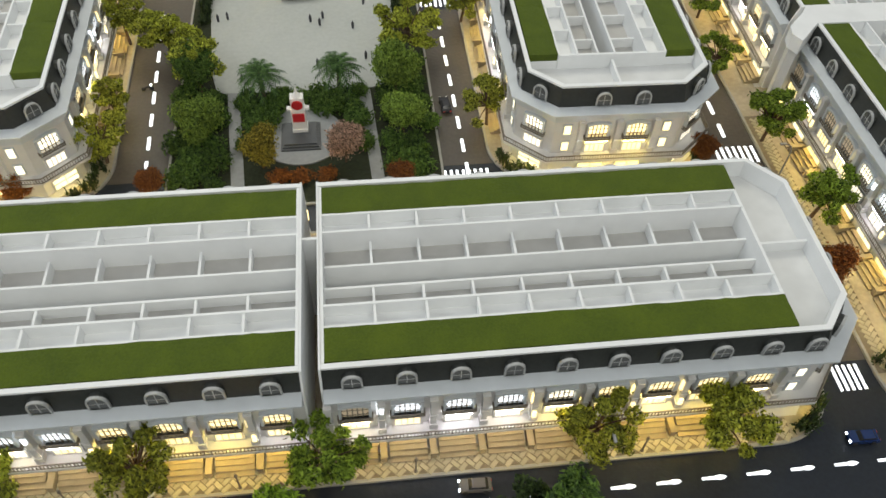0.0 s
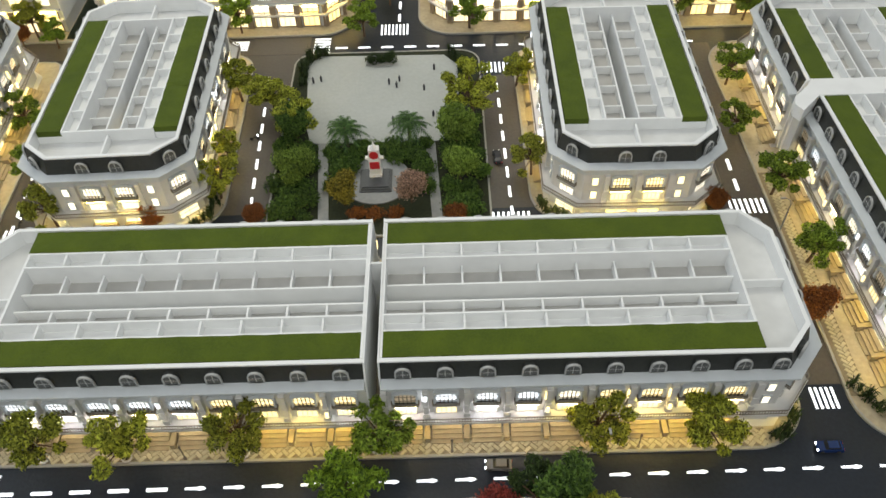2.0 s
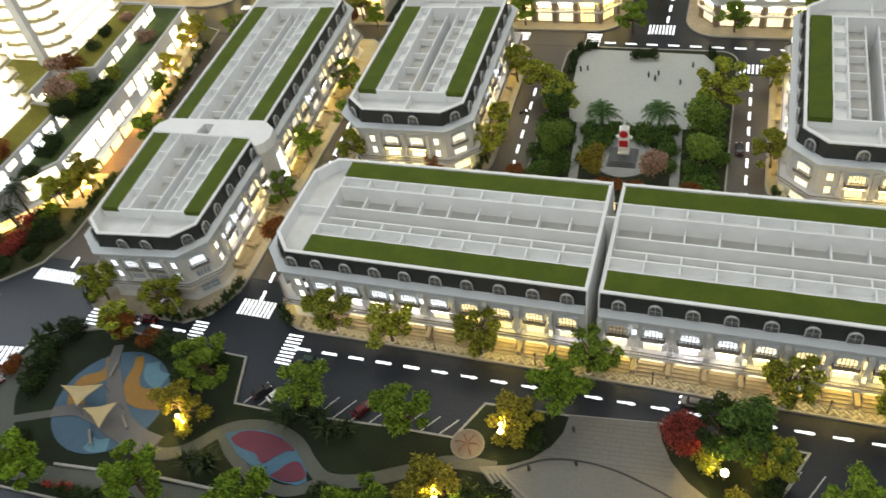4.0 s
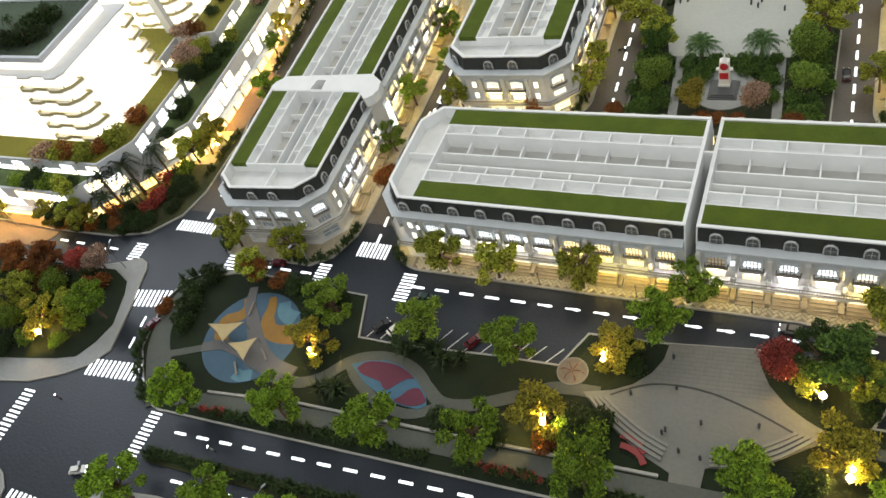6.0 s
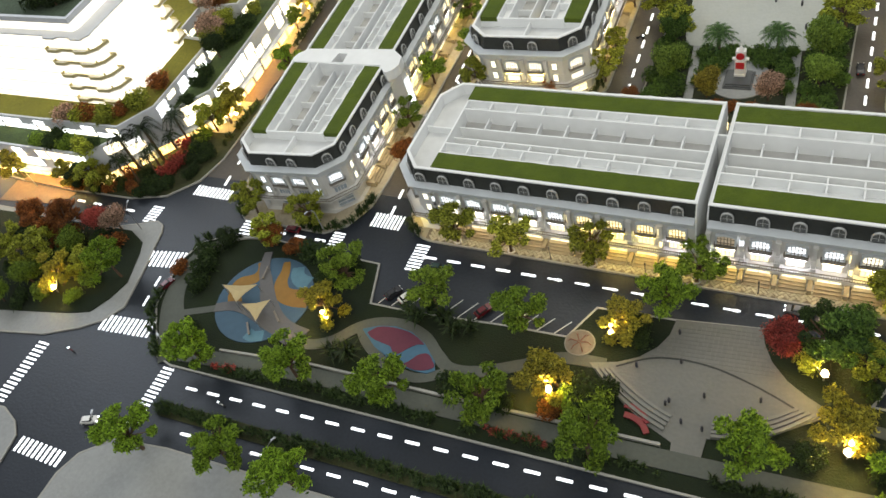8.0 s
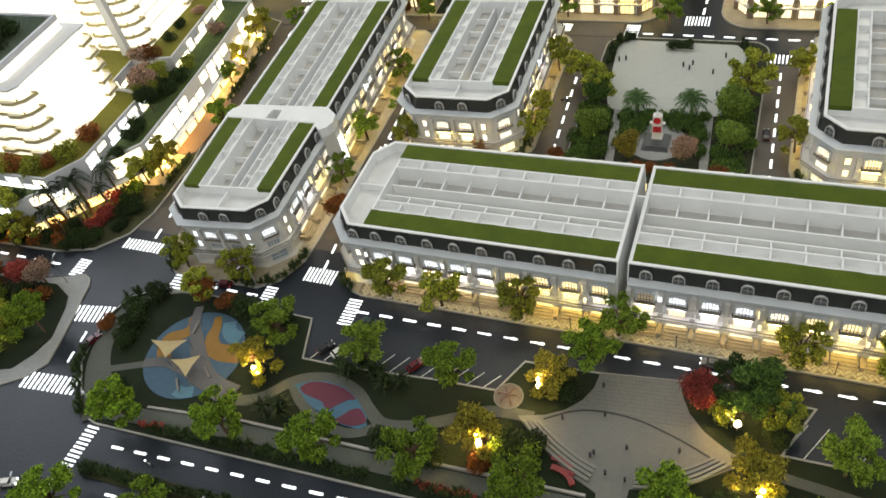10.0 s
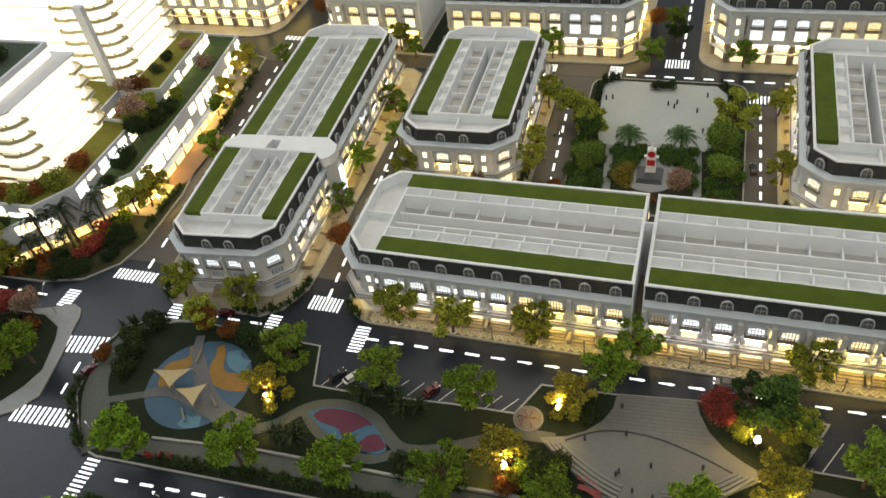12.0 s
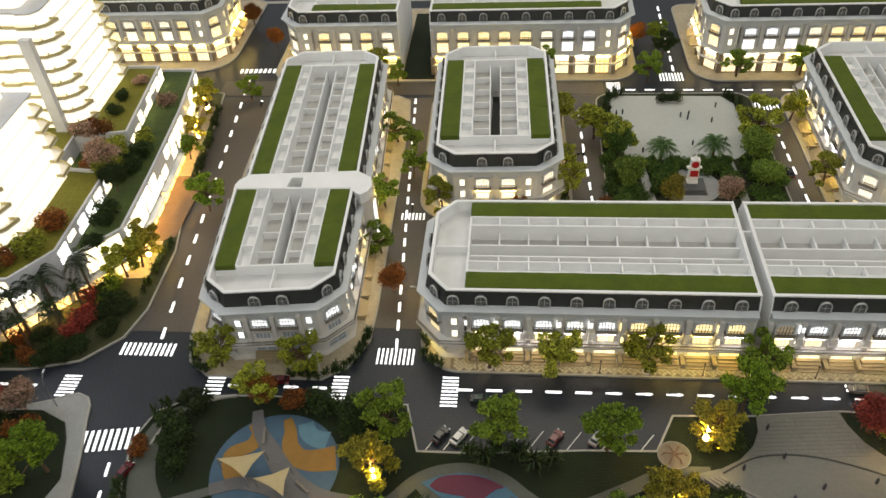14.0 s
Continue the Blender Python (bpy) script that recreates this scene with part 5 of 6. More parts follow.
for i, tones in ((0, (AMBER, WARM)), (1, (WARM, AMBER)), (2, (AMBER, WARM)), (3, (AMBER, AMBER))):
    p, q = Vector(low_plan[i]), Vector(low_plan[i + 1])
    n = int((q - p).length / 0.05)
    for k in range(n):
        part("shop_pane", Geo().box(-0.022, 0.022, -0.0016, 0.001, 0.004, 0.0360), tones[k % 2], podium, "amber lit shop pane", at=wall_frame(p, q, (k + 0.5) / n))
    part("led_strip", Geo().box(-(q - p).length / 2 + 0.02, (q - p).length / 2 - 0.02, -0.0050, -0.0035, 0.0378, 0.0386), AMBERLED, podium, "amber strip added under the canopy to light the ground", at=wall_frame(p, q, 0.5))
    part("canopy", Geo().box(-(q - p).length / 2 + 0.01, (q - p).length / 2 - 0.01, -0.016, 0.002, 0.0388, 0.0410), GREYWALL, podium, at=wall_frame(p, q, 0.5))


def tower(label, corner, z0, floors, step, east, south, fin=False):
    """Stepped white hotel tower: storey solids that emit the light, curved balconies winging out at the corners."""
    root = thing("hotel_tower", label, "hotel", "hotel towers")
    cx, cy = corner
    h = 0.0370
    for i in range(floors):
        x, y = cx - step * i, cy + step * i
        z = z0 + i * h
        if i == 0:
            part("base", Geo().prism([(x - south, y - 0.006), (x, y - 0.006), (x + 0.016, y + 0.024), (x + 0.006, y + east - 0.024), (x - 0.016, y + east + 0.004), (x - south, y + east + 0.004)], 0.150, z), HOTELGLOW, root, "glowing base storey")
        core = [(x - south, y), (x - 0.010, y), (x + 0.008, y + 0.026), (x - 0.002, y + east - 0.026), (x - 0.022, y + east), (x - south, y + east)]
        part("lit_front", Geo().prism(core, z, z + h), HOTELGLOW, root, "white front, its light put into the whole storey")
        part("floor_slab", Geo().prism(inset(core, -0.004), z - 0.0012, z + 0.0014), HOTELW, root, "white floor slab edge")
        wing = [(x - 0.165, y + 0.002), (x - 0.165, y - 0.012), (x - 0.155, y - 0.018), (x - 0.115, y - 0.018), (x - 0.105, y - 0.010), (x - 0.060, y - 0.010), (x - 0.048, y - 0.019), (x - 0.008, y - 0.017), (x + 0.020, y + 0.004), (x + 0.033, y + 0.042), (x + 0.004, y + 0.042), (x - 0.010, y + 0.002)]
        back = [(x - 0.006, y + east - 0.050), (x + 0.018, y + east - 0.050), (x + 0.014, y + east - 0.004), (x - 0.012, y + east + 0.012), (x - 0.060, y + east + 0.012), (x - 0.060, y + east - 0.004)]
        for plan in (wing, back):
            bal = part("balcony", Geo().prism(plan, z - 0.0012, z + 0.0018), HOTELW, root, "white balcony slab, shade put into its olive rim")
            part("parapet", Geo().ring(plan, inset(plan, 0.0020), z + 0.0018, z + 0.0090), SOFFIT, bal, "balcony parapet, shade put into its olive-cream")
    x, y = cx - step * floors, cy + step * floors
    z = z0 + floors * h
    ledge = [(x - south, y - 0.004), (x - 0.150, y - 0.004), (x - 0.145, y - 0.014), (x - 0.105, y - 0.014), (x - 0.095, y - 0.006), (x - 0.050, y - 0.006), (x - 0.040, y - 0.014), (x - 0.004, y - 0.012), (x + 0.012, y + 0.012), (x + 0.002, y + east), (x - south, y + east)]
    part("ledge", Geo().prism(ledge, z - 0.001, z + 0.004), GREYWALL, root, "grey ledge under the top storey")
    x, y, east = x - 0.046, y + 0.020, east - 0.045
    top = [(x - south, y), (x - 0.010, y), (x, y + 0.012), (x - 0.012, y + east), (x - south, y + east)]
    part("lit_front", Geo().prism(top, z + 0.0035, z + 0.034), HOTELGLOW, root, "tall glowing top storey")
    cap = [(x - south, y - 0.008), (x + 0.008, y - 0.008), (x - 0.004, y + east), (x - south, y + east)]
    roof = part("roof", Geo().prism(cap, z + 0.034, z + 0.041), GREYWALL, root, "grey roof edge")
    part("parapet", Geo().ring(cap, inset(cap, 0.010), z + 0.041, z + 0.049), GREYWALL, roof)
    part("roof_garden", Geo().prism(inset(cap, 0.0105), z + 0.041, z + 0.0435), material("roof_garden_dark", (0.055, 0.08, 0.05), 0.95, 0.4, 160, 0.5), root, "dark green roof garden")
    if fin:
        part("fin", Geo().box(cx - 0.060, cx - 0.030, cy - 0.030, cy - 0.012, z0 - 0.02, z - 0.045), GREYWALL, root, "grey vertical lift shaft")
    return z + 0.043


zt = tower("stepped white hotel tower glowing brightly, dark roof garden", (-1.576, 0.118), 0.168, 5, 0.0060, 0.305, 0.9)
zt2 = tower("second stepped white hotel tower, brightly lit with a grey shaft", (-1.629, 0.626), 0.164, 8, 0.0035, 0.30, 0.8, True)
for x, y, s in ((-1.78, 0.26, 0.6), (-1.85, 0.25, 0.55), (-1.77, 0.36, 0.6), (-1.86, 0.30, 0.6)):
    tree("palm", x + 0.036, y - 0.034, DEEP, "dark palm on the hotel roof garden", s, zt, name="palm", group="roof palms")
for x, y in ((-1.77, 0.28), (-1.80, 0.27), (-1.79, 0.36), (-1.85, 0.26), (-1.82, 0.33), (-1.76, 0.78), (-1.82, 0.80)):
    bush(x + 0.036, y - 0.034, DEEP, "dark shrub on the hotel roof garden", 1.4, zt if y < 0.6 else zt2)
for x, y, leaf, z, s in ((-1.70, 0.085, RUST, 0.124, 0.7), (-1.60, 0.12, RUST, 0.124, 0.6), (-1.50, 0.44, DEEP, 0.066, 0.9), (-1.53, 0.48, OLIVE, 0.066, 1.0), (-1.49, 0.36, DEEP, 0.066, 0.7), (-1.68, 0.015, OLIVE, 0.066, 0.8), (-1.80, 0.02, DEEP, 0.066, 0.8), (-1.60, 0.62, RUST, 0.124, 0.7), (-1.64, 0.61, PINK, 0.124, 0.8), (-1.545, 0.50, PINK, 0.066, 1.2), (-1.58, 0.545, PINK, 0.066, 0.9), (-1.545, 0.565, OLIVE, 0.066, 0.9), (-1.60, 0.53, RUST, 0.066, 0.75), (-1.515, 0.53, DEEP, 0.066, 0.8), (-1.50, 0.60, DEEP, 0.066, 0.7), (-1.52, 0.66, OLIVE, 0.066, 0.6),
                         (-1.545, 0.250, RUST, 0.124, 0.8), (-1.560, 0.165, OLIVE, 0.124, 0.8), (-1.63, 0.095, OLIVE, 0.124, 0.75), (-1.72, 0.090, OLIVE, 0.124, 0.75), (-1.78, 0.085, PINK, 0.124, 0.75), (-1.60, 0.72, DEEP, 0.124, 0.5), (-1.61, 0.80, DEEP, 0.124, 0.5), (-1.59, 0.88, PINK, 0.124, 0.5),
                         (-1.475, 0.24, DEEP, 0.066, 0.55), (-1.485, 0.31, DEEP, 0.066, 0.6), (-1.515, 0.85, PINK, 0.066, 0.6), (-1.66, 0.035, DEEP, 0.066, 0.5), (-1.58, 0.085, DEEP, 0.066, 0.5), (-1.76, 0.02, GREEN, 0.066, 0.6), (-1.87, 0.015, GREEN, 0.066, 0.6)):
    x, y, z = (x + 0.036, y - 0.034, 0.1525) if z > 0.1 else (x + 0.050, y - 0.045, 0.1115)
    tree("bush" if s <= 0.8 else "round", x, y, leaf, {PINK: "pink flowering tree on the podium", OLIVE: "olive shrub tree on the podium", RUST: "rust-red shrub tree on the podium", DEEP: "dark green shrub tree on the podium", GREEN: "green shrub tree on the podium"}[leaf], s * 1.75 if s <= 0.8 else s, z)
# planting before the podium
# Both sheets are asphalt under amber light, the light put into the brown.
solid("driveway", Geo().prism([(-1.93, -0.086), (-1.74, -0.0925), (-1.755, -0.020), (-1.93, -0.022)], 0.003, 0.0052), FORECOURT, "hotel driveway, amber light put into its brown", "driveway", "structure")
solid("driveway_mouth", Geo().prism([(-1.96, -0.170), (-1.76, -0.150), (-1.71, -0.120), (-1.70, -0.096), (-1.745, -0.0935), (-1.96, -0.087)], 0.0002, 0.0012), FORECOURT, "road at the hotel driveway, amber light pool put into its brown", "driveway", "structure")
PALMD = leafy("palm_dark", (0.012, 0.022, 0.012), (0.06, 0.085, 0.045))
for x, y, s in ((-1.505, 0.075, 1.6), (-1.555, 0.025, 1.5), (-1.475, 0.155, 1.25), (-1.585, -0.005, 0.9), (-1.46, 0.005, 0.9)):
    x, y = clear_of_podium(x, y)
    tree("palm", x, y, PALMD, "tall dark palm before the hotel podium", s, name="palm", group="hotel palms")
for x, y, leaf, s in ((-1.66, -0.045, OLIVE, 0.95), (-1.69, -0.055, DEEP, 0.8), (-1.97, -0.06, LAMPLIT, 1.0), (-1.41, 0.215, OLIVE, 1.0), (-1.385, 0.290, LAMPLIT, 0.9)):
    x, y = clear_of_podium(x, y)
    tree("pad", x, y, leaf, "leafy tree lit amber before the hotel podium", s)
for x, y, leaf, s in ((-1.46, 0.13, CRIMSON, 1.0), (-1.44, 0.17, DEEP, 1.1), (-1.57, 0.0, RUST, 0.9), (-1.43, 0.02, CRIMSON, 1.0), (-1.385, 0.07, DEEP, 1.0), (-1.40, 0.12, GREEN, 1.0), (-1.50, 0.0, DEEP, 1.0)):
    x, y = clear_of_podium(x, y)
    bush(x, y, leaf, {DEEP: "dark green shrub before the hotel", RUST: "rust-red shrub before the hotel", CRIMSON: "crimson shrub before the hotel", GREEN: "green shrub before the hotel"}[leaf], s)
for x, y, s in ((-1.47, 0.03, 1.05), (-1.52, -0.02, 1.0), (-1.44, 0.09, 0.95)):
    x, y = clear_of_podium(x, y)
    tree("palm", x, y, DEEP, "dark palm before the hotel podium", s, name="palm", group="hotel palms")
for x, y, leaf, s in ((-1.385, 0.250, LAMPLIT, 0.95), (-1.60, -0.060, LAMPLIT, 0.8), (-1.725, -0.060, LAMPLIT, 0.9), (-1.402, 0.78, LAMPLIT, 0.85), (-1.43, 0.93, LAMPLIT, 0.9), (-1.46, 1.00, OLIVE, 0.8), (-1.42, 0.70, LIME, 0.7)):
    x, y = clear_of_podium(x, y)
    tree("pad", x, y, leaf, "street tree lit amber by the hotel podium", s)
for x, y, leaf, s in ((-1.40, -0.02, DEEP, 1.0), (-1.36, 0.03, DEEP, 1.0), (-1.345, 0.09, DEEP, 1.0), (-1.42, 0.05, CRIMSON, 1.3), (-1.45, -0.03, DEEP, 1.0), (-1.50, -0.055, RUST, 1.0), (-1.55, -0.05, DEEP, 1.0), (-1.58, -0.07, RUST, 0.9), (-1.64, -0.06, DEEP, 1.0), (-1.38, 0.12, DEEP, 1.2), (-1.40, 0.17, GREEN, 1.0), (-1.70, -0.07, RUST, 1.0), (-1.47, -0.06, DEEP, 1.0), (-1.43, -0.045, DEEP, 0.9)):
    x, y = clear_of_podium(x, y)
    bush(x, y, leaf, {DEEP: "dark green shrub before the hotel", RUST: "rust-red shrub before the hotel", CRIMSON: "crimson shrub before the hotel", GREEN: "green shrub before the hotel"}[leaf], s)
solid("forecourt", Geo().prism([(-1.385, 0.335), (-1.345, 0.335), (-1.318, 0.35), (-1.318, 0.58), (-1.365, 0.60), (-1.402, 0.60)], 0.003, 0.0052), FORECOURT, "brown paved forecourt lit amber by the podium", "forecourt", "structure")
solid("hotel_walk", Geo().prism([(-1.405, 0.195), (-1.335, 0.20), (-1.345, 0.334), (-1.386, 0.334)], 0.003, 0.0048).prism([(-1.405, 0.605), (-1.365, 0.605), (-1.405, 0.97), (-1.445, 0.97)], 0.003, 0.0048), PAVE, "tan walk along the podium", "pavement", "structure")
hedge([(-1.325, 0.15), (-1.322, 0.34)], DEEP, "clipped dark hedge beside the hotel street", 0.018, 0.016)
hedge([(-1.345, 0.60), (-1.385, 0.95)], DEEP, "clipped dark hedge beside the hotel street", 0.020, 0.016)

# ---------------------------------------------------------------- park paths, playground and plaza
PATHM = material("path_grey", (0.080, 0.088, 0.074), 0.75, 0.12, 140, 0.3, stain=12)
WALKM = material("play_walk", (0.118, 0.115, 0.116), 0.75, 0.10, 140, 0.3, stain=12)
BLUE = material("play_blue", (0.042, 0.092, 0.145), 0.7, 0.12, 90)
PATCHB = material("patch_blue", (0.045, 0.125, 0.20), 0.7, 0.15, 90)
SKYB = material("play_light_blue", (0.085, 0.19, 0.25), 0.7, 0.12, 90)
OCHRE = material("play_ochre", (0.25, 0.13, 0.018), 0.7, 0.12, 90)
PLUM = material("play_plum", (0.105, 0.016, 0.040), 0.7, 0.12, 90)
SAIL = material("sail_cream", (0.45, 0.36, 0.19), 0.8, 0.08, 80)


def smooth(pts, n=6):
    """A soft line through the given points."""
    out = []
    P = [Vector(p) for p in pts]
    for i in range(len(P) - 1):
        a, b, c, d = P[max(i - 1, 0)], P[i], P[i + 1], P[min(i + 2, len(P) - 1)]
        for k in range(n):
            t = k / n
            out.append(tuple(0.5 * ((2 * b) + (c - a) * t + (2 * a - 5 * b + 4 * c - d) * t * t + (3 * b - a - 3 * c + d) * t ** 3)))
    return out + [tuple(P[-1])]


def ribbon(pts, width, z0, z1, g=None, soft=True):
    g = g or Geo()
    line = smooth(pts) if soft else pts
    L, R = [], []
    for i, p in enumerate(line):
        d = (Vector(line[min(i + 1, len(line) - 1)]) - Vector(line[max(i - 1, 0)])).normalized()
        w = (width[0] + (width[1] - width[0]) * i / (len(line) - 1)) / 2 if isinstance(width, tuple) else width / 2
        L.append((p[0] - d.y * w, p[1] + d.x * w))
        R.append((p[0] + d.y * w, p[1] - d.x * w))
    n = len(line)
    v = [(x, y, z) for z in (z0, z1) for side in (L, R) for x, y in side]
    f = []
    for i in range(n - 1):
        f += [(2 * n + i, 3 * n + i, 3 * n + i + 1, 2 * n + i + 1), (n + i, n + i + 1, 3 * n + i + 1, 3 * n + i), (i + 1, i, 2 * n + i, 2 * n + i + 1)]
    f += [(0, n, 3 * n, 2 * n), (n - 1 + n, n - 1, 3 * n - 1, 4 * n - 1)]
    return g.add(v, f)


PATHZ = itertools.count()


def path(pts, width, label, z=0.0045):
    z += 0.00012 * next(PATHZ)
    return solid("path", ribbon(pts, width, 0.001, z), PATHM, label, "path", "structure")


path([(-1.085, -0.150), (-1.135, -0.185), (-1.158, -0.230), (-1.155, -0.300), (-1.135, -0.360), (-1.085, -0.430), (-1.035, -0.490)], (0.016, 0.075), "grey curved path along the park corner")
path([(-1.10, -0.385), (-1.05, -0.365), (-1.00, -0.345)], 0.018, "narrow grey path to the playground")
path([(-0.82, -0.330), (-0.775, -0.372), (-0.732, -0.380), (-0.685, -0.358), (-0.645, -0.315), (-0.605, -0.292), (-0.55, -0.284), (-0.49, -0.300), (-0.445, -0.335), (-0.405, -0.357), (-0.345, -0.347), (-0.266, -0.310), (-0.20, -0.278), (-0.12, -0.272)], 0.026, "winding grey path through the park")
path([(-0.632, -0.320), (-0.600, -0.350), (-0.535, -0.385), (-0.470, -0.395), (-0.415, -0.370)], 0.022, "grey path round the coloured play patch")
path([(-1.02, -0.478), (-0.70, -0.449), (-0.40, -0.442), (0.02, -0.428), (0.45, -0.410), (0.90, -0.392)], 0.036, "grey walk beside the avenue", 0.0054)
path([(0.18, -0.235), (0.25, -0.272), (0.33, -0.285), (0.45, -0.300), (0.60, -0.330)], 0.020, "grey path across the lawn")
edge = solid("low_wall", ribbon([(-0.93, -0.447), (-0.70, -0.425), (-0.40, -0.418), (0.012, -0.404)], 0.005, 0.003, 0.010, soft=False), KERB, "low pale garden wall beside the walk", "wall", "structure")
hedge([(-0.90, -0.488), (-0.60, -0.473), (-0.395, -0.468)], DEEP, "dark planting strip beside the avenue", 0.020, 0.014)
hedge([(-0.93, -0.487), (-0.86, -0.483)], CRIMSON, "red flowers in the avenue planting", 0.014, 0.015)
hedge([(-0.34, -0.466), (0.02, -0.452)], DEEP, "dark planting strip beside the avenue", 0.018, 0.013)
hedge([(-0.30, -0.462), (-0.16, -0.457)], CRIMSON, "red flowers in the avenue planting", 0.014, 0.013)
hedge([(0.10, -0.448), (0.80, -0.422)], DEEP, "dark planting strip beside the avenue", 0.018, 0.013)
hedge([(-0.985, -0.606), (-0.5, -0.589), (0.0, -0.572), (0.85, -0.548)], DEEP, "dark planting on the median", 0.024, 0.016)

play = thing("playground", "round blue and ochre rubber playground of the park", "playground", at=pose(-0.905, -0.297, 0))
R0 = 0.119
part("disc", Geo().cyl(0, 0, R0, R0, 0.002, 0.0052, 40), BLUE, play, "blue rubber disc")
part("swirl", ribbon([(-0.062, 0.096), (-0.048, 0.072), (-0.056, 0.046), (-0.086, 0.026), (-0.082, -0.004), (-0.064, -0.030)], (0.026, 0.034), 0.004, 0.0056), OCHRE, play, "ochre swirl")
part("swirl", ribbon([(0.000, 0.108), (0.012, 0.080), (0.018, 0.050), (0.038, 0.024), (0.070, 0.018), (0.110, 0.026)], (0.016, 0.054), 0.004, 0.0058), OCHRE, play, "ochre swirl")
part("swirl", ribbon([(0.038, 0.100), (0.048, 0.078), (0.066, 0.066), (0.088, 0.062)], (0.030, 0.040), 0.004, 0.0055), SKYB, play, "light blue patch")
part("swirl", ribbon([(0.012, -0.094), (0.030, -0.098), (0.055, -0.090)], 0.028, 0.004, 0.0054), SKYB, play, "light blue patch")
part("walk", ribbon([(-0.064, 0.125), (-0.048, 0.080), (-0.018, 0.040), (0.016, -0.004), (0.055, -0.042), (0.098, -0.066), (0.150, -0.078)], (0.020, 0.056), 0.004, 0.0066), WALKM, play, "grey walk across the disc")
part("walk", ribbon([(-0.108, -0.052), (-0.060, -0.036), (-0.012, -0.040), (0.040, -0.056), (0.085, -0.068)], (0.024, 0.034), 0.004, 0.0063), WALKM, play, "grey walk across the disc")
for pts in (((-0.100, -0.006, 0.036), (-0.018, 0.018, 0.030), (-0.040, -0.040, 0.033)), ((-0.022, -0.042, 0.034), (0.036, -0.012, 0.028), (0.040, -0.075, 0.036))):
    sail = thing("shade_sail", "cream triangular shade sail on thin posts", "shade sail", "playground sails", pose(-0.905, -0.297, 0))
    mid = sum((Vector(p) for p in pts), Vector()) / 3 - Vector((0, 0, 0.004))
    ring = []
    for i in range(3):
        p, q = Vector(pts[i]), Vector(pts[(i + 1) % 3])
        ring += [p, p.lerp(q, 0.5).lerp(mid, 0.18)]
    part("cloth", Geo().add([mid] + ring + [v - Vector((0, 0, 0.0008)) for v in [mid] + ring], [(0, i + 1, (i + 1) % 6 + 1) for i in range(6)] + [(7, (i + 1) % 6 + 8, i + 8) for i in range(6)]), SAIL, sail)
    for p in pts:
        part("post", Geo().tube([(p[0] + 0.004, p[1] - 0.003, 0.005), p], 0.0011, 6), STEEL, sail)
for x, y, a in ((0.062, -0.040, 40), (0.012, -0.085, 50), (-0.035, 0.065, 80)):
    b = thing("bench", "dark slim bench on the playground walk", "bench", "playground benches", pose(-0.905 + x, -0.297 + y, 0.0068, 0, 0, -a))
    part("seat", Geo().box(-0.018, 0.018, -0.0022, 0.0022, 0.0035, 0.0050), RAIL, b)
    for s in (-0.014, 0.014):
        part("leg", Geo().box(s - 0.001, s + 0.001, -0.0018, 0.0018, 0, 0.0036), RAIL, b)

leafp = [(-0.632, -0.316), (-0.600, -0.300), (-0.560, -0.292), (-0.520, -0.297), (-0.480, -0.318), (-0.445, -0.350), (-0.436, -0.370), (-0.450, -0.381), (-0.485, -0.381), (-0.533, -0.372), (-0.585, -0.350)]
patch = solid("play_patch", Geo().prism(leafp[::-1], 0.002, 0.0060), PATCHB, "leaf-shaped blue and plum play patch", "playground", "structure")
part("swirl", Geo().prism(smooth([(-0.616, -0.322), (-0.600, -0.304), (-0.567, -0.297), (-0.522, -0.300), (-0.484, -0.318), (-0.497, -0.323), (-0.514, -0.338), (-0.528, -0.354), (-0.541, -0.352), (-0.552, -0.341), (-0.576, -0.337), (-0.600, -0.332), (-0.616, -0.322)], 4)[:-1][::-1], 0.004, 0.0068), PLUM, patch, "plum wave")
part("swirl", Geo().prism(smooth([(-0.508, -0.374), (-0.496, -0.362), (-0.484, -0.345), (-0.466, -0.338), (-0.450, -0.350), (-0.441, -0.364), (-0.462, -0.377), (-0.486, -0.379), (-0.508, -0.374)], 4)[:-1][::-1], 0.004, 0.0068), PLUM, patch, "plum wave")

PLAZAM = material("plaza_paving", (0.150, 0.150, 0.136), 0.7, 0.1, 140, 0.3, stain=8)
fan = [(0.030, -0.415), (0.080, -0.413), (0.082, -0.372), (0.140, -0.355), (0.190, -0.330), (0.235, -0.297), (0.268, -0.272), (0.224, -0.250), (0.190, -0.228), (0.160, -0.196), (0.142, -0.160), (0.134, -0.128), (-0.018, -0.145), (-0.022, -0.180), (-0.037, -0.212), (-0.065, -0.242), (-0.100, -0.262), (-0.150, -0.276), (-0.115, -0.308), (-0.070, -0.342), (-0.022, -0.372), (0.028, -0.394)]
plaza_ob = solid("plaza", Geo().prism(fan, 0.002, 0.0058), PLAZAM, "pale grey stone plaza with curved seating steps", "plaza", "structure")
part("inlay", ribbon([(-0.100, -0.272), (-0.045, -0.240), (0.010, -0.229), (0.070, -0.232), (0.128, -0.247), (0.175, -0.264), (0.222, -0.284)], 0.0030, 0.004, 0.0068), SLATE, plaza_ob, "thin dark inlay line")
TILE = material("plaza_tile", (0.158, 0.157, 0.142), 0.7, 0.1, 110, 0.2, random_hue=0.06)
tile_mesh = Geo().loft([(-0.0040, -0.0040), (0.0040, -0.0040), (0.0040, 0.0040), (-0.0040, 0.0040)], [(-0.0037, -0.0037), (0.0037, -0.0037), (0.0037, 0.0037), (-0.0037, 0.0037)], 0.0050, 0.0063).mesh("tile", TILE)


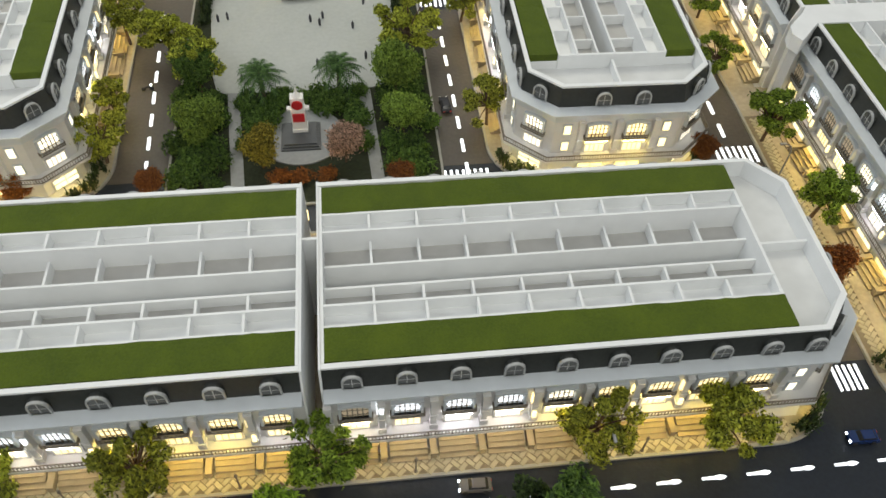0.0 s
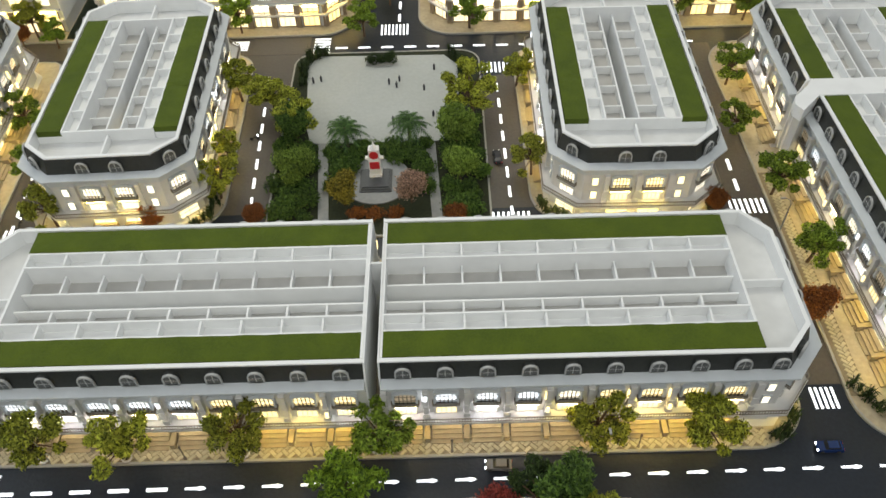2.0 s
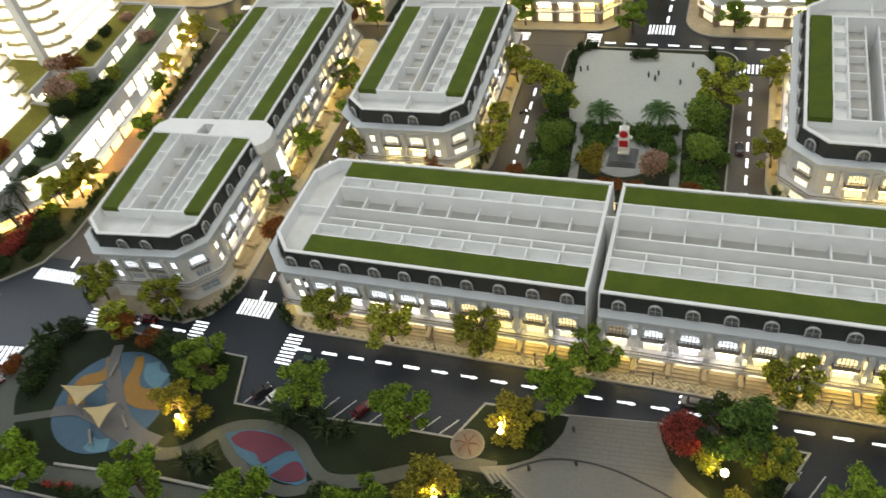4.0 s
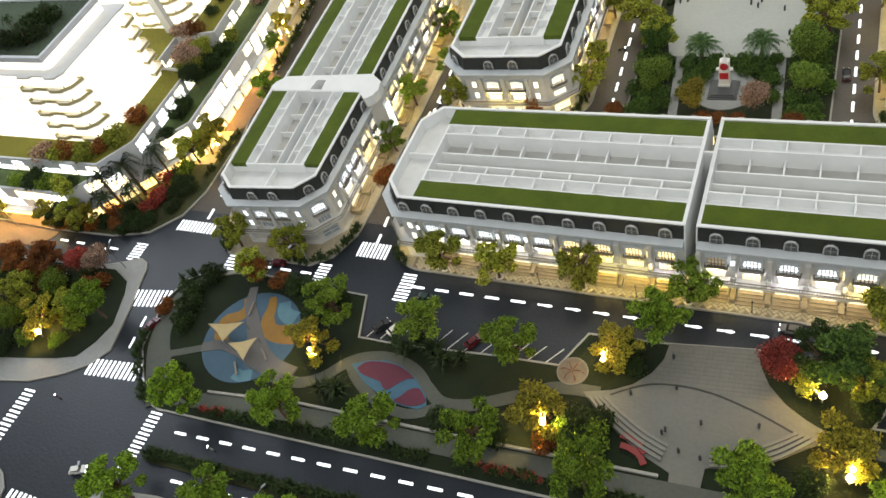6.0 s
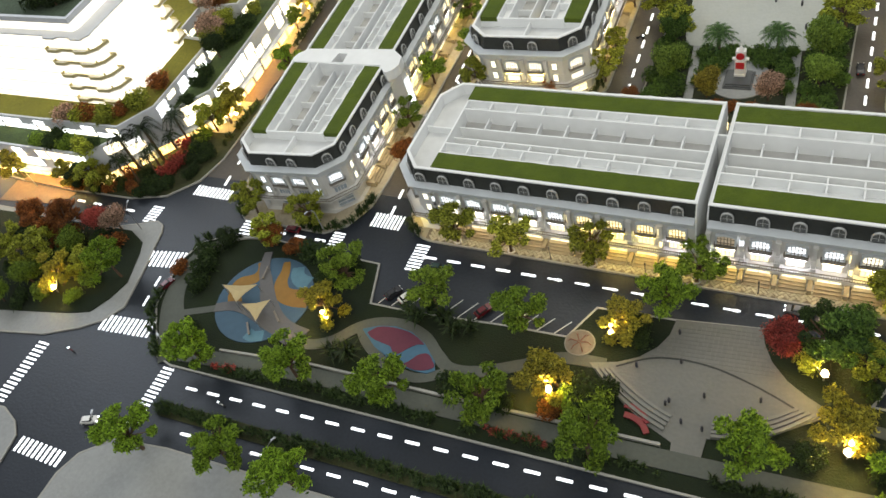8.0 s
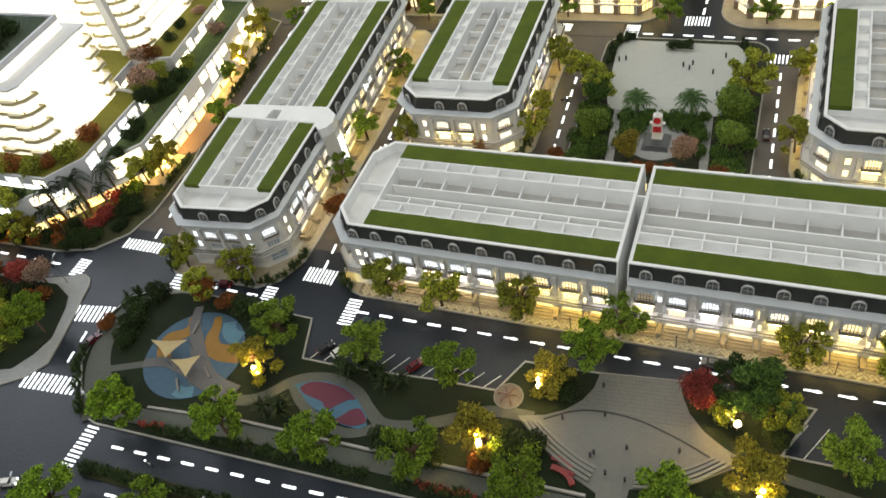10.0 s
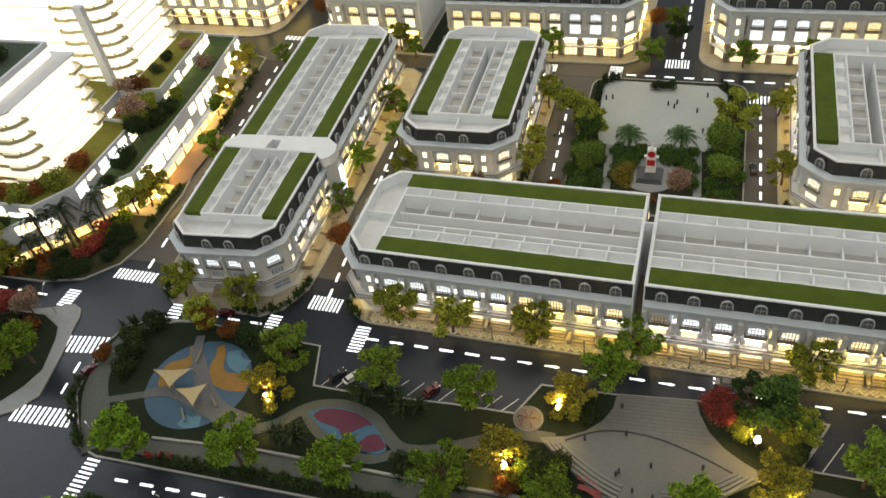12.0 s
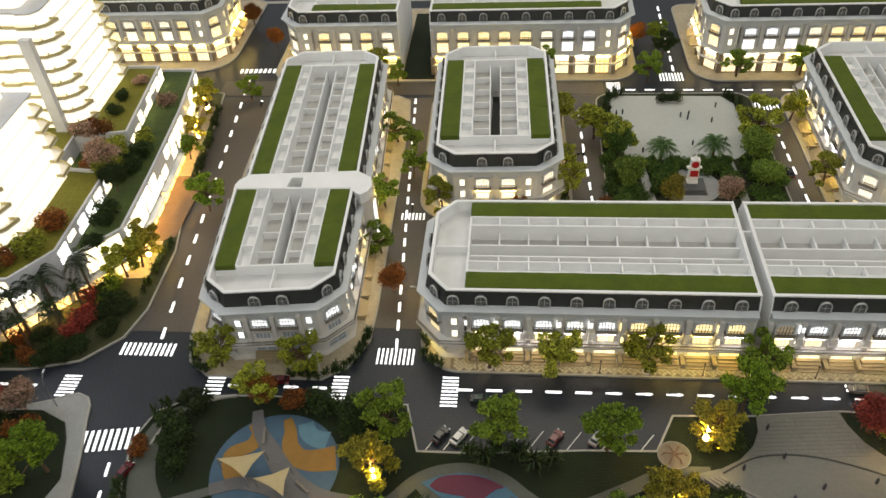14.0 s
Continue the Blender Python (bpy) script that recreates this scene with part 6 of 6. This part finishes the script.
laid = 0
for i in range(30):
    for j in range(13):
        x, y = -0.085 + i * 0.0086, -0.138 - j * 0.0086 + i * 0.0007
        if laid < 298 and inside((x, y), inset(fan, 0.0065)) and y > -0.222 - 2.2 * (x - 0.03) ** 2:
            part("tile", tile_mesh, None, plaza_ob, at=pose(x, y, 0, 0, 0, 4.5))
            laid += 1
STEP = material("step_stone", (0.185, 0.185, 0.168), 0.7, 0.1, 120, 0.2)
for k in range(4):
    o = 0.0095 * k
    part("step", ribbon([(-0.108 - o * 0.9, -0.279 - o * 0.25), (-0.066 - o * 0.72, -0.308 - o * 0.66), (-0.022 - o * 0.5, -0.332 - o * 0.85), (0.018 - o * 0.25, -0.347 - o)], 0.0055, 0.004, 0.0080 + 0.0013 * k), STEP, plaza_ob, "curved stone seating step")
    part("step", ribbon([(0.085 + o * 0.1, -0.343 - o * 0.85), (0.130 + o * 0.4, -0.332 - o * 0.8), (0.175 + o * 0.6, -0.306 - o * 0.7), (0.212 + o, -0.277 - o * 0.2)], 0.0055, 0.004, 0.0080 + 0.0013 * k), STEP, plaza_ob, "curved stone seating step")
rp = thing("round_planter", "round stone bed with rusty spoked ornament", "planter", at=pose(-0.180, -0.238, 0.003))
part("rim", Geo().ring([(0.030 * math.cos(k * 0.2618), 0.030 * math.sin(k * 0.2618)) for k in range(24)], [(0.0275 * math.cos(k * 0.2618), 0.0275 * math.sin(k * 0.2618)) for k in range(24)], 0, 0.003), STEP, rp)
part("bed", Geo().cyl(0, 0, 0.0275, 0.0275, 0, 0.002, 24), material("planter_paving", (0.15, 0.125, 0.105), 0.7, 0.25, 90, 0.3), rp)
RUSTM = material("rusty_metal", (0.16, 0.07, 0.04), 0.6, 0.3, 120, metal=0.3)
for k in range(6):
    a = k * 1.047
    part("spoke", Geo().tube([(0.002 * math.cos(a), 0.002 * math.sin(a), 0.006), (0.016 * math.cos(a), 0.016 * math.sin(a), 0.010), (0.022 * math.cos(a), 0.022 * math.sin(a), 0.003)], 0.0011, 5), RUSTM, rp)
for x, y, a in ((-0.040, -0.357, -24), (-0.036, -0.376, -24)):
    b = thing("bench", "bright red curved bench beside the plaza steps", "bench", "red benches", pose(x, y, 0.003, 0, 0, a))
    part("seat", ribbon([(-0.026, 0.000), (-0.010, 0.005), (0.010, 0.004), (0.026, -0.005)], 0.011, 0.0045, 0.0075), material("red_paint", (0.20, 0.012, 0.015), 0.45, 0.1, 60), b)
    for s in (-0.018, 0.018):
        part("leg", Geo().box(s - 0.0012, s + 0.0012, -0.002, 0.002, 0, 0.0042), STEEL, b)

solid("corridor_glow", Geo().box(-0.5440, -0.5200, 0.572, 0.640, 0.0712, 0.0900), SOFTWARM, "amber light in the roof slot of the short block", "lamp")
# bushes of the park
for x, y, leaf, s in ((-1.10, -0.160, DEEP, 1.2), (-1.13, -0.215, DEEP, 1.2), (-1.11, -0.255, DEEP, 1.3), (-1.10, -0.30, DEEP, 1.1), (-1.175, -0.27, RUST, 0.9), (-0.84, -0.165, DEEP, 1.3), (-0.78, -0.175, DEEP, 1.3), (-0.74, -0.175, DEEP, 1.2), (-0.90, -0.155, RUST, 1.1), (-0.77, -0.21, DEEP, 1.1), (-0.395, -0.395, DEEP, 1.1), (-0.142, -0.345, DEEP, 1.3), (-0.15, -0.378, GREEN, 1.2), (-0.112, -0.335, DEEP, 1.2), (-0.110, -0.362, GREEN, 1.1), (-0.186, -0.400, RUST, 1.0), (-0.09, -0.185, DEEP, 1.1), (-0.07, -0.205, DEEP, 0.9), (0.22, -0.185, OLIVE, 0.9), (0.31, -0.21, DEEP, 1.0), (0.245, -0.36, DEEP, 1.0), (0.34, -0.35, DEEP, 1.0), (-1.04, -0.42, DEEP, 0.9), (-0.28, -0.40, DEEP, 1.0)):
    bush(x, y, leaf, {DEEP: "dark green shrub on the park lawn", RUST: "rust-red shrub on the park lawn", GREEN: "green shrub on the park lawn", OLIVE: "olive shrub by the garden lamp"}[leaf], s)
hedge([(-1.188, -0.33), (-1.175, -0.39), (-1.13, -0.445), (-1.075, -0.50)], DEEP, "dark clipped planting along the park corner", 0.020, 0.016)
hedge([(-1.170, -0.195), (-1.150, -0.172), (-1.115, -0.150)], DEEP, "dark clipped planting along the park corner", 0.022, 0.018)
for x, y, s in ((-0.46, -0.255, 1.3), (-0.52, -0.265, 1.2), (-0.43, -0.275, 1.2), (-0.50, -0.240, 1.1), (-0.625, -0.385, 1.4), (-0.66, -0.392, 1.2), (-0.40, -0.262, 1.0), (-0.55, -0.250, 0.9)):
    tree("spiky", x, y, DEEP, "dark spiky-leaved plant on the park lawn", s, name="spiky_plant", category="plant", group="spiky plants")
solid("path_edge", ribbon(smooth([(-1.020, -0.137), (-1.062, -0.146), (-1.113, -0.176), (-1.144, -0.216), (-1.156, -0.260)], 3), 0.0055, 0.003, 0.0085), KERB, "pale stone edging along the park corner", "edging", "structure")
# corner beds of the pavements
for pts in ([(-0.655, 0.03), (-0.650, -0.02), (-0.615, -0.048)], [(0.600, -0.048), (0.645, -0.020), (0.662, 0.025)], [(-0.80, -0.045), (-0.785, 0.01), (-0.782, 0.04)], [(-0.93, -0.078), (-0.85, -0.075), (-0.805, -0.045)], [(-1.155, 0.0), (-1.135, -0.055), (-1.10, -0.078)], [(0.765, 0.05), (0.785, 0.01), (0.83, -0.035)], [(-0.39, 0.445), (-0.355, 0.47), (-0.348, 0.52)], [(0.300, 0.50), (0.315, 0.462), (0.355, 0.444)], [(0.625, 0.448), (0.655, 0.475), (0.662, 0.51)]):
    hedge(smooth(pts, 3), DEEP, "dark corner planting behind the kerb", 0.020, 0.018)

# ---------------------------------------------------------------- square: monument, walks
mon = thing("monument", "white monument with red disc and red plaque on dark steps", "monument", at=pose(-0.029, 0.565, 0.004))
SLAB = material("monument_dark_stone", (0.075, 0.08, 0.085), 0.4, 0.15, 90)
RED = material("monument_red", (0.50, 0.015, 0.02), 0.4, 0.1, 60)
part("paving", Geo().cyl(0, 0.005, 0.072, 0.072, -0.002, 0.0018, 32), PAVE_GREY, mon, "round grey paving")
for k, w in enumerate((0.033, 0.030, 0.027)):
    part("step", Geo().box(-w, w, -0.034 + 0.004 * k, 0.032 - 0.002 * k, 0.0018 + 0.0028 * k, 0.0046 + 0.0028 * k), SLAB, mon, "dark stone step")
part("pillar", Geo().box(-0.0130, 0.0130, 0.002, 0.024, 0.010, 0.016).box(-0.0118, 0.0118, 0.004, 0.022, 0.016, 0.056).box(-0.0108, 0.0108, 0.005, 0.021, 0.056, 0.080), HOTELW, mon, "white pillar")
for a in (-0.0185, 0.0118):
    part("arm", Geo().box(a, a + 0.0067, 0.009, 0.017, 0.0525, 0.0565), HOTELW, mon, "short white side arm")
part("plaque", Geo().box(-0.0098, 0.0098, 0.0020, 0.0045, 0.033, 0.050), RED, mon, "red plaque")
part("disc", upright([(0.0092 * math.cos(k * 0.349), 0.0092 * math.sin(k * 0.349)) for k in range(18)], 0.0030, 0.0060, 0, 0.0675), RED, mon, "red disc")
part("finial", Geo().cyl(0, 0.013, 0.0085, 0.0030, 0.080, 0.088, 10).cyl(0, 0.013, 0.0026, 0.0010, 0.088, 0.096, 8), HOTELW, mon, "white finial")
for p, q in (((-0.127, 0.425), (-0.150, 0.695)), ((0.098, 0.425), (0.083, 0.695))):
    solid("garden_walk", ribbon([p, q], 0.021, 0.002, 0.0050, soft=False), PAVE_GREY, "narrow grey garden walk beside the square", "path", "structure")
pl = thing("planter", "low planter with dark shrubs at the square edge", "planter", at=pose(-0.038, 0.985, 0.005))
part("box", Geo().box(-0.032, 0.032, -0.012, 0.012, 0, 0.006), KERB, pl)
for x in (-0.05, -0.025, -0.012):
    bush(x - 0.002, 0.985, DEEP, "dark shrub in the square planter", 0.65, 0.010)
hedge([(-0.215, 0.90), (-0.218, 0.98), (-0.19, 1.022), (-0.16, 1.026)], DEEP, "dark hedge at the square corner", 0.022, 0.02)
hedge([(0.16, 0.88), (0.158, 0.98), (0.125, 1.018)], DEEP, "dark hedge at the square corner", 0.022, 0.02)


def peg(x, y, mat, label):
    g = Geo().cyl(0, 0, 0.0022, 0.0028, 0, 0.012, 8).cyl(0, 0, 0.0016, 0.0012, 0.012, 0.0165, 8)
    ob = solid("scale_peg", g, mat, label, "scale figure", group="scale pegs")
    ob.location = (x, y, 0.0055)
    return ob


DARKP = material("peg_dark", (0.05, 0.05, 0.06), 0.6, 0.2, 60)
for x, y in ((-0.191, 0.910), (-0.173, 0.916), (-0.012, 0.898), (0.006, 0.885), (0.012, 0.908), (0.070, 0.871), (0.094, 0.951), (0.091, 0.774), (0.001, 0.757), (-0.135, 0.722)):
    peg(x, y, DARKP, "tiny plain dark scale peg standing on the square")
for x, y in ((-0.064, -0.263), (0.011, -0.236), (0.063, -0.295), (0.154, -0.280), (0.008, -0.320), (0.036, -0.354), (0.072, -0.359), (0.003, -0.327), (-0.005, -0.175)):
    peg(x, y, DARKP, "tiny plain dark scale peg standing on the plaza")

# ---------------------------------------------------------------- parking bays, vehicles
LINE = material("bay_line_paint", (0.62, 0.62, 0.60), 0.6, 0.15, 90)
bays = thing("parking_bays", "pale slanted parking bay lines", "parking bay")
for x in (-0.631, -0.598, -0.563, -0.478, -0.443, -0.408, -0.373, -0.310, -0.275, -0.240):
    part("line", ribbon([(x, -0.243 + (x + 0.63) * 0.03), (x + 0.030, -0.192)], 0.0018, 0.0, 0.0010, soft=False), LINE, bays)
bays2 = thing("parking_bays", "pale slanted parking bay lines", "parking bay")
for x in (0.323, 0.358, 0.440, 0.475, 0.510, 0.545):
    part("line", ribbon([(x, -0.237), (x + 0.038, -0.168)], 0.0018, 0.0, 0.0010, soft=False), LINE, bays2)
CARG = material("car_glass", (0.02, 0.022, 0.025), 0.12, 0.1, 30)
TYRE = material("tyre", (0.02, 0.02, 0.02), 0.8, 0.1, 60)
HEAD = material("head_lamp", (0.9, 0.93, 1.0), 0.3, 0.02, 30, glow=7.0, glow_color=(0.85, 0.92, 1.0))
TAIL = material("tail_lamp", (0.4, 0.02, 0.02), 0.3, 0.05, 30)


def car(x, y, deg, paint, label, lights=False, z=0.001):
    root = thing("car", label, "car", "model cars", pose(x, y, z, 0, 0, deg) @ Matrix.Scale(0.93, 4))
    side = [(-0.021, 0.0035), (0.021, 0.0035), (0.0215, 0.0075), (0.0195, 0.0098), (0.0105, 0.0108), (-0.0185, 0.0112), (-0.0212, 0.0095)]
    part("body", upright(side, -0.0088, 0.0088), paint, root)
    cab = [(-0.0172, 0.0108), (0.0098, 0.0104), (0.0052, 0.0148), (-0.0130, 0.0150)]
    part("cabin", upright(cab, -0.0074, 0.0074), CARG, root, "dark glazed cabin")
    part("roof", Geo().loft([(-0.0130, -0.0068), (0.0050, -0.0068), (0.0050, 0.0068), (-0.0130, 0.0068)], [(-0.0120, -0.0060), (0.0040, -0.0060), (0.0040, 0.0060), (-0.0120, 0.0060)], 0.0149, 0.0157), paint, root)
    for wx in (-0.0130, 0.0135):
        for wy in (-0.0086, 0.0086):
            part("wheel", upright([(0.0036 * math.cos(k * 0.524), 0.0036 * math.sin(k * 0.524)) for k in range(12)], wy - 0.0012, wy + 0.0012, wx, 0.0036), TYRE, root)
    for wy in (-0.0062, 0.0062):
        part("headlight", Geo().box(0.0202, 0.0222, wy - 0.0018, wy + 0.0018, 0.0066, 0.0090), HEAD if lights else HOTELW, root)
        part("tail_light", Geo().box(-0.0220, -0.0205, wy - 0.0018, wy + 0.0018, 0.0070, 0.0092), TAIL, root)
    return root


def paint(name, c):
    """A glossy model-car paint."""
    return material("car_" + name, c, 0.25, 0.05, 40)


SILVER, BLACKP, REDP, WHITEP, NAVY, GREENP = paint("silver", (0.35, 0.36, 0.36)), paint("black", (0.03, 0.03, 0.035)), paint("red", (0.11, 0.010, 0.016)), paint("white", (0.7, 0.7, 0.68)), paint("navy", (0.01, 0.03, 0.12)), paint("dark_green", (0.03, 0.06, 0.05))
car(0.183, -0.076, 178, paint("taupe", (0.16, 0.15, 0.14)), "grey-brown model car on the main street, headlights on", True)
car(0.690, -0.060, 178, NAVY, "dark blue model car at the east corner, headlights on", True)
car(-0.570, -0.216, 56, WHITEP, "white model car parked in a bay")
car(-0.605, -0.214, 56, BLACKP, "black model car parked in a bay")
car(-0.392, -0.212, 56, REDP, "dark red model car parked in a bay")
car(-0.315, -0.208, 56, SILVER, "silver model car parked in a bay")
car(-0.534, -0.127, 0, GREENP, "dark green model car on the main street")
car(-0.944, -0.095, 180, REDP, "dark red model car on the main street")
car(-1.129, -0.679, 20, WHITEP, "white model car on the avenue crossing, headlights on", True)
car(-1.184, -0.318, 72, REDP, "dark red model car beside the park corner")
car(-1.562, -0.243, 30, BLACKP, "black model car on the planted corner", z=0.0062)
car(0.225, 0.628, 95, BLACKP, "black model car beside the square")
car(1.02, -0.115, 0, REDP, "dark red model car on the main street")


def bike(x, y, deg, mat, label):
    root = thing("motorbike", label, "motorbike", "model motorbikes", pose(x, y, 0.001, 0, 0, deg))
    part("frame", Geo().tube([(-0.006, 0, 0.004), (0, 0, 0.008), (0.006, 0, 0.005), (0.005, 0, 0.012)], 0.0016, 6), mat, root)
    for wx in (-0.007, 0.007):
        part("wheel", upright([(wx + 0.0038 * math.cos(k * 0.524), 0.0038 + 0.0038 * math.sin(k * 0.524)) for k in range(12)], -0.0009, 0.0009), TYRE, root)
    part("headlight", Geo().box(0.0062, 0.0086, -0.0018, 0.0018, 0.0095, 0.0125), HEAD, root)


bike(-1.309, -0.543, 170, REDP, "dark red model motorbike on the crossing, lamp on")
bike(-0.846, -0.562, 170, SILVER, "silver model motorbike on the avenue, lamp on")
bike(-1.476, -0.133, 190, BLACKP, "black model motorbike on the west road, lamp on")
bike(-0.302, 0.714, 10, BLACKP, "black model motorbike beside the square, lamp on")
bike(-0.735, 0.470, 90, BLACKP, "black model motorbike behind the row houses, lamp on")
bike(-1.262, 0.98, 90, BLACKP, "black model motorbike on the hotel street, lamp on")

# ---------------------------------------------------------------- lamps
GARDEN = material("garden_lamp_glow", (1.0, 0.9, 0.6), 0.4, 0.02, 30, glow=900.0, glow_color=(1.0, 0.66, 0.20))


def globe(r, z):
    me = Geo()
    for i in range(4):
        a0, a1 = -1.5708 + i * 0.7854, -1.5708 + (i + 1) * 0.7854
        ring = lambda a: [(max(1e-5, r * math.cos(a)) * math.cos(k * 0.628), max(1e-5, r * math.cos(a)) * math.sin(k * 0.628)) for k in range(10)]
        me.loft(ring(a0), ring(a1), z + r * math.sin(a0), z + r * math.sin(a1), caps=False)
    return me


def garden_lamp(x, y, size=1.0, h=0.026, z=0.003, side=(0.0, 0.0), up=0.060):
    """A globe low before the trunk; a second stem and globe added among the leaves to light the crown."""
    root = thing("garden_lamp", "warm glowing garden lamp among the leaves of a tree", "lamp", "garden lamps", pose(x, y, z))
    part("stem", Geo().cyl(0, 0, 0.0012, 0.0010, 0, h, 6), STEEL, root)
    # Added cup keeps the globe's light off the lawn.
    part("cup", Geo().cyl(0, 0, 0.0012, 0.0075, h - 0.006, h - 0.0028, 12), STEEL, root, "added shallow cup that blocks the downward light")
    part("globe", globe(0.0046 * size, h), GARDEN, root, "glowing warm globe")
    # Upper stem and globe are added to light the crown from inside.
    if up:
        part("stem", Geo().tube([(0, 0, h * 0.5), (side[0] * 0.7, side[1] * 0.7, h), (side[0], side[1], up)], 0.0009, 6), STEEL, root)
        part("globe", globe(0.0030 * size, up), GARDEN, root, "glowing warm globe")


for x, y, s, side, up in ((0.244, -0.210, 1.0, (-0.02, 0.012), 0.03), (-0.200, -0.361, 1.1, (0.004, 0.020), 0.056), (-0.714, -0.322, 1.0, (-0.008, 0.020), 0.046), (0.294, -0.345, 1.15, (-0.002, 0.020), 0.054), (-1.478, -0.410, 1.0, (0.0, 0.020), 0.050), (-0.123, -0.213, 0.8, (0.004, 0.018), 0.046)):
    garden_lamp(x, y, s, side=side, up=up)
# Lamps added only to brighten the trees along the podium.
for x, y, s in ((-1.350, 0.262, 0.9), (-1.735, -0.066, 0.8), (-1.975, -0.07, 0.9), (-1.392, 0.775, 0.8), (-1.415, 0.925, 0.8)):
    garden_lamp(x, y, s, h=0.022, side=(0.008, 0.012), up=0.055)


AMBERLAMP = material("street_lamp_amber", (1.0, 0.8, 0.5), 0.4, 0.02, 30, glow=1500.0, glow_color=(1.0, 0.60, 0.22))


def street_lamp(x, y, deg, h=0.085, z=0.003, lit=False):
    root = thing("street_lamp", "thin grey model street lamp, amber light on" if lit else "thin grey model street lamp with a bent arm", "street lamp", "street lamps", pose(x, y, z, 0, 0, deg))
    if lit:
        part("bulb", Geo().box(0.015, 0.023, -0.0014, 0.0014, h - 0.0022, h - 0.0012), AMBERLAMP, root, "amber glowing bulb")
    part("pole", Geo().tube([(0, 0, 0), (0, 0, h * 0.8), (0.004, 0, h * 0.93), (0.016, 0, h)], [0.0014, 0.0010, 0.0009, 0.0008], 6), STEEL, root)
    part("head", Geo().box(0.014, 0.024, -0.0018, 0.0018, h - 0.001, h + 0.0012), STEEL, root)


for x, y, a in ((-1.045, -0.700, 120), (-0.645, -0.640, 60), (-1.012, -0.495, 150), (-0.860, -0.082, 250), (0.343, -0.050, 270), (-0.510, -0.050, 270), (-0.668, 0.10, 180), (0.755, 0.40, 180), (-1.385, -0.175, 100)):
    street_lamp(x, y, a)
street_lamp(-1.86, -0.100, 250, lit=True)


def post_lamp(x, y):
    root = thing("post_lamp", "short dark pavement post lamp", "lamp", "pavement post lamps", pose(x, y, 0.003))
    part("post", Geo().cyl(0, 0, 0.0030, 0.0022, 0, 0.004, 8).cyl(0, 0, 0.0011, 0.0009, 0.004, 0.034, 8), RAIL, root)
    part("head", Geo().cyl(0, 0, 0.0022, 0.0014, 0.034, 0.040, 8), RAIL, root)


for x in (-0.545, -0.30, -0.10, 0.113, 0.40):
    post_lamp(x, -0.050)

# ---------------------------------------------------------------- joints between the blocks
solid("gap_wall", Geo().box(-0.012, 0.012, 0.196, 0.200, 0.0, 0.168), ROOFWHITE, "white wall closing the gap between the row houses", "wall", "structure")
WEST_DECK = [(-1.116, 0.356), (-1.122, 0.336), (-1.117, 0.3235), (-0.997, 0.3250), (-0.993, 0.366), (-0.966, 0.366), (-0.962, 0.3260), (-0.848, 0.3285), (-0.834, 0.310), (-0.822, 0.302), (-0.806, 0.316), (-0.799, 0.336), (-0.806, 0.368), (-0.836, 0.390), (-0.846, 0.394), (-1.094, 0.3775)]
bridge = thing("bridge", "white flat notched deck joining two house blocks, on white piers", "bridge")
part("slab", Geo().prism(WEST_DECK, 0.1500, 0.1768), ROOFWHITE, bridge)
part("pier", Geo().prism([(-0.852, 0.320), (-0.822, 0.306), (-0.803, 0.336), (-0.810, 0.368), (-0.852, 0.384)], 0.0, 0.1502), FACADE, bridge, "white pier down to the pavement")
part("pier", Geo().prism([(-1.135, 0.350), (-1.112, 0.330), (-1.085, 0.330), (-1.085, 0.384), (-1.118, 0.376)], 0.0, 0.1502), FACADE, bridge, "white pier down to the pavement")
part("wall", Geo().box(-0.105, 0.136, -0.012, 0.012, 0.0, 0.0900), FACADE, bridge, at=pose(-0.988, 0.352, 0, 0, 0, 5))
part("led_strip", Geo().box(-0.8035, -0.8015, 0.342, 0.362, 0.020, 0.120), COOL, bridge, "tall cool white light beside the pier")
EAST_DECK = [(0.782, 0.562), (0.792, 0.543), (0.836, 0.588), (0.960, 0.588), (0.966, 0.600), (0.996, 0.600), (1.002, 0.588), (1.135, 0.588), (1.135, 0.640), (0.838, 0.640), (0.822, 0.618), (0.788, 0.584)]
bridge2 = thing("bridge", "white flat deck joining two house blocks, on a white pier", "bridge")
part("slab", Geo().prism(EAST_DECK, 0.1500, 0.1768), ROOFWHITE, bridge2)
part("pier", Geo().prism([(0.788, 0.564), (0.797, 0.552), (0.842, 0.594), (0.842, 0.630), (0.827, 0.616), (0.793, 0.580)], 0.0, 0.1502), FACADE, bridge2, "white pier down to the pavement")
part("wall", Geo().box(0.842, 1.130, 0.600, 0.632, 0.0, 0.1500), FACADE, bridge2)
# Slate-coloured sheet puts the deep slot's shade on its floor.
solid("roof_slot", Geo().box(-0.5450, -0.5190, 0.575, 0.905, 0.0698, 0.0708), SLATE, "dark strip standing for shade in the roof slot of the short block", "roof slot", "structure")
solid("strip_lawn", Geo().prism([(-0.842, 1.130), (-0.738, 1.130), (-0.748, 1.60), (-0.844, 1.60)], 0.003, 0.006), LAWN, "dark lawn between the north blocks", "lawn", "structure")
solid("rear_road", Geo().box(-4.4, 3.4, 1.72, 1.74, -0.02, 0.0012), KERB, "far kerb line of the model board", "kerb", "structure")
